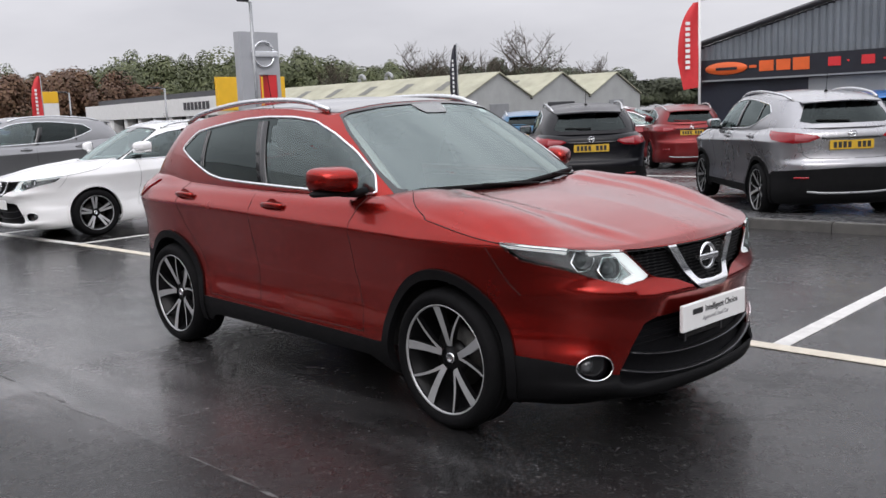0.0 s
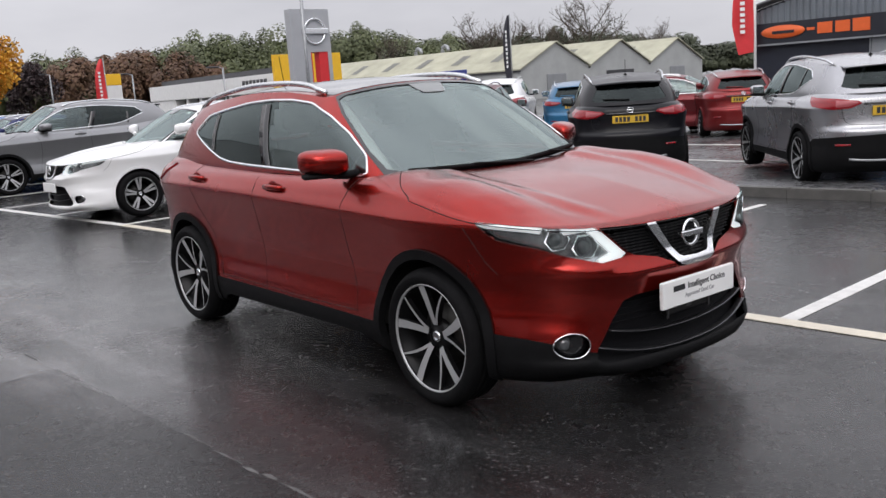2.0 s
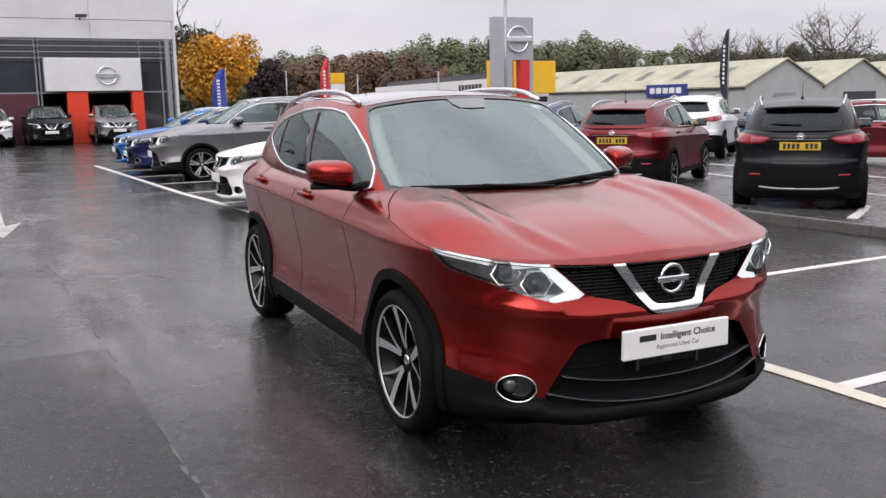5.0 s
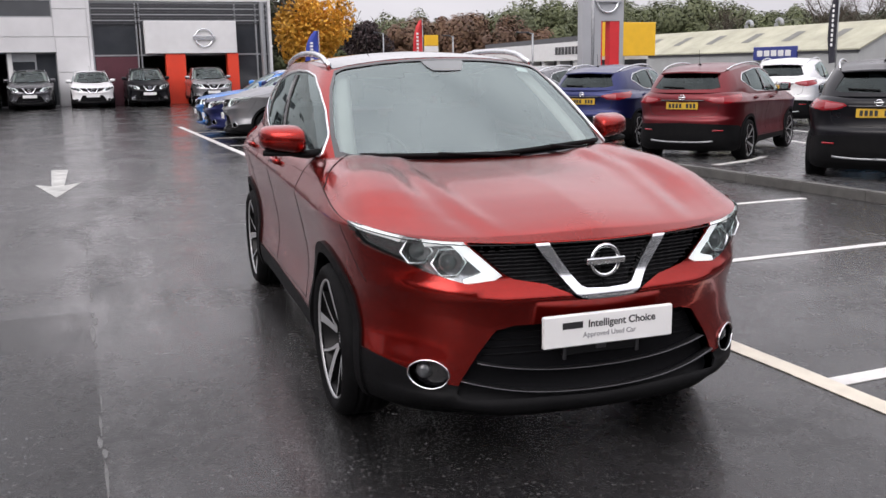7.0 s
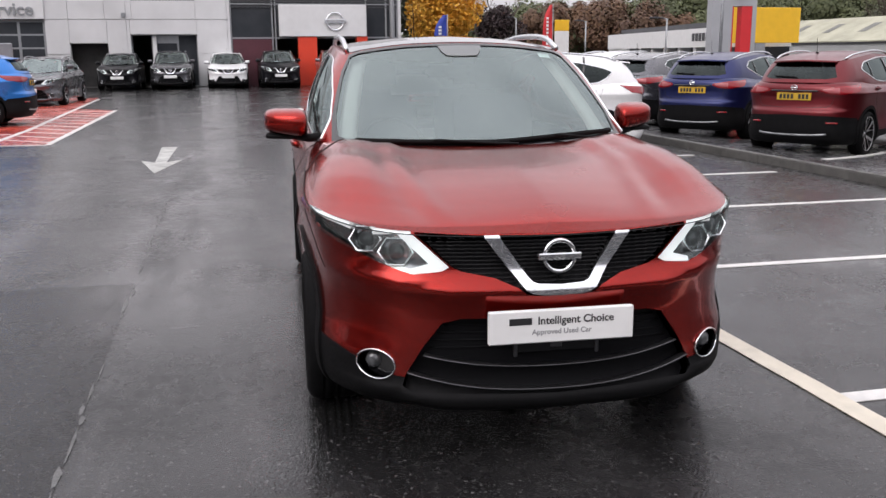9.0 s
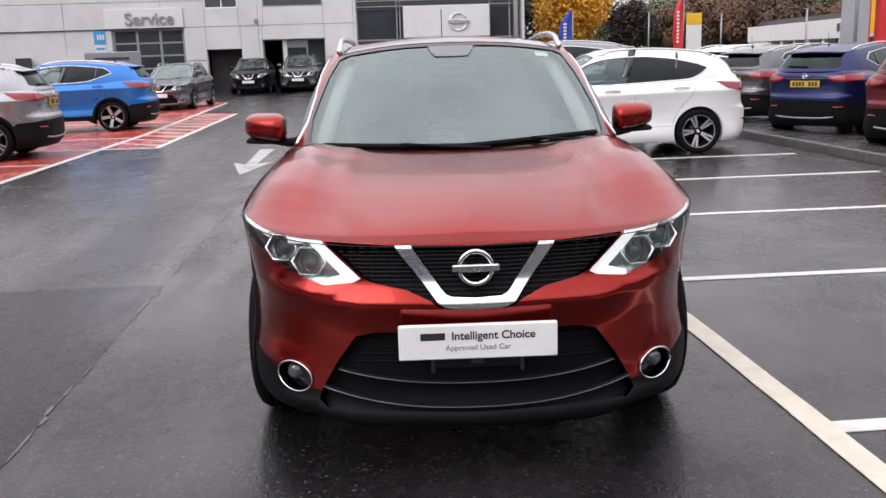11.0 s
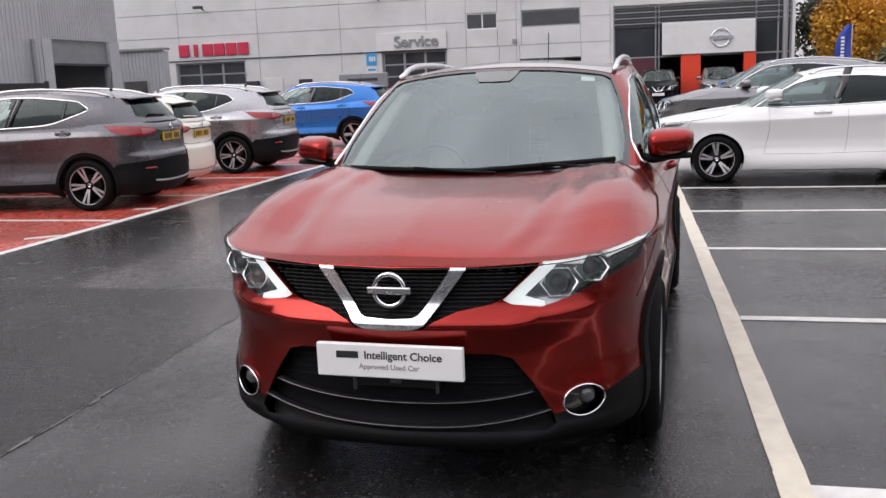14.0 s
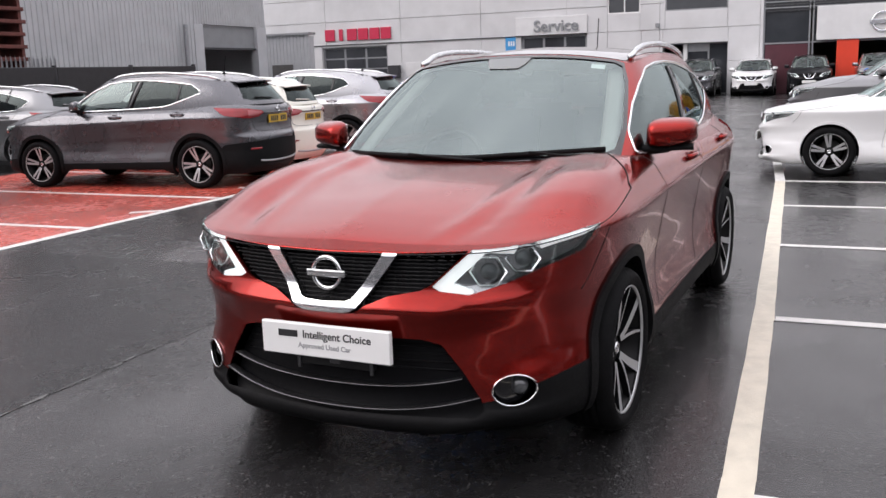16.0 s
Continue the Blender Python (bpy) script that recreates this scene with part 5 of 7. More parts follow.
def wheel_set(radius, style):
    key = (radius, style)
    if key not in WHEELS:
        WHEELS[key] = wheel_meshes(radius, radius - (0.078 if style == "blades" else 0.092), 0.225, style)
    return WHEELS[key]


def car(name, spec_name, spec, paint, m, label, wheels="blades", rail=None, roof_panel=None, side_glass=None, steer=0.0, plate=None, group="", trim=None):
    """One car on its wheels at the pose m; its shape is built once and shared."""
    if spec_name not in SHAPES:
        SHAPES[spec_name] = car_shape(spec)
    roles = dict(paint=paint, frit=M_FRIT, trim=trim or M_PLASTIC, mesh=M_MESH, gloss=M_GLOSSBLACK, chrome=M_CHROME, satin=M_SATIN, vee=M_VEE, skid=M_STEEL, lampdark=M_LAMPDARK, lampin=M_LAMPIN, drl=M_DRL, lens=M_LENS, redlens=M_REDLENS, palelens=M_PALELENS,
                 glass=M_GLASS, glassside=side_glass or M_GLASS_SIDE, glassdark=M_GLASS_DARK, windowtrim=M_CHROME, roofpanel=roof_panel or paint, rail=rail or M_SATIN, seam=M_SEAM, cabin=M_CABIN, seat=M_SEAT, ink=M_INK,
                 plate=plate or M_PLATE_W, lip=M_LIPTRIM, lattice=M_LATTICE, lampglass=M_LAMPGLASS, plate_rear=M_PLATE_Y, headliner=M_HEADLINER)
    root = tagged(new(name), label, "car", group)
    root.matrix_basis = m
    made = []
    for nm, me, role, parent, place in SHAPES[spec_name]:
        ob = part(nm, me, roles[role], made[parent] if parent is not None else root)
        if role in ("glass", "glassside", "glassdark", "lens"):
            ob.visible_shadow = False
        made.append(ob)
    ws = wheel_set(spec["radius"], wheels)
    for i, x in enumerate(spec["axles"]):
        for side in (1, -1):
            place = pose(x, side * spec["track"], spec["radius"], 0, 0, (0 if side > 0 else 180) + (steer if i == 0 else 0)) @ pose(0, 0, 0, 0, 17 * i + 5 * side, 0)
            t = part("wheel", ws["tyre"], M_RUBBER, root, "black rubber tyre on an alloy rim", place)
            for k, mat in (("barrel", M_RIMDARK), ("lip", M_RIM), ("faces", M_RIM), ("hub", M_RIMDARK), ("cap", M_SATIN), ("disc", M_DISC)):
                for q in (ws[k] if k == "faces" else [ws[k]]):
                    part({"barrel": "rim", "lip": "rim_edge", "faces": "spoke", "hub": "hub", "cap": "hub_cap", "disc": "brake_disc"}[k], q, mat, t)
    return root

# ---- ground, kerb, bays ----
def flat(pts, z, h=0.0):
    bm = bmesh.new()
    vs = [bm.verts.new((x, y, z)) for x, y in pts]
    f = bm.faces.new(vs)
    if f.normal.z < 0:
        f.normal_flip()
    return bm


def slab(pts, z0, z1):
    bm = bmesh.new()
    lo = [bm.verts.new((x, y, z0)) for x, y in pts]
    hi = [bm.verts.new((x, y, z1)) for x, y in pts]
    n = len(pts)
    bm.faces.new(hi)
    bm.faces.new(lo[::-1])
    for i in range(n):
        bm.faces.new((lo[i], lo[(i + 1) % n], hi[(i + 1) % n], hi[i]))
    return bm


def stroke(p, q, w, z=0.002, h=0.004, seed=0):
    """A painted line from p to q, w wide, with slightly uneven edges."""
    rnd = random.Random(seed)
    p, q = Vector(p), Vector(q)
    t = (q - p).normalized()
    nrm = Vector((-t.y, t.x))
    n = max(2, int((q - p).length / 0.35))
    left, right = [], []
    for i in range(n + 1):
        c = p.lerp(q, i / n)
        left.append(c + nrm * (w / 2 + rnd.uniform(-0.003, 0.003)))
        right.append(c - nrm * (w / 2 + rnd.uniform(-0.003, 0.003)))
    return slab([(v.x, v.y) for v in left + right[::-1]], z - 0.001, z + h)


g = bmesh.new()
N = 24
xs_g = [-700, -200, -90, -50, -30, -26, -22, -15, -5, 5, 6, 9, 20, 80, 300, 700]
ys_g = [-700, -200, -90, -50, -30, -15, -5, 5, 10.05, 11, 12.2, 22.5, 25, 80, 300, 700]
# the upper parking rows lie in a shallow hollow
grid = [[g.verts.new((x, y, -0.2 if -22 <= x <= 6 and 11 <= y <= 22.5 else 0)) for y in ys_g] for x in xs_g]
for i in range(len(xs_g) - 1):
    for j in range(len(ys_g) - 1):
        g.faces.new((grid[i][j], grid[i + 1][j], grid[i + 1][j + 1], grid[i][j + 1]))
tagged(part("ground", g, M_ASPHALT), "wet dark asphalt car park with pale dried streaks and painted sheen", "ground", kind="structure")

# an older repair: darker patch with a pale worn joint; its tone also carries the car's dark reflection
tagged(part("asphalt_patch", slab([(-5.2, 1.98), (6.0, 2.02), (6.0, -1.3), (-5.2, -1.3)], 0.0, 0.0025), M_ASPHALT_NEW), "darker patched asphalt beside a joint", "pavement", kind="structure")
rj = random.Random(9)
bmj = bmesh.new()
xj = -9.2
while xj < 3.0:
    lj = rj.uniform(0.10, 0.5)
    wj = rj.uniform(0.005, 0.016) * (1.0 if xj < -2 else 0.6)
    yj = 1.985 + rj.uniform(-0.012, 0.012)
    if rj.random() < 0.8:
        qv = [bmj.verts.new(p) for p in ((xj, yj - wj * 0.5, 0.0032), (xj + lj * 0.4, yj - wj, 0.0034), (xj + lj, yj - wj * 0.3, 0.0032), (xj + lj * 0.9, yj + wj * 0.5, 0.0032), (xj + lj * 0.35, yj + wj, 0.0034))]
        bmj.faces.new(qv)
    xj += lj
tagged(part("asphalt_joint", bmj, M_JOINT), "pale worn joint line across the asphalt", "pavement", kind="structure")

# raised upper car park behind a kerb
KERB_H = 0.11


def kerb_y(x):
    return 9.92 + 0.035 * (x + 4)


upper_z = curve((-40.0, 0.012), (-16.0, 0.015), (-12.0, 0.025), (-8.0, 0.05), (-4.0, 0.105), (0.0, 0.12), (40.0, 0.12))


def upper_h(x, y):
    hx = min(1.0, max(0.0, (x + 26.0) / 4.0), max(0.0, (9.0 - x) / 3.0))
    hy = min(1.0, max(0.0, (y - 10.1) / 2.1), max(0.0, (25.0 - y) / 2.5))
    return float(upper_z(min(max(x, -40.0), 40.0))) - 0.135 * hx * hy


bmu = bmesh.new()
xs_u = [-40, -30, -26, -22, -18, -15, -12, -10, -8, -6, -4, -2, 0, 4, 6, 9, 20, 40]
rows_u = [[bmu.verts.new((x, y or kerb_y(x) + 0.13, upper_h(x, y or kerb_y(x) + 0.13))) for y in (0, 11, 12.2, 14, 18, 22.5, 25, 30)] for x in xs_u]
for i in range(len(xs_u) - 1):
    for j in range(7):
        bmu.faces.new((rows_u[i][j], rows_u[i + 1][j], rows_u[i + 1][j + 1], rows_u[i][j + 1]))
tagged(part("pavement", bmu, M_ASPHALT_UP), "damp raised asphalt of the upper parking rows", "pavement", kind="structure")
kerb = tagged(new("kerb"), "weathered grey concrete kerb, wet and dirty", "kerb", kind="structure")
x = -22.0
k = 0
kb = {}
while x < 8:
    L = 0.915
    bm = slab([(x + 0.004, kerb_y(x)), (x + L - 0.004, kerb_y(x + L)), (x + L - 0.004, kerb_y(x + L) + 0.135), (x + 0.004, kerb_y(x) + 0.135)], 0.0, KERB_H)
    bmesh.ops.bevel(bm, geom=[e for e in bm.edges if all(abs(v.co.z - KERB_H) < 1e-6 for v in e.verts)], offset=0.012, segments=2, affect="EDGES")
    part("kerb_stone", bm, M_KERB, kerb)
    x += L

# bay lines: x of each, from the lane line to the far end
lane = [(-1.0, 5.195), (-2.4, 5.185), (-4.6, 5.155), (-11.2, 5.01), (-15.7, 4.77), (-25.2, 4.61)]
bay_marks = tagged(new("bay_marking"), "white painted parking bay lines on wet asphalt", "road marking", kind="structure")
for i in range(len(lane) - 1):
    part("lane_line", stroke(lane[i], lane[i + 1], 0.118, 0.003, 0.003, i), M_LINE_CREAM if i < 3 else M_LINE, bay_marks)
for i, (xa, ya, xb, yb) in enumerate(((-2.24, 5.24, -2.25, 9.35), (-4.65, 5.22, -4.60, 9.35), (-6.95, 5.15, -6.90, 9.42), (-9.15, 5.1, -9.13, 9.35), (-11.24, 5.05, -11.15, 9.3), (-13.5, 4.98, -13.4, 9.2), (-15.6, 4.9, -15.5, 9.1), (-17.9, 4.85, -17.8, 9.0), (-20.2, 4.8, -20.1, 9.0), (-22.5, 4.7, -22.4, 8.9))):
    part("bay_line", stroke((xa, ya), (xb, yb), 0.088 if i else 0.105, 0.002, 0.003, 10 + i), M_LINE, bay_marks)
part("bay_line", stroke((-1.0, 5.195), (6.0, 5.31), 0.118, 0.002, 0.003, 60), M_LINE_CREAM, bay_marks)
upper = tagged(new("upper_marking"), "white lines on the raised car park", "road marking", kind="structure")
for i, (p, q) in enumerate((((-9.3, 13.75), (-5.0, 13.0)), ((-13.6, 14.9), (-9.3, 13.95)), ((-13.0, 16.6), (-8.0, 16.2)), ((-18.0, 17.0), (-13.2, 16.7)), ((-6.1, 10.2), (-7.4, 12.2)), ((-9.7, 10.3), (-11.0, 12.3)))):
    bml = stroke((p[0] * 1.05, p[1] * 1.05), (q[0] * 1.05, q[1] * 1.05), 0.13, 0.0, 0.004, 40 + i)
    for v in bml.verts:
        v.co.z = upper_h(v.co.x, v.co.y) + 0.004 + v.co.z
    part("line", bml, M_LINE, upper)
# direction arrow
bm = slab([(-11.2, 1.68), (-12.75, 1.98), (-12.45, 1.76), (-14.7, 1.80), (-14.7, 1.55), (-12.45, 1.60), (-12.75, 1.38)], 0.001, 0.005)
tagged(part("road_arrow", bm, M_LINE_OLD), "worn white direction arrow painted on the lane", "road marking", kind="structure")

# red surfaced service bays with their lines
tagged(part("red_surface", slab([(8, -1.62), (-5, -1.56), (-15.7, -1.42), (-15.65, -0.38), (-25.8, -0.38), (-27.0, -1.6), (-34, -1.9), (-34, -7.2), (8, -7.4)], 0.0005, 0.003), M_REDBAY), "wet red surfaced service parking bays", "pavement", kind="structure")
red_marks = tagged(new("red_bay_marking"), "white lines dividing the red service bays", "road marking", kind="structure")
for i, (p, q, w) in enumerate((((6, -1.60), (-5.3, -1.56), 0.12), ((-5.3, -1.56), (-19.2, -1.38), 0.12), ((-19.2, -1.38), (-33, -1.75), 0.11), ((-6.4, -1.6), (-6.5, -7), 0.09), ((-8.68, -1.6), (-8.85, -7), 0.09), ((-11.05, -1.6), (-11.2, -7), 0.09), ((-13.44, -1.55), (-13.6, -7), 0.09), ((-15.8, -1.5), (-15.9, -7), 0.09),
                               ((-18.2, -1.5), (-18.3, -7), 0.09), ((-20.6, -1.5), (-20.7, -7), 0.09), ((-23.0, -1.5), (-23.1, -7), 0.09), ((-15.65, -0.40), (-25.8, -0.40), 0.11), ((-15.65, -0.40), (-15.75, -1.4), 0.10), ((-7.4, -1.90), (-7.62, -1.60), 0.10), ((-9.66, -1.95), (-9.7, -1.65), 0.10))):
    part("red_bay_line", stroke(p, q, w, 0.004, 0.003, 70 + i), M_LINE, red_marks)
for i in range(11):
    xa = -16.2 - 0.9 * i
    part("hatch_line", stroke((xa, -0.45), (xa - 0.75, -1.36), 0.07, 0.004, 0.003, 90 + i), M_LINE, red_marks)

# ---- the dealer's main building ----
FX = -45.0
BZ = 9.6
bld = tagged(new("dealer_building"), "pale grey panelled dealership building with glazed showroom", "building", kind="structure")


def wall_with_holes(y0, y1, z0, z1, holes, x_front, x_back):
    """A wall facing +x, cut by rectangular openings (y0, y1, z0, z1)."""
    ys = sorted({y0, y1, *[h[0] for h in holes], *[h[1] for h in holes]})
    zs = sorted({z0, z1, *[h[2] for h in holes], *[h[3] for h in holes]})
    bm = bmesh.new()
    for a in range(len(ys) - 1):
        for b in range(len(zs) - 1):
            cy, cz = (ys[a] + ys[a + 1]) / 2, (zs[b] + zs[b + 1]) / 2
            if any(h[0] < cy < h[1] and h[2] < cz < h[3] for h in holes):
                continue
            box(bm, x_back, x_front, ys[a], ys[a + 1], zs[b], zs[b + 1])
    bmesh.ops.remove_doubles(bm, verts=bm.verts[:], dist=1e-5)
    return bm


HOLES = [(-20.5, -16.45, 0, 3.0), (-8.82, -5.38, 0, 3.1), (-4.35, -2.68, 0, 2.05), (-1.65, 1.38, 0, 2.45), (-4.35, -2.75, 4.0, 4.8), (-1.55, 1.35, 4.0, 4.8), (2.95, 11.15, 0, 4.75)]
part("wall", wall_with_holes(-34, 11.3, 0, BZ, HOLES, FX - 0.06, FX - 0.4), M_PANEL, bld)
part("side_wall", box_mesh(FX - 30, FX - 0.4, 11.0, 11.3, 0, BZ), M_PANEL, bld)
part("roof", box_mesh(FX - 30, FX - 0.4, -34, 11.0, BZ - 0.3, BZ - 0.02), M_DARKMETAL, bld)
part("parapet", box_mesh(FX - 0.45, FX + 0.04, -34, 11.35, BZ + 0.002, BZ + 0.16), M_FRAME, bld)
# room surfaces behind the facade, their shade painted in as a dark tone
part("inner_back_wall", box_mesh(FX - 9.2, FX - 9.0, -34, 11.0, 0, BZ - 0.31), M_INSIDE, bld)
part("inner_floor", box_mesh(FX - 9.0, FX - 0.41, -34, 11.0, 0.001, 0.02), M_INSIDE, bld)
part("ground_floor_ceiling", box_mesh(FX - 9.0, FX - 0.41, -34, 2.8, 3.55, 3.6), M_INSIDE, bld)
# facing panels in courses, with open joints
ROWS_Z = [(0.0, 1.55), (1.55, 3.14), (3.14, 4.38), (4.38, 5.62), (5.62, 6.9), (6.9, 8.2), (8.2, 9.6)]
rnd = random.Random(4)
for z0, z1 in ROWS_Z:
    y = -34.0
    while y < 11.25:
        y1 = min(y + 4.6, 11.3)
        spans = [(y, y1, z0, z1)]
        for h in HOLES:
            nxt = []
            for a, b, c, d in spans:
                if b <= h[0] or a >= h[1] or d <= h[2] or c >= h[3]:
                    nxt.append((a, b, c, d))
                    continue
                if a < h[0]:
                    nxt.append((a, h[0], c, d))
                if b > h[1]:
                    nxt.append((h[1], b, c, d))
                ya, yb = max(a, h[0]), min(b, h[1])
                if c < h[2]:
                    nxt.append((ya, yb, c, h[2]))
                if d > h[3]:
                    nxt.append((ya, yb, h[3], d))
            spans = nxt
        for a, b, c, d in spans:
            if b - a > 0.05 and d - c > 0.05:
                part("panel", box_mesh(FX - 0.06, FX - 0.004 * rnd.random(), a + 0.010, b - 0.010, c + 0.014, d - 0.014, 0.006), M_PANEL, bld)
        y = y1
# sectional garage doors
for y0, y1, zt, rows in ((-20.5, -16.45, 3.0, 5), (-8.82, -5.38, 3.1, 5)):
    door = part("garage_door", wall_with_holes(y0, y1, 0.0, zt, [(y0 + 0.12 + c * (y1 - y0 - 0.12) / 3, y0 + (c + 1) * (y1 - y0 - 0.12) / 3, 0.08 + r * (zt - 0.08) / rows, 0.0 + (r + 1) * (zt - 0.08) / rows) for r in range(rows) for c in range(3)], FX - 0.18, FX - 0.22), M_FRAME, bld)
    for r in range(rows):
        for c in range(3):
            part("pane", box_mesh(FX - 0.205, FX - 0.195, y0 + 0.12 + c * (y1 - y0 - 0.12) / 3, y0 + (c + 1) * (y1 - y0 - 0.12) / 3, 0.08 + r * (zt - 0.08) / rows, (r + 1) * (zt - 0.08) / rows), M_WINDOW, door)
# dark sheet standing in for shade behind the small door hole, entrance with glazed doors
part("doorway_shade", box_mesh(FX - 1.5, FX - 1.4, -4.4, -2.6, 0, 2.1), M_INSIDE, bld)
ent = part("entrance", wall_with_holes(-1.65, 1.38, 0, 2.45, [(-1.6, -0.75, 0.05, 2.40), (-0.68, -0.58, 0, 2.45), (-0.50, 0.42, 0.05, 2.05), (0.50, 1.32, 0.05, 2.40)], FX - 0.45, FX - 0.52), M_FRAME, bld)
part("pane", box_mesh(FX - 0.49, FX - 0.48, 0.50, 1.32, 0.05, 2.40), M_WINDOW, ent)
part("pane", box_mesh(FX - 0.49, FX - 0.48, -0.50, 0.42, 0.05, 2.05), M_WINDOW, ent)
part("pillar", box_mesh(FX - 0.44, FX - 0.30, -0.70, -0.52, 0, 2.45), M_WHITEPAINT, bld)
# upper windows
for y0, y1, mull in ((-4.35, -2.75, -3.52), (-1.55, 1.35, None)):
    w = part("window", wall_with_holes(y0, y1, 4.0, 4.8, [(y0 + 0.06, y1 - 0.06 if mull is None else mull - 0.03, 4.06, 4.74)] + ([] if mull is None else [(mull + 0.03, y1 - 0.06, 4.06, 4.74)]), FX - 0.06, FX - 0.12), M_FRAME if mull is None else M_WHITEPAINT, bld)
    part("pane", box_mesh(FX - 0.10, FX - 0.09, y0 + 0.05, y1 - 0.05, 4.05, 4.75), M_WINDOW, w)
# showroom glazing
sr = part("showroom_frame", bmesh.new(), M_FRAME, bld) if False else None
fb = bmesh.new()
for y in (2.98, 4.95, 5.10, 9.55, 10.55, 11.10):
    box(fb, FX - 0.20, FX - 0.08, y - 0.035, y + 0.035, 0.0, 4.75)
for z in (2.28, 4.70):
    box(fb, FX - 0.19, FX - 0.09, 2.98, 11.1, z - 0.035, z + 0.035)
sr = part("showroom_frame", fb, M_FRAME, bld)
for y0, y1, z0, z1 in ((3.02, 4.92, 0.0, 2.24), (3.02, 4.92, 2.32, 4.66), (5.13, 9.52, 2.32, 4.66), (9.58, 10.52, 0.0, 2.24), (9.58, 10.52, 2.32, 4.66), (10.58, 11.07, 0.0, 2.24), (10.58, 11.07, 2.32, 4.66)):
    part("pane", box_mesh(FX - 0.145, FX - 0.135, y0, y1, z0, z1), M_WINDOW, sr)
for k in range(7):
    z = 3.72 + 0.135 * k
    part("blind_slat", box_mesh(FX - 0.075, FX - 0.03, 2.98, 11.1, z, z + 0.045), M_FRAME if k % 2 else M_DARKMETAL, bld)
part("maroon_screen", box_mesh(FX - 0.13, FX - 0.10, 3.05, 4.90, 0.0, 2.22), M_MAROONPANEL, bld)
part("corner_column", mesh_from(*lathe(((0.13, 0.0), (0.13, 4.75)), 20, "z")), M_STEEL, bld, m=pose(FX + 0.0, 10.85, 0))
# entrance portal: pale panel on two red legs
portal = tagged(new("entrance_portal"), "pale grey entrance portal with red legs and a chrome emblem", "entrance sign")
part("panel", box_mesh(FX + 0.10, FX + 0.70, 5.25, 9.45, 2.33, 3.82, 0.02), M_PANEL_PALE, portal)
part("leg", box_mesh(FX + 0.05, FX + 0.62, 6.12, 7.02, 0.0, 2.328), M_PORTALRED, portal)
part("leg", box_mesh(FX + 0.05, FX + 0.62, 8.98, 9.50, 0.0, 2.328), M_PORTALRED, portal)
v, f = lathe(((0.38, 0.0), (0.46, 0.05), (0.42, 0.09), (0.34, 0.05), (0.38, 0.0)), 36, "x")
em = part("emblem", mesh_from(*merge((v, f))), M_CHROME, portal, "chrome ring emblem", pose(FX + 0.71, 7.92, 3.04))
part("emblem_bar", box_mesh(0.0, 0.10, -0.52, 0.52, -0.10, 0.10, 0.02), M_SATIN, em)


def lettering(body, size, mat, m, name="lettering", depth=0.02, parent=None):
    cu = bpy.data.curves.new("text", "FONT")
    cu.body, cu.size, cu.extrude, cu.align_x, cu.align_y, cu.offset = body, size, depth, "CENTER", "CENTER", size * 0.018
    tmp = bpy.data.objects.new("text", cu)
    scene.collection.objects.link(tmp)
    bpy.context.view_layer.update()
    me = bpy.data.meshes.new_from_object(tmp.evaluated_get(bpy.context.evaluated_depsgraph_get()))
    bpy.data.objects.remove(tmp)
    me.materials.clear()
    return part(name, me, mat, parent, m=m)


FACE_X = pose(0, 0, 0, 90, 0, 90)
service = tagged(new("service_sign"), "pale sign panel with raised grey lettering over the workshop door", "sign")
part("panel", box_mesh(FX + 0.0, FX + 0.08, -9.08, -5.36, 3.16, 4.06, 0.01), M_PANEL_PALE, service)
lettering("Service", 0.80, M_FRAME, pose(FX + 0.11, -6.95, 3.56) @ FACE_X, "lettering", 0.03, service)
# six red block letters become plain blocks
sg = tagged(new("brand_sign"), "raised red block shapes of a brand sign on the wall", "sign")
for i in range(6):
    y = -20.22 + i * 0.69
    if i == 1:
        part("block", box_mesh(FX + 0.0, FX + 0.10, y + 0.20, y + 0.42, 3.36, 3.98, 0.01), M_LETTERRED, sg)
    else:
        part("block", box_mesh(FX + 0.0, FX + 0.10, y + 0.01, y + 0.60, 3.36, 3.98, 0.01), M_LETTERRED, sg)
po = tagged(new("wall_poster"), "blue and white test station poster beside the workshop door", "poster")
part("board", box_mesh(FX + 0.0, FX + 0.03, -9.65, -9.10, 0.9, 3.16, 0.004), M_PANEL_PALE, po)
part("blue_square", box_mesh(FX + 0.031, FX + 0.036, -9.65, -9.10, 2.45, 3.16), M_POSTERBLUE, po)
for k in range(3):
    part("mark", box_mesh(FX + 0.037, FX + 0.041, -9.50 + 0.13 * k, -9.42 + 0.13 * k, 2.68, 2.92), M_WHITEPAINT, po)
for k in range(4):
    part("bar", box_mesh(FX + 0.031, FX + 0.035, -9.58, -9.18, 2.2 - 0.28 * k, 2.3 - 0.28 * k), M_POSTERBLUE, po)
for y, z in ((-18.6, 5.85), (-8.85, 5.8), (7.0, 5.72)):
    lamp = tagged(new("wall_floodlight"), "small dark floodlight on an arm on the grey facade", "lamp", "facade floodlights")
    part("arm", mesh_from(*tube([(FX, y, z - 0.1), (FX + 0.35, y, z), (FX + 0.6, y, z)], 0.035, 6)), M_DARKMETAL, lamp)
    part("head", box_mesh(FX + 0.45, FX + 0.75, y - 0.26, y + 0.22, z - 0.07, z + 0.07, 0.02), M_DARKMETAL, lamp)
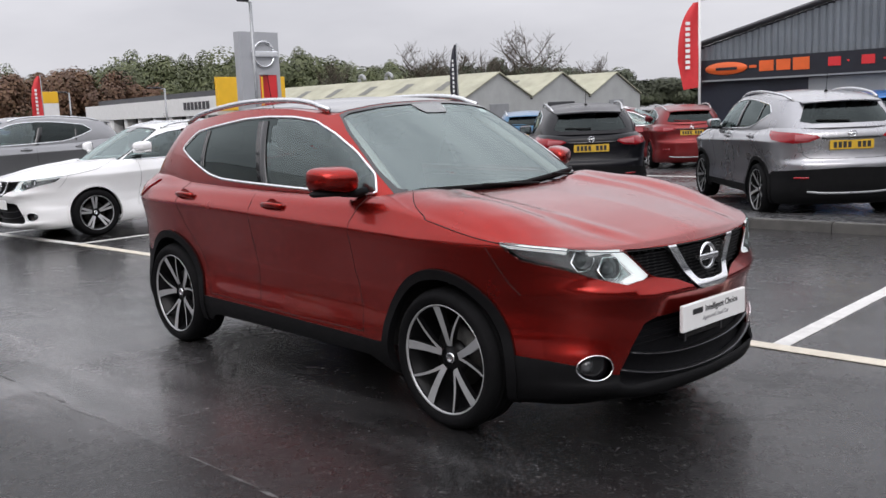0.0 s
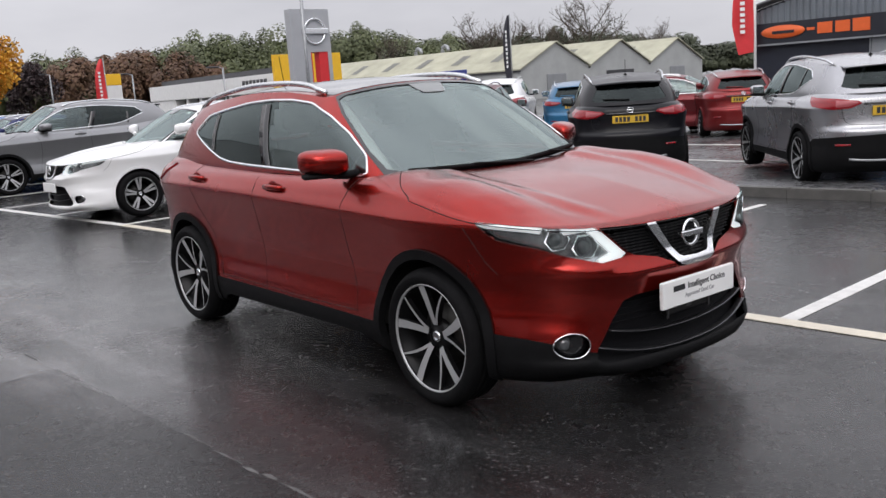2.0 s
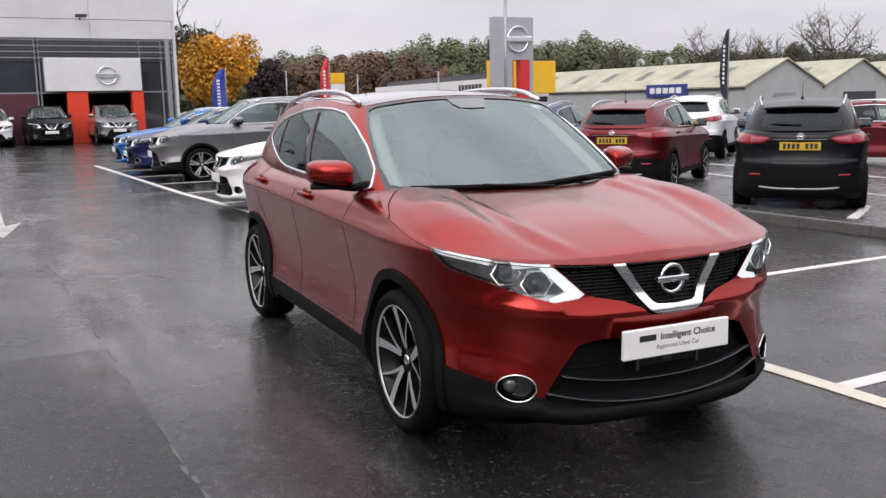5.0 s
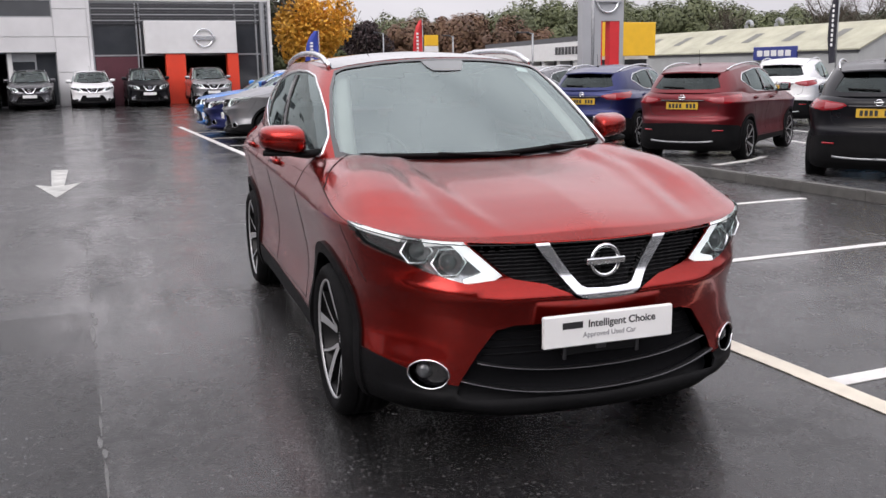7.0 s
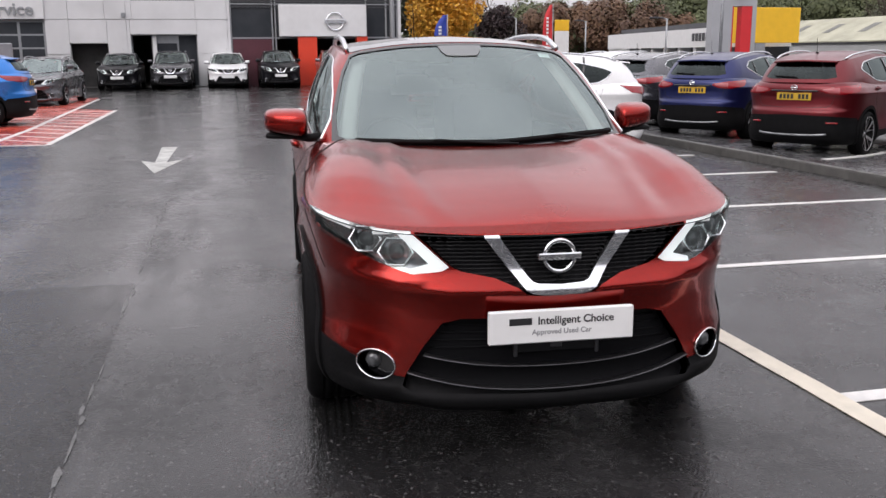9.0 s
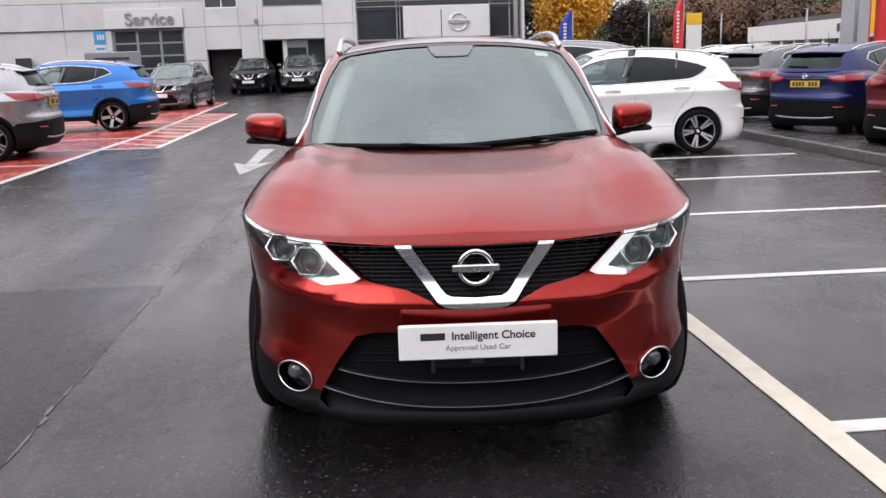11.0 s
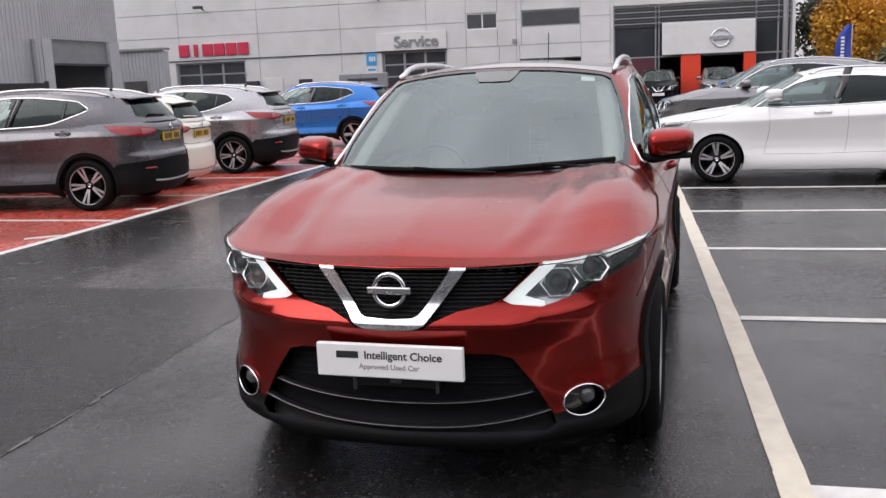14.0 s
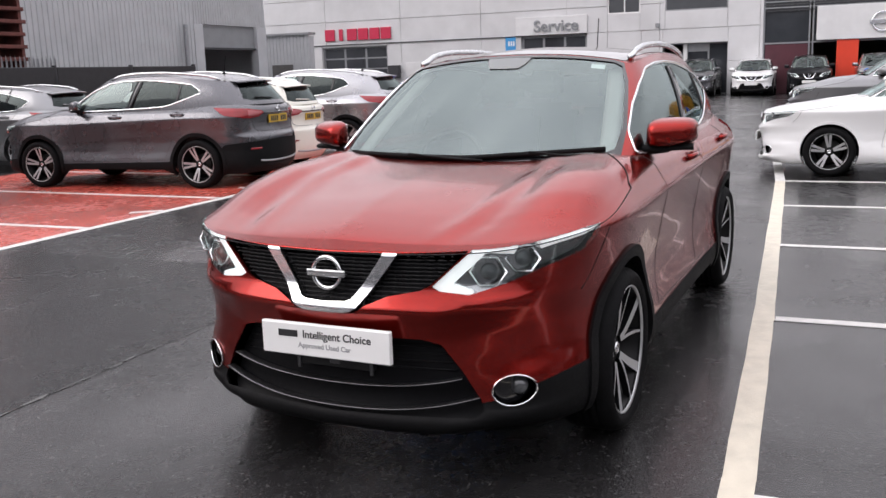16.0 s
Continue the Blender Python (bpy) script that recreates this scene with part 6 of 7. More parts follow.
for y, z, w in ((-3.25, 5.66, 0.36), (-0.72, 5.92, 0.34), (-1.9, 3.35, 0.20)):
    tagged(part("wall_vent", box_mesh(FX, FX + 0.08, y - w / 2, y + w / 2, z - w / 2, z + w / 2, 0.01), M_SHUTTER), "square grey vent grille on the facade", "vent", "facade vents")
cam_b = tagged(new("security_camera"), "small white security camera on the facade", "camera")
part("bracket", mesh_from(*tube([(FX, -2.1, 5.72), (FX + 0.3, -2.0, 5.75)], 0.03, 6)), M_STEEL, cam_b)
part("housing", box_mesh(FX + 0.2, FX + 0.42, -2.2, -1.55, 5.68, 5.82, 0.02), M_STEEL, cam_b)
for y in (-15.98, -13.0):
    tagged(part("wall_box", box_mesh(FX, FX + 0.35, y - 0.32, y + 0.32, 1.25, 1.92, 0.02), M_DARKMETAL), "black box unit fixed to the facade", "box unit", "facade boxes")
tagged(part("side_door", box_mesh(FX, FX + 0.05, -15.35, -14.35, 0, 2.05, 0.01), M_PANEL_PALE), "plain pale service door in the facade", "door", kind="structure")
tagged(part("cable_run", box_mesh(FX, FX + 0.05, -34, -5.4, 3.11, 3.155), M_DARKMETAL), "dark trim strip along the facade", "trim", kind="structure")


# ---- corrugated buildings to one side ----
def corrugated(length, height, pitch=0.2, depth=0.035):
    """A ribbed sheet in the x-z plane facing +y, from x = 0 to length."""
    v, f = [], []
    x = 0.0
    prof = []
    while x < length:
        prof += [(x, 0), (x + pitch * 0.35, 0), (x + pitch * 0.45, depth), (x + pitch * 0.9, depth)]
        x += pitch
    for a, d in prof:
        v += [(a, d, 0), (a, d, height)]
    for i in range(len(prof) - 1):
        f.append((2 * i, 2 * i + 1, 2 * i + 3, 2 * i + 2))
    return mesh_from(v, f, "corrugated", smooth=False)


side = tagged(new("workshop_building"), "grey corrugated workshop with an open roller shutter", "building", kind="structure")
part("cladding", corrugated(30, 8.0, 0.22), M_CLAD, side, m=pose(-28.9, -17.0, 0.9))
part("plinth", box_mesh(-28.9, 1.1, -17.3, -16.98, 0, 0.9), M_PANEL, side)
part("cladding", corrugated(5.0, 3.9, 0.16), M_CLAD, side, m=pose(-33.9, -17.0, 3.62))
part("wall", box_mesh(-29.45, -28.9, -17.3, -16.96, 0, 3.62), M_CLAD, side)
part("wall", box_mesh(-33.9, -33.2, -17.3, -16.96, 0, 3.62), M_CLAD, side)
part("end_wall", box_mesh(-33.9, -33.7, -40, -17.3, 0, 7.5), M_CLAD, side)
# workshop interior surfaces, coloured dark for the shade inside
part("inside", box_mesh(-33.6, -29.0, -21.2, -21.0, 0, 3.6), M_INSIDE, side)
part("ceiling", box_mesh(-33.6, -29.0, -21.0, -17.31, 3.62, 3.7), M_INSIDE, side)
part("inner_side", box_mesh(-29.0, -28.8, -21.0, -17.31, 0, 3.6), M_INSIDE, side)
shutter = part("roller_shutter", box_mesh(-33.2, -29.45, -17.2, -17.12, 2.75, 3.62), M_SHUTTER, side, "half-rolled grey roller shutter")
part("shutter_rail", box_mesh(-33.2, -29.45, -17.2, -17.05, 2.66, 2.74), M_DARKMETAL, shutter)
part("flue", mesh_from(*lathe(((0.09, 0.0), (0.09, 3.55)), 14, "z")), M_STEEL, side, m=pose(-28.1, -16.75, 0))
low = tagged(new("low_shed"), "low grey corrugated shed between the buildings", "building", kind="structure")
part("cladding", corrugated(8.0, 3.55, 0.2), M_CLAD, low, m=pose(-40.0, -26.4, 0, 0, 0, 90) @ pose(0, 0, 0))
part("body", box_mesh(-40.5, -40.04, -26.4, -18.4, 0, 3.5), M_CLAD, low)
part("coping", box_mesh(-40.6, -39.9, -26.5, -18.35, 3.552, 3.66), M_FRAME, low)
# flat dark sheet on the shed front, painted as a shaded hole
part("opening_shade", box_mesh(-40.0, -39.93, -20.6, -19.4, 0, 2.1), M_INSIDE, low)
fence = tagged(new("boundary_fence"), "black solid panel fence in front of the workshop", "fence", kind="structure")
for i in range(9):
    xa = -23.5 + i * 2.9
    part("fence_panel", box_mesh(xa, xa + 2.84, -13.06, -13.0, 0.08, 1.93, 0.01), M_FENCE, fence)
    part("fence_post", box_mesh(xa - 0.05, xa + 0.05, -13.1, -13.0, 0, 1.98, 0.01), M_DARKMETAL, fence)
pal = tagged(new("pallet_stack"), "tall stack of rust-red timber stillages behind the fence", "pallet stack")
for i in range(13):
    z = 0.16 + i * 0.33
    part("pallet", box_mesh(-18.35 + 0.03 * (i % 3), -16.35 + 0.03 * (i % 2), -15.6, -14.5, z, z + 0.10, 0.01), M_RUST, pal)
    for xx in (-18.25, -17.4, -16.55):
        part("bearer", box_mesh(xx, xx + 0.1, -15.55, -14.55, z - 0.16 if i == 0 else z - 0.23, z, 0.0), M_RUST, pal)

palisade = tagged(new("palisade_fence"), "galvanised steel palisade fence with pointed slats behind the panel fence", "fence", kind="structure")
for zz in (0.5, 1.9):
    part("rail", box_mesh(-18.3, -13.0, -13.56, -13.52, zz, zz + 0.05), M_STEEL, palisade)
pale_bm = bmesh.new()
pv = [pale_bm.verts.new(q) for q in ((-0.034, 0.012, 0), (0.0, 0, 0), (0.034, 0.012, 0), (-0.034, 0.012, 2.12), (0.0, 0, 2.26), (0.034, 0.012, 2.12))]
pale_bm.faces.new((pv[0], pv[1], pv[4], pv[3])), pale_bm.faces.new((pv[1], pv[2], pv[5], pv[4]))
bmesh.ops.solidify(pale_bm, geom=pale_bm.faces[:], thickness=0.004)
pale_me = mesh_of(pale_bm, "pale")
for i in range(36):
    part("slat", pale_me, M_STEEL, palisade, m=pose(-18.2 + i * 0.145, -13.5, 0))

# ---- sheds, car supermarkets and signs beyond the upper car park ----
for i in range(3):
    y0, y1 = 49.2 + 8.0 * i, 57.2 + 8.0 * i
    ym, ze, zr = (y0 + y1) / 2, 2.15, 3.98
    shed = tagged(new("industrial_shed"), "pale gabled industrial shed with a mossy sheet roof", "building", "row of sheds", "structure")
    bm = bmesh.new()
    prof = [(y0, 0), (y1, 0), (y1, ze), (ym, zr), (y0, ze)]
    fr = [bm.verts.new((-44.7, a, b)) for a, b in prof]
    bk = [bm.verts.new((-84.0, a, b)) for a, b in prof]
    bm.faces.new(fr)
    bm.faces.new(bk[::-1])
    for a in range(5):
        bm.faces.new((fr[a], bk[a], bk[(a + 1) % 5], fr[(a + 1) % 5]))
    part("wall", bm, M_SHEDWALL, shed)
    for ya, za, yb, zb2 in ((y0 - 0.15, ze - 0.03, ym, zr + 0.05), (y1 + 0.02, ze - 0.03, ym, zr + 0.05)):
        bm = bmesh.new()
        q = [bm.verts.new(p) for p in ((-44.5, ya, za), (-44.5, yb, zb2), (-84.2, yb, zb2), (-84.2, ya, za))]
        r2 = [bm.verts.new((p.co.x, p.co.y, p.co.z + 0.09)) for p in q]
        bm.faces.new(q), bm.faces.new(r2)
        for a in range(4):
            bm.faces.new((q[a], q[(a + 1) % 4], r2[(a + 1) % 4], r2[a]))
        roof = part("roof", bm, M_SHEDROOF, shed)
        if ya < ym:
            for k in range(8):
                xa = -48 - 4.4 * k
                bm = bmesh.new()
                t0, t1 = 0.35, 0.72
                vs = [bm.verts.new((xx, ya + (yb - ya) * t, za + (zb2 - za) * t + 0.11)) for xx, t in ((xa, t0), (xa - 0.9, t0), (xa - 0.9, t1), (xa, t1))]
                bm.faces.new(vs)
                part("roof_light", bm, M_SKYLIGHT, roof)
    part("shutter_door" if i else "window", box_mesh(-44.69, -44.62, ym - (1.9 if i == 1 else 1.1), ym + (1.7 if i == 1 else 1.1), 0.0 if i else 0.6, 1.72, 0.02), M_DARKMETAL if i == 1 else M_SHUTTER, shed)
    part("gutter", box_mesh(-84, -44.6, y0 - 0.12, y0 + 0.02, ze - 0.16, ze - 0.04), M_DARKMETAL, shed)
for xx, yy in ((-62.0, 54.6), (-58.5, 54.6)):
    pts = [(xx, yy, 3.2), (xx, yy, 4.35)] + [(xx + 0.35 - 0.35 * math.cos(a), yy, 4.35 + 0.38 * math.sin(a)) for a in np.linspace(0.2, 3.3, 9)]
    tagged(part("roof_cowl", mesh_from(*tube(pts, 0.16, 8))), "curved grey vent cowl on the shed roof", "vent", "roof cowls") if False else tagged(part("roof_cowl", mesh_from(*tube(pts, 0.16, 8)), M_STEEL), "curved grey vent cowl on the shed roof", "vent", "roof cowls")
ds = tagged(new("shed_sign"), "dark blue sign board with pale block shapes on the shed", "sign")
part("board", box_mesh(-54.4, -50.0, 48.98, 49.12, 1.55, 2.5, 0.02), M_SIGNBLUE, ds)
for k in range(5):
    part("block", box_mesh(-53.95 + 0.72 * k, -53.40 + 0.72 * k, 48.94, 48.975, 1.82, 2.24, 0.01), M_WHITEPAINT, ds)
# white showroom of the neighbour
A, Bp = Vector((-76.5, 36.3)), Vector((-50.0, 32.4))
dirn = (Bp - A).normalized()
ang = math.degrees(math.atan2(dirn.y, dirn.x))
nb = tagged(new("neighbour_showroom"), "long low white showroom with dark glazing", "building", kind="structure")
nb.matrix_basis = pose(A.x, A.y, 0, 0, 0, ang)
Lg = (Bp - A).length
part("fascia", box_mesh(0, Lg, -0.3, 4, 1.75, 2.95), M_WHITEPAINT, nb)
part("end_wall", box_mesh(0, Lg * 0.22, -0.2, 3.9, 0, 1.749), M_WHITEPAINT, nb)
part("back", box_mesh(Lg * 0.22, Lg, 0.6, 3.9, 0, 1.749), M_WINDOW, nb)
for k in range(7):
    part("pier", box_mesh(Lg * (0.22 + 0.115 * k), Lg * (0.22 + 0.115 * k) + 0.55, -0.15, 0.59, 0, 1.748), M_WHITEPAINT, nb)
part("roof", box_mesh(-0.5, Lg - 0.4, 1.0, 4.2, 2.951, 3.40), M_DARKMETAL, nb)
for k in range(7):
    part("block", box_mesh(Lg * 0.80 + 0.62 * k, Lg * 0.80 + 0.62 * k + 0.42, -0.34, -0.301, 2.15, 2.65), M_DARKMETAL, nb)

# the unit with the black and orange sign
un = tagged(new("garage_unit"), "blue-grey corrugated garage unit with a dark sign band", "building", kind="structure")
UY, UX = 25.5, -13.55
bm = bmesh.new()
prof = [(UX, 0), (14.0, 0), (14.0, 2.98), (0.4 - 4.3, 5.35), (UX, 2.98)]
fr = [bm.verts.new((a, UY, b)) for a, b in prof]
bk = [bm.verts.new((a, UY + 25, b)) for a, b in prof]
bm.faces.new(fr), bm.faces.new(bk)
for a in range(5):
    bm.faces.new((fr[a], bk[a], bk[(a + 1) % 5], fr[(a + 1) % 5]))
part("wall", bm, M_NAVYWALL, un)
rib = []
xx = UX + 0.05
k = 0
while xx < 12:
    top = 2.94 + (5.31 - 2.94) * max(0.0, min(1.0, (xx - UX) / (-3.9 - UX))) if xx < -3.9 else 5.31 - (5.31 - 2.94) * (xx + 3.9) / 17.9
    rib.append(((( xx, UY - 0.05, 2.6), (xx + 0.10, UY - 0.05, 2.6), (xx + 0.13, UY - 0.005, 2.6), (xx + 0.10, UY - 0.05, top), (xx, UY - 0.05, top), (xx - 0.03, UY - 0.005, 2.6), (xx - 0.03, UY - 0.005, top), (xx + 0.13, UY - 0.005, top)),
                [(0, 1, 3, 4), (1, 2, 7, 3), (5, 0, 4, 6)]))
    rib.append((((xx + 0.13, UY - 0.006, 2.6), (xx + 0.19, UY - 0.006, 2.6), (xx + 0.19, UY - 0.006, top), (xx + 0.13, UY - 0.006, top)), [(0, 1, 2, 3)]))
    xx += 0.19
part("cladding", mesh_from(*merge(*rib), smooth=False), M_CLADBLUE, un)
for xa, za, xb, zb3 in ((UX - 0.2, 2.98, -3.9, 5.39), (-3.9, 5.39, 14.2, 2.98)):
    part("verge", mesh_from(*tube([(xa, UY - 0.1, za + 0.03), (xb, UY - 0.1, zb3 + 0.03)], 0.0, 4, False, (0.14, 0.09))), M_DARKMETAL, un)
us = tagged(new("garage_sign"), "black sign band with orange emblem and block shapes", "sign")
part("board", box_mesh(UX, 10.0, UY - 0.20, UY - 0.06, 2.02, 2.60, 0.01), M_DARKSIGN, us)
part("edge", box_mesh(UX, 10.0, UY - 0.24, UY - 0.201, 1.97, 2.02), M_SHUTTER, us)
v, f = lathe(((0.0005, 0.0), (0.62, 0.0), (0.66, 0.02), (0.62, 0.04), (0.0005, 0.04)), 36, "y")
part("emblem", mesh_from([(a, -b, c * 0.28) for a, b, c in v], f), M_ORANGE, us, m=pose(-12.55, UY - 0.205, 2.33))
part("emblem_bar", box_mesh(-12.85, -12.2, UY - 0.26, UY - 0.25, 2.28, 2.36), M_DARKSIGN, us)
for k, (xa, w, h) in enumerate(((-11.85, 0.22, 0.08), (-11.55, 0.42, 0.30), (-11.05, 0.40, 0.30), (-10.58, 0.46, 0.34), (-9.62, 0.34, 0.24), (-9.12, 0.06, 0.05), (-8.75, 0.34, 0.24), (-8.2, 0.06, 0.05), (-7.85, 0.34, 0.24), (-7.3, 0.06, 0.05), (-6.95, 0.34, 0.24))):
    part("block", box_mesh(xa, xa + w, UY - 0.222, UY - 0.201, 2.34 - h / 2, 2.34 + h / 2, 0.006), M_ORANGE if k < 4 else M_SIGNRED, us)
part("shutter", box_mesh(-10.2, -2.0, UY - 0.055, UY - 0.02, 0, 1.95), M_SHUTTER, un)
part("flood_lamp", box_mesh(-8.0, -7.7, UY - 0.5, UY - 0.1, 2.72, 2.86, 0.02), M_DARKMETAL, un)

# plain unseen walls added to close the place behind the camera and darken reflections
tagged(part("unseen_wall_east", box_mesh(30.0, 30.4, -20, 60, 0, 7.5), M_NAVYWALL), "plain blue-grey wall added out of view to darken reflections", "wall", kind="structure")
tagged(part("unseen_wall_south", box_mesh(1.2, 30.0, -18.4, -18.0, 0, 7.5), M_CLADBLUE), "plain grey wall added out of view to close the place", "wall", kind="structure")

# ---- the red crossover ----
HERO = pose(-2.8265, 3.835, 0, 0, 0, -3.1)
hero = car("crossover_car", "crossover", CROSSOVER, M_RED, HERO, "metallic red compact crossover car with black cladding on wet asphalt", roof_panel=M_ROOFGLASS)
plate = [o for o in hero.children if o.name.startswith("number_plate")][0]
lettering("Intelligent Choice", 0.040, M_INK, pose(0.9055, 0.052, 0.562) @ FACE_X, "lettering", 0.0006, plate)
part("brand_bar", box_mesh(0.9048, 0.9062, -0.195, -0.112, 0.550, 0.575), M_INK, plate)
lettering("Approved Used Car", 0.027, M_INKGREY, pose(0.9055, 0.0, 0.521) @ FACE_X, "small_lettering", 0.0006, plate)


def stretched(spec, sx=1.0, dx=0.0, sy=1.0, sz=1.0, dz=0.0, nose=1.0, **over):
    """Another kind of car from the same lines: lengths, widths and heights changed."""
    X, Y, Z = (lambda q: q * (sx if q < 0.3 else sx * nose) + dx), (lambda q: q * sy), (lambda q: q * sz + dz)
    out = dict(spec)
    out["axles"] = tuple(X(a) for a in spec["axles"])
    out["plan"] = [(X(a), Y(b)) for a, b in spec["plan"]]
    for k in ("top", "hood", "dlo", "crown"):
        out[k] = [(X(a), Z(b)) for a, b in spec[k]]
    for k in ("dfront", "dside", "drear"):
        out[k] = [(Z(a), b) for a, b in spec[k]]
    for k in ("base", "roof"):
        out[k] = [(X(a), Y(b), Z(c)) for a, b, c in spec[k]]
    for k in ("lamp", "guide", "grille", "vee", "mouth", "tail", "taillight"):
        out[k] = [(m, X(a) if m == "s" else Y(a), Z(b)) for m, a, b in spec[k]]
    a, b, c, d = spec["fog"]
    out["fog"] = (Y(a), Z(b), c, d)
    out["pillars"] = tuple((X(p), X(q)) for p, q in spec["pillars"])
    out["handles"] = tuple((X(p), Z(q)) for p, q in spec["handles"])
    out["bottom"], out["cowl"], out["rear_low"], out["rear_plate"] = Z(spec["bottom"]), X(spec["cowl"]), Z(spec["rear_low"]), (Z(spec["rear_plate"][0]), 0)
    out["mirror"] = (Y(0.938), X(-0.725), Z(1.166))
    out["cells"] = tuple((Y(q), Z(z), r) for q, z, r in spec.get("cells", ((0.600, 0.802, 0.045), (0.708, 0.840, 0.042))))
    out["front_marks"] = tuple(Z(q) for q in spec.get("front_marks", (0.787, 0.541)))
    out["bracket"] = out["antenna"] = False
    out.update(over)
    return out


def at_axles(rear, front, z=0.0):
    d = Vector(front) - Vector(rear)
    return pose(front[0], front[1], z, 0, 0, math.degrees(math.atan2(d.y, d.x)))


def axle_pose(x, y, heading, z=0.0):
    """Pose by the rear axle's middle and the heading."""
    c, s = math.cos(radians(heading)), math.sin(radians(heading))
    return pose(x + 2.667 * c, y + 2.667 * s, z, 0, 0, heading)


def crossover(paint, m, label, **kw):
    return car("crossover_car", "crossover", CROSSOVER, paint, m, label, group="parked cars", **kw)


# raised row behind the kerb
def Z1(x, y=13.0):
    return upper_h(x, y) + 0.004


crossover(M_SILVER, axle_pose(-4.55, 11.92, 132.5, Z1(-5.2)), "silver compact crossover parked at an angle on the upper row")
crossover(M_BLACK, axle_pose(-8.32, 12.02, 130, Z1(-9)), "black compact crossover parked at an angle on the upper row")
crossover(M_MAROON, axle_pose(-11.92, 11.78, 124.5, Z1(-12)), "dark red compact crossover parked at an angle on the upper row")
crossover(M_NAVY, axle_pose(-14.9, 11.62, 127.5, Z1(-15)), "navy blue compact crossover parked at an angle on the upper row")
crossover(M_GREY, axle_pose(-17.9, 11.5, 125, Z1(-18)), "dark grey compact crossover parked at an angle on the upper row")
crossover(M_BLUE, axle_pose(-6.9, 21.9, 128, Z1(-8)), "bright blue compact crossover on the far row")
# red service bays
crossover(M_GREY, at_axles((-10.35, -2.55), (-10.15, -5.2)), "gunmetal grey compact crossover parked in a red bay", wheels="pairs")
crossover(M_SILVER, at_axles((-15.05, -2.7), (-14.9, -5.37)), "silver compact crossover parked in a red bay", wheels="pairs")
crossover(M_BLUE, at_axles((-21.07, -2.4), (-20.95, -5.06)), "bright blue compact crossover parked in a red bay", wheels="plain")
# against the facade
crossover(M_BLACK, pose(-42.0, -1.98, 0), "black crossover nosed out from the building")
crossover(M_WHITE, pose(-42.0, 2.72, 0), "white compact crossover nosed out from the building")

SUV = stretched(CROSSOVER, 1.03, 0.0, 1.01, 1.06, -0.005, radius=0.345, arch=0.395)


def suv(paint, m, label, **kw):
    return car("suv_car", "suv", SUV, paint, m, label, group="parked cars", **kw)


suv(M_GREY, pose(-42.0, 0.25, 0), "dark grey sport utility car nosed out from the building")
suv(M_BLACK, pose(-42.0, 5.05, 0), "black sport utility car nosed out from the building")
suv(M_SILVER, pose(-42.0, 7.8, 0), "silver sport utility car nosed out from the building")
suv(M_MIDGREY, pose(-18.85, 5.80, 0, 0, 0, -94), "grey sport utility car parked nose out in its bay", wheels="pairs")

HATCH = stretched(CROSSOVER, 1.01, 0.0, 0.985, 0.945, -0.03, 1.07, shoulders=0.45, sill_lift=0.03, radius=0.318, arch=0.352, lip=0.03,
                  base=[(-0.20, 0, 0.955), (-0.24, 0.30, 0.957), (-0.34, 0.58, 0.96), (-0.46, 0.715, 0.962), (-0.72, 0.775, 0.967), (-1.35, 0.79, 0.975), (-2.1, 0.785, 0.99), (-2.78, 0.75, 1.02), (-3.22, 0.65, 1.03), (-3.42, 0.38, 1.035), (-3.47, 0, 1.035)],
                  roof=[(-1.10, 0, 1.430), (-1.115, 0.28, 1.424), (-1.145, 0.50, 1.400), (-1.20, 0.585, 1.380), (-1.36, 0.610, 1.405), (-1.66, 0.615, 1.430), (-2.12, 0.608, 1.430), (-2.7, 0.578, 1.385), (-3.03, 0.51, 1.345), (-3.17, 0.30, 1.355), (-3.20, 0, 1.362)],
                  crown=[(-1.10, 1.430), (-1.35, 1.462), (-1.8, 1.482), (-2.35, 1.475), (-2.85, 1.435), (-3.20, 1.362)],
                  dlo=[(-0.50, 0.985), (-0.62, 1.07), (-0.82, 1.185), (-1.06, 1.295), (-1.28, 1.350), (-1.57, 1.377), (-1.95, 1.374), (-2.35, 1.335), (-2.70, 1.262), (-2.86, 1.20), (-2.74, 1.11), (-2.60, 1.052), (-2.45, 1.038), (-1.5, 0.998)])

HATCH = stretched(HATCH, 0.94, nose=1.06)


def hatch(paint, m, label, **kw):
    return car("hatchback_car", "hatch", HATCH, paint, m, label, group="parked cars", trim=paint, **kw)


hatch(M_WHITE, pose(-12.65, 5.62, 0, 0, 0, -94), "white five-door hatchback parked nose out in its bay", wheels="pairs")
hatch(M_NAVY, pose(-21.35, 5.75, 0, 0, 0, -93), "dark navy hatchback parked nose out in its bay", wheels="pairs")
hatch(M_BLUE, pose(-23.7, 5.85, 0, 0, 0, -93), "bright blue hatchback parked nose out in its bay", wheels="pairs")
CITY = stretched(HATCH, 0.915, 0.0, 0.92, 1.0, 0.0, track=0.70)
car("city_car", "city", CITY, M_CREAM, at_axles((-12.45, -3.02), (-12.35, -5.37)), "cream small city car parked in a red bay", wheels="plain", group="parked cars", trim=M_CREAM)
hatch(M_GREY, pose(-29.5, -3.1, 0, 0, 0, -4), "dark grey hatchback standing beside the service sign", wheels="pairs")
hatch(M_WHITE, at_axles((-7.25, -4.95), (-7.15, -7.65)), "white hatchback parked in a red bay", wheels="plain")
hatch(M_REDFAR, axle_pose(-10.75, 19.7, 128, Z1(-12)), "bright red hatchback on the far row")
hatch(M_MAROON, pose(-11.9, 21.3, Z1(-13), 0, 0, 28), "dark red hatchback side-on on the far row")
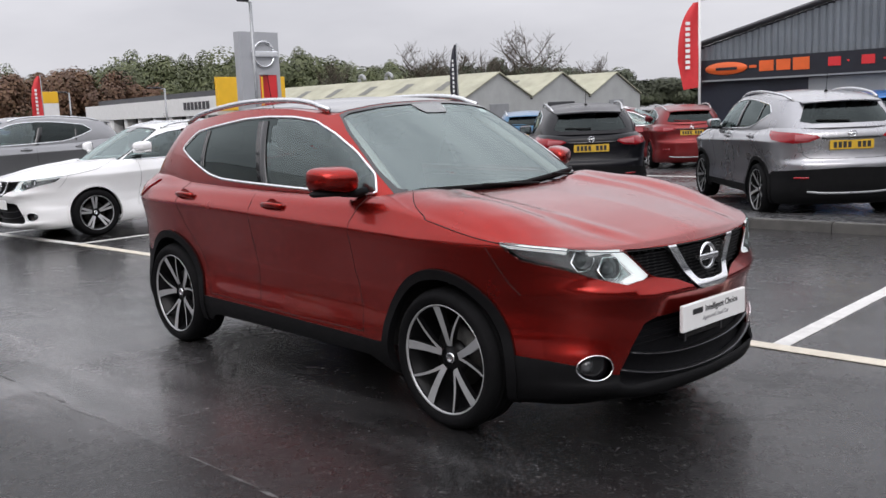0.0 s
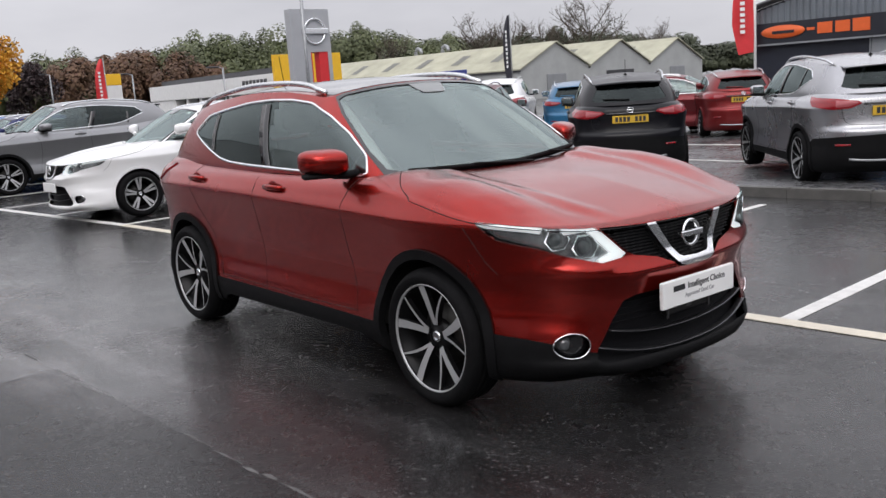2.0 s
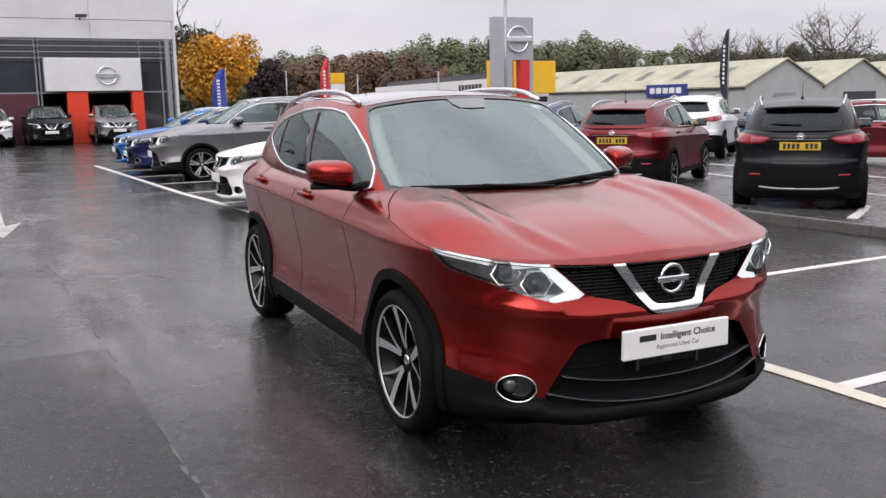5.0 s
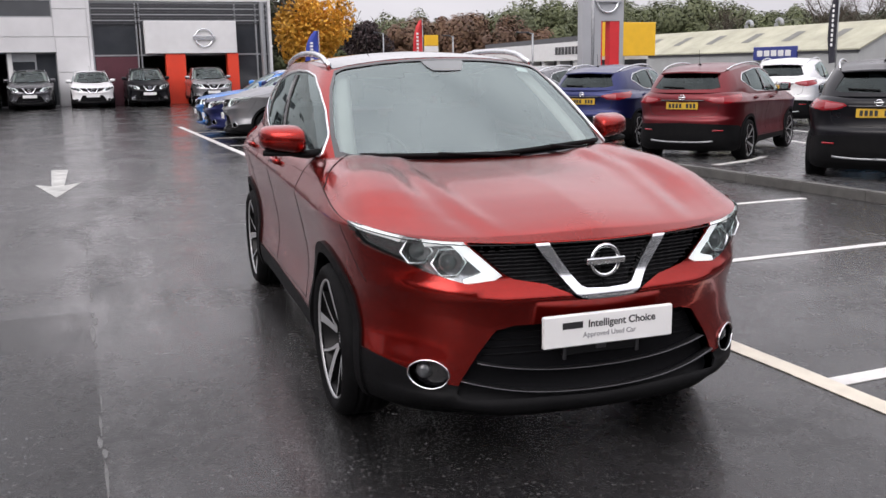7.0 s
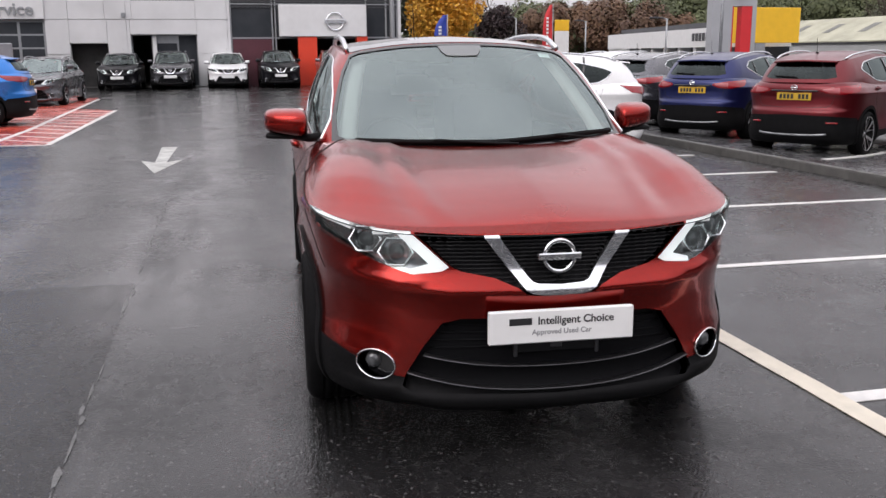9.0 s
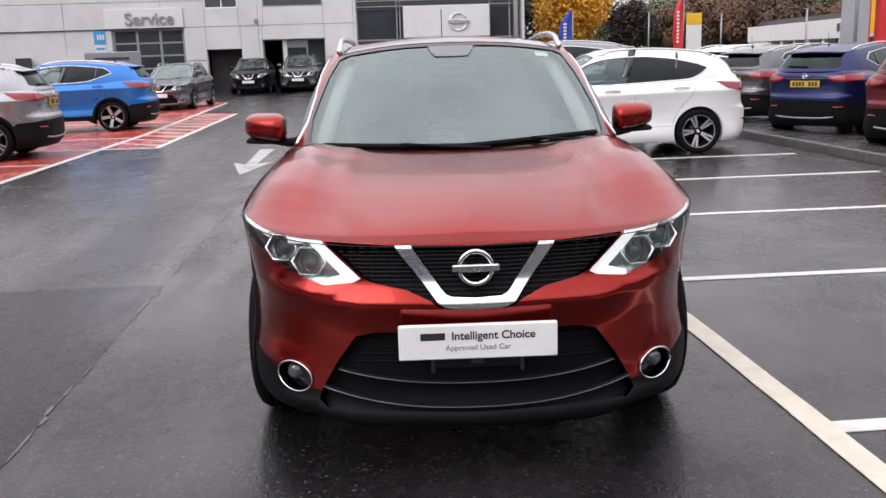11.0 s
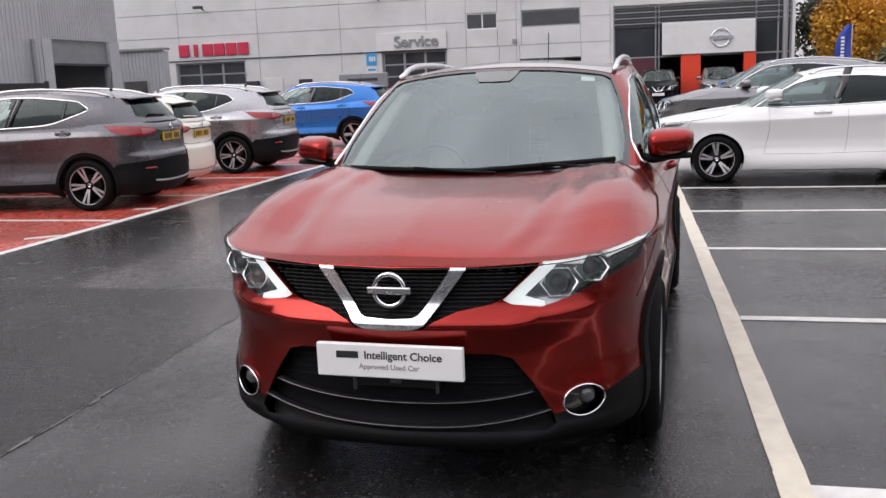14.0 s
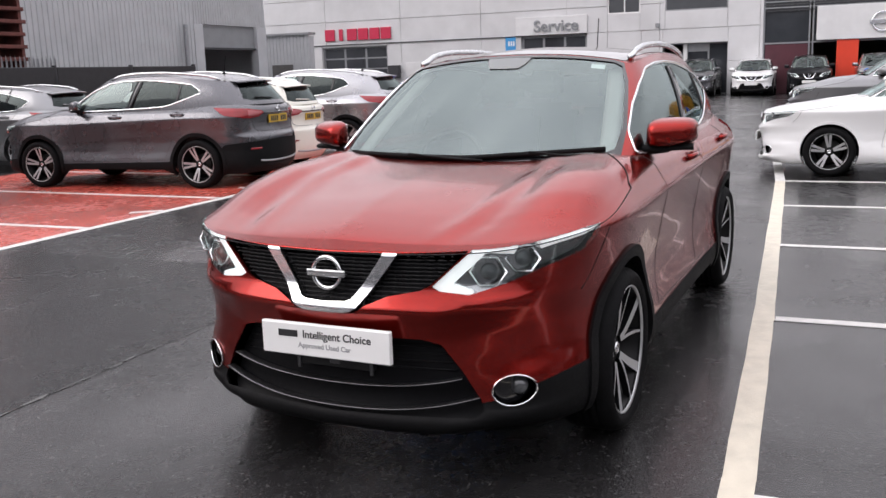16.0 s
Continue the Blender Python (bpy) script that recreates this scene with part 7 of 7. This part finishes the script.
hatch(M_LIGHTBLUE, axle_pose(-15.6, 19.7, 128, Z1(-17)), "light blue hatchback on the far row")
suv(M_WHITE, axle_pose(-17.75, 18.9, 128, Z1(-20)), "white sport utility car on the far row")
crossover(M_WHITE, axle_pose(-21.5, 12.2, 127, Z1(-23)), "white compact crossover on the upper row")
hatch(M_MIDGREY, at_axles((-12.3, -7.7), (-12.1, -10.4)), "mid grey hatchback parked behind the red bays")


# ---- signs, flags, lamps ----
totem = tagged(new("totem_sign"), "tall silver dealership totem with a chrome ring emblem and slot", "sign")
TX, TY = -27.0, 19.08
bm = wall_with_holes(-0.81, 0.81, 0, 4.42, [(-0.08, 0.66, 0.0, 2.95)], 0.17, -0.17)
part("body", bm, M_TOTEM, totem, m=pose(TX, TY, 0))
part("red_panel", box_mesh(-0.15, 0.15, 0.28, 0.655, 0, 2.945), M_SIGNRED, totem, m=pose(TX, TY, 0))
part("red_edge", box_mesh(-0.15, 0.15, -0.078, -0.02, 0, 2.945), M_SIGNRED, totem, m=pose(TX, TY, 0))
v, f = lathe(((0.40, 0.0), (0.48, 0.03), (0.45, 0.09), (0.38, 0.05), (0.40, 0.0)), 40, "x")
em = part("emblem", mesh_from(v, f), M_CHROME, totem, "chrome ring emblem", pose(TX + 0.175, TY + 0.14, 3.66))
part("emblem_bar", box_mesh(0.0, 0.11, -0.55, 0.55, -0.10, 0.10, 0.02), M_CHROME, em)
ysign = tagged(new("yellow_sign"), "large flat yellow dealership sign board on a post", "sign")
part("board", box_mesh(-0.15, 0.15, -2.5, 2.5, 1.95, 3.97, 0.02), M_YELLOW, ysign, m=pose(-48.0, 33.3, 0))
part("post", box_mesh(-0.12, 0.12, -0.3, 0.3, 0, 1.949), M_FRAME, ysign, m=pose(-48.0, 33.3, 0))


def feather_flag(x, y, h, w, mat, label, heading, lamp=False, base=0.0, flag_from=0.25, name="feather_flag"):
    fl = tagged(new(name), label, "flag")
    fl.matrix_basis = pose(x, y, base, 0, 0, heading)
    part("pole", mesh_from(*tube([(0, 0, 0), (0, 0, h * 0.6), (0, 0, h)], 0.04 if lamp else 0.025, 8)), M_WHITEPAINT if lamp else M_STEEL, fl)
    n = 18
    v, f = [], []
    z0, z1 = h * flag_from, h * 0.985
    for i in range(n + 1):
        t = i / n
        z = z0 + (z1 - z0) * t
        ww = w * (1 - 0.75 * t ** 5) * (0.72 + 0.28 * min(1, t * 3))
        for k in range(7):
            q = k / 6
            wave = 0.05 * math.sin(q * 5 + t * 6)
            v += [(wave, -0.03 - ww * q, z - 0.10 * w * q * (1 - t)), (wave - 0.006, -0.03 - ww * q, z - 0.10 * w * q * (1 - t))]
    for i in range(n):
        for k in range(6):
            a, b = (i * 7 + k) * 2, ((i + 1) * 7 + k) * 2
            f.append((a, a + 2, b + 2, b))
            f.append((a + 1, b + 1, b + 3, a + 3))
    cloth = part("cloth", mesh_from(v, f), mat, fl)
    for i in range(9):
        z = z0 + (z1 - z0) * (0.22 + 0.065 * i)
        part("bar", box_mesh(0.045, 0.056, -0.03 - w * 0.62, -0.03 - w * 0.40, z, z + (z1 - z0) * 0.040), M_PLATE_W, cloth)
    if lamp:
        part("lamp_arm", mesh_from(*tube([(0, 0, h), (0.0, 0.35, h + 0.03)], 0.03, 6)), M_STEEL, fl)
        part("lamp_head", box_mesh(-0.10, 0.10, 0.15, 0.55, h + 0.0, h + 0.07, 0.02), M_DARKMETAL, fl)
    return fl


feather_flag(-13.3, 25.1, 4.35, 0.60, M_FLAGRED, "tall red feather flag with pale marks on a lamp post", -62, True, flag_from=0.42, name="lamp_post_flag")
feather_flag(-46.7, 14.1, 3.5, 0.75, M_FLAGBLUE, "blue feather flag with pale marks near the showroom", 0)
feather_flag(-49.6, 21.0, 4.2, 0.6, M_FLAGRED, "slim red feather flag at the far boundary", 0)
feather_flag(-30.1, 32.8, 4.6, 0.35, M_FLAGDARK, "narrow dark flag on a white pole", -50, flag_from=0.3)


def lamp_post(x, y, h, label, reach=0.8, turn=0.0):
    lp = tagged(new("lamp_post"), label, "lamp post", "lamp posts")
    lp.matrix_basis = pose(x, y, 0, 0, 0, turn)
    part("pole", mesh_from(*tube([(0, 0, 0), (0, 0, h * 0.5), (0, 0, h)], 0.055, 8)), M_STEEL, lp)
    part("arm", mesh_from(*tube([(0, 0, h - 0.02), (0, -reach * 0.4, h + 0.02)], 0.03, 6)), M_STEEL, lp)
    part("lamp_head", box_mesh(-0.14, 0.14, -reach, -reach * 0.25, h, h + 0.09, 0.03), M_DARKMETAL, lp)
    return lp


lamp_post(-25.3, 17.75, 5.2, "slim grey lamp post in front of the silver totem", 0.45)
lamp_post(-60, 27.2, 3.6, "slim grey lamp post by the white showroom", 0.8)
lamp_post(-47.0, 26.8, 3.3, "slim grey lamp post before the white showroom", 1.0)
lamp_post(-70, 25.3, 4.2, "slim grey lamp post at the boundary", 0.8)
stand = tagged(new("information_stand"), "grey framed information board standing by the red bays", "sign stand")
for yy in (-3.85, -2.62):
    part("post", box_mesh(-24.05, -23.97, yy - 0.035, yy + 0.035, 0, 1.75), M_DARKMETAL, stand)
part("board", box_mesh(-24.06, -23.96, -3.95, -2.52, 1.42, 1.82, 0.02), M_SHUTTER, stand)
part("bar", box_mesh(-23.957, -23.953, -3.7, -2.8, 1.60, 1.68), M_DARKMETAL, stand)
ys2 = tagged(new("small_sign"), "small white and yellow sign post at the boundary", "sign")
part("board", box_mesh(-52.05, -51.95, 22.0, 22.9, 0.9, 2.75, 0.02), M_WHITEPAINT, ys2)
part("top", box_mesh(-52.06, -51.94, 22.0, 22.9, 2.752, 3.4, 0.02), M_YELLOW, ys2)
part("post", box_mesh(-52.03, -51.97, 22.4, 22.5, 0, 0.9), M_FRAME, ys2)


# ---- trees ----
def leaves(rnd, centre, radii, count, size):
    """Many small leaf clumps scattered through lobes of a crown."""
    v, f = [], []
    lobes = [(Vector(centre) + Vector((rnd.uniform(-0.6, 0.6) * radii[0], rnd.uniform(-0.6, 0.6) * radii[1], rnd.uniform(-0.5, 0.6) * radii[2])), rnd.uniform(0.35, 0.6)) for _ in range(11)]
    for _ in range(count):
        c, s = rnd.choice(lobes)
        d = Vector((rnd.gauss(0, 1), rnd.gauss(0, 1), rnd.gauss(0, 1))).normalized() * (rnd.random() ** 0.35)
        p = c + Vector((d.x * radii[0], d.y * radii[1], d.z * radii[2])) * s
        a = Vector((rnd.gauss(0, 1), rnd.gauss(0, 1), rnd.gauss(0, 1))).normalized() * size * rnd.uniform(0.6, 1.3)
        b = a.cross(Vector((rnd.gauss(0, 1), rnd.gauss(0, 1), rnd.gauss(0, 1)))).normalized() * size * rnd.uniform(0.5, 1.0)
        o = len(v)
        v += [p - a, p + b, p + a, p - b]
        f.append((o, o + 1, o + 2, o + 3))
    return v, f


def leaf_cloud(rng, centre, radii, count, size):
    """The same for far crowns: leaf clumps gathered in lobes, made all at once."""
    k = 9
    lobes = np.array(centre) + rng.uniform((-0.6, -0.6, -0.6), (0.6, 0.6, 0.55), (k, 3)) * np.array(radii)
    scale = rng.uniform(0.35, 0.6, k)
    pick = rng.integers(0, k, count)
    d = rng.normal(size=(count, 3))
    d /= np.linalg.norm(d, axis=1)[:, None]
    p = lobes[pick] + d * (rng.random(count) ** 0.16)[:, None] * np.array(radii) * scale[pick][:, None]
    n = d + (p - np.array(centre)) / np.array(radii) * 0.5 + np.array((0, 0, 0.3)) + rng.normal(size=(count, 3)) * 0.28
    n /= np.linalg.norm(n, axis=1)[:, None]
    a = np.cross(n, rng.normal(size=(count, 3)))
    a *= (size * rng.uniform(0.6, 1.3, count) / np.linalg.norm(a, axis=1))[:, None]
    b = np.cross(a, n)
    b *= (size * rng.uniform(0.5, 1.0, count) / np.linalg.norm(b, axis=1))[:, None]
    return np.stack((p - a, p + b, p + a, p - b), 1).reshape(-1, 3), np.repeat(n, 4, axis=0)


def branches(rnd, height, spread, n=9, twigs=4, r=0.16):
    """A tapered trunk with limbs and twigs."""
    out = []
    pts = [Vector((0, 0, 0))]
    for k in range(5):
        pts.append(pts[-1] + Vector((rnd.uniform(-0.06, 0.06) * height, rnd.uniform(-0.06, 0.06) * height, height * 0.15)))
    rows = []
    for i in range(len(pts) - 1):
        out.append(tube([pts[i], pts[i + 1]], r * (1 - 0.13 * i), 7))
    for _ in range(n):
        p = pts[rnd.choice((2, 3, 4, 5))]
        a = rnd.uniform(0, 6.28)
        tip = p + Vector((math.cos(a) * spread * rnd.uniform(0.4, 1), math.sin(a) * spread * rnd.uniform(0.4, 1), height * rnd.uniform(0.15, 0.45)))
        mid = p.lerp(tip, 0.5) + Vector((0, 0, -0.04 * height))
        out.append(tube([p, mid, tip], r * 0.38, 5))
        for _ in range(twigs):
            q = mid.lerp(tip, rnd.uniform(0.1, 1))
            e = q + Vector((rnd.uniform(-1, 1) * spread * 0.35, rnd.uniform(-1, 1) * spread * 0.35, rnd.uniform(0.0, 0.22) * height))
            out.append(tube([q, e], r * 0.14, 4))
            for _ in range(2):
                q2 = q.lerp(e, rnd.uniform(0.4, 1))
                out.append(tube([q2, q2 + Vector((rnd.uniform(-1, 1) * spread * 0.16, rnd.uniform(-1, 1) * spread * 0.16, rnd.uniform(0, 0.11) * height))], r * 0.08, 3))
    return merge(*out)


def tree(x, y, h, spread, mat, label, seed, count=2600, size=0.22, bare=False, base=0.0):
    rnd = random.Random(seed)
    t = tagged(new("tree"), label, "tree", "trees")
    t.matrix_basis = pose(x, y, base)
    part("trunk", mesh_from(*branches(rnd, h, spread, 22 if bare else 8, 12 if bare else 3, 0.03 * h * (0.62 if bare else 0.9))), M_BARK, t)
    if count:
        part("crown", mesh_from(*leaves(rnd, (0, 0, h * 0.62), (spread, spread, h * 0.42), count, size), smooth=False), mat, t)
    return t


tree(-56.0, 16.2, 5.9, 2.4, L_ORANGE, "round tree with golden orange autumn leaves", 1, 9000, 0.115)
tree(-59.5, 16.0, 5.6, 2.2, L_ORANGE, "round tree with golden orange autumn leaves", 11, 7500, 0.115)
tree(-66.0, 16.5, 7.2, 3.2, L_DARK, "dark green tree behind the orange trees", 2, 6000, 0.16)
tree(-72.0, 24.5, 5.2, 2.2, L_PURPLE, "small dark purple-leaved tree by the boundary", 3, 6000, 0.12)
FAR = 118.0
for yaw, elev, spread, cnt, seed in ((38.1, 4.4, 4.6, 700, 21), (44.6, 3.8, 3.6, 900, 22), (43.0, 3.5, 3.0, 700, 23), (40.9, 3.3, 2.6, 1500, 24), (34.2, 2.7, 2.8, 1200, 26), (49.6, 2.9, 3.0, 1500, 28)):
    tree(-FAR * math.sin(radians(yaw)), FAR * math.cos(radians(yaw)), (1.5 + FAR * math.tan(radians(elev))) * 0.82, spread, L_DARK, "tall nearly bare autumn tree behind the sheds", seed, cnt, 0.13, True)


def skyline(pts, dist, mat, label, seed, step=1.5, size=0.21, deep=3):
    """A band of far woodland: many crowns whose tops follow bearings and elevations."""
    rnd, rng = random.Random(seed), np.random.default_rng(seed)
    c = curve(*pts)
    vf = []
    a = pts[0][0]
    while a < pts[-1][0]:
        for k in range(deep):
            d = dist * (1 + 0.10 * k) + rnd.uniform(-4, 4)
            aa = a + rnd.uniform(-0.5, 0.5) * step
            h = (1.5 + d * math.tan(radians(float(c(aa)) + 0.18)) * rnd.uniform(0.86, 1.03)) * 1.12
            h = max(h, 2.0)
            w = rnd.uniform(0.65, 1.1) * dist * 0.026
            vf.append(leaf_cloud(rng, (-d * math.sin(radians(aa)), d * math.cos(radians(aa)), h * 0.52), (w * 1.25, w * 1.25, h * 0.40), 4000, size))
        a += step
    vs, ns = np.concatenate([q[0] for q in vf]), np.concatenate([q[1] for q in vf])
    me = mesh_from(vs.tolist(), np.arange(len(vs)).reshape(-1, 4).tolist(), "woodland", ns.tolist())
    return tagged(part("far_woodland", me, mat), label, "woodland", kind="stuff")


skyline([(46.5, 3.0), (48.5, 2.75), (51.2, 3.55), (54, 3.75), (56.6, 4.0), (59, 4.1), (61.4, 4.15), (63.5, 3.4), (66.3, 2.7)], 125, L_GREEN, "wooded green hillside behind the car park", 5)
skyline([(60.5, 2.5), (63.5, 2.9), (66.3, 3.0), (69, 3.0), (71.0, 2.6)], 118, L_RUST, "russet autumn woodland behind the car park", 6)
skyline([(67.5, 2.9), (69.1, 3.1), (71.5, 2.9), (73, 2.2), (75, 1.5), (77, 1.0)], 128, L_GREEN, "green autumn woodland at the boundary", 7)
skyline([(28, 1.2), (31, 1.25), (34, 2.0), (37, 2.3), (41, 2.6), (45, 2.6), (48, 2.5), (53, 2.9)], 132, L_DARK, "dark green woodland behind the sheds", 8)
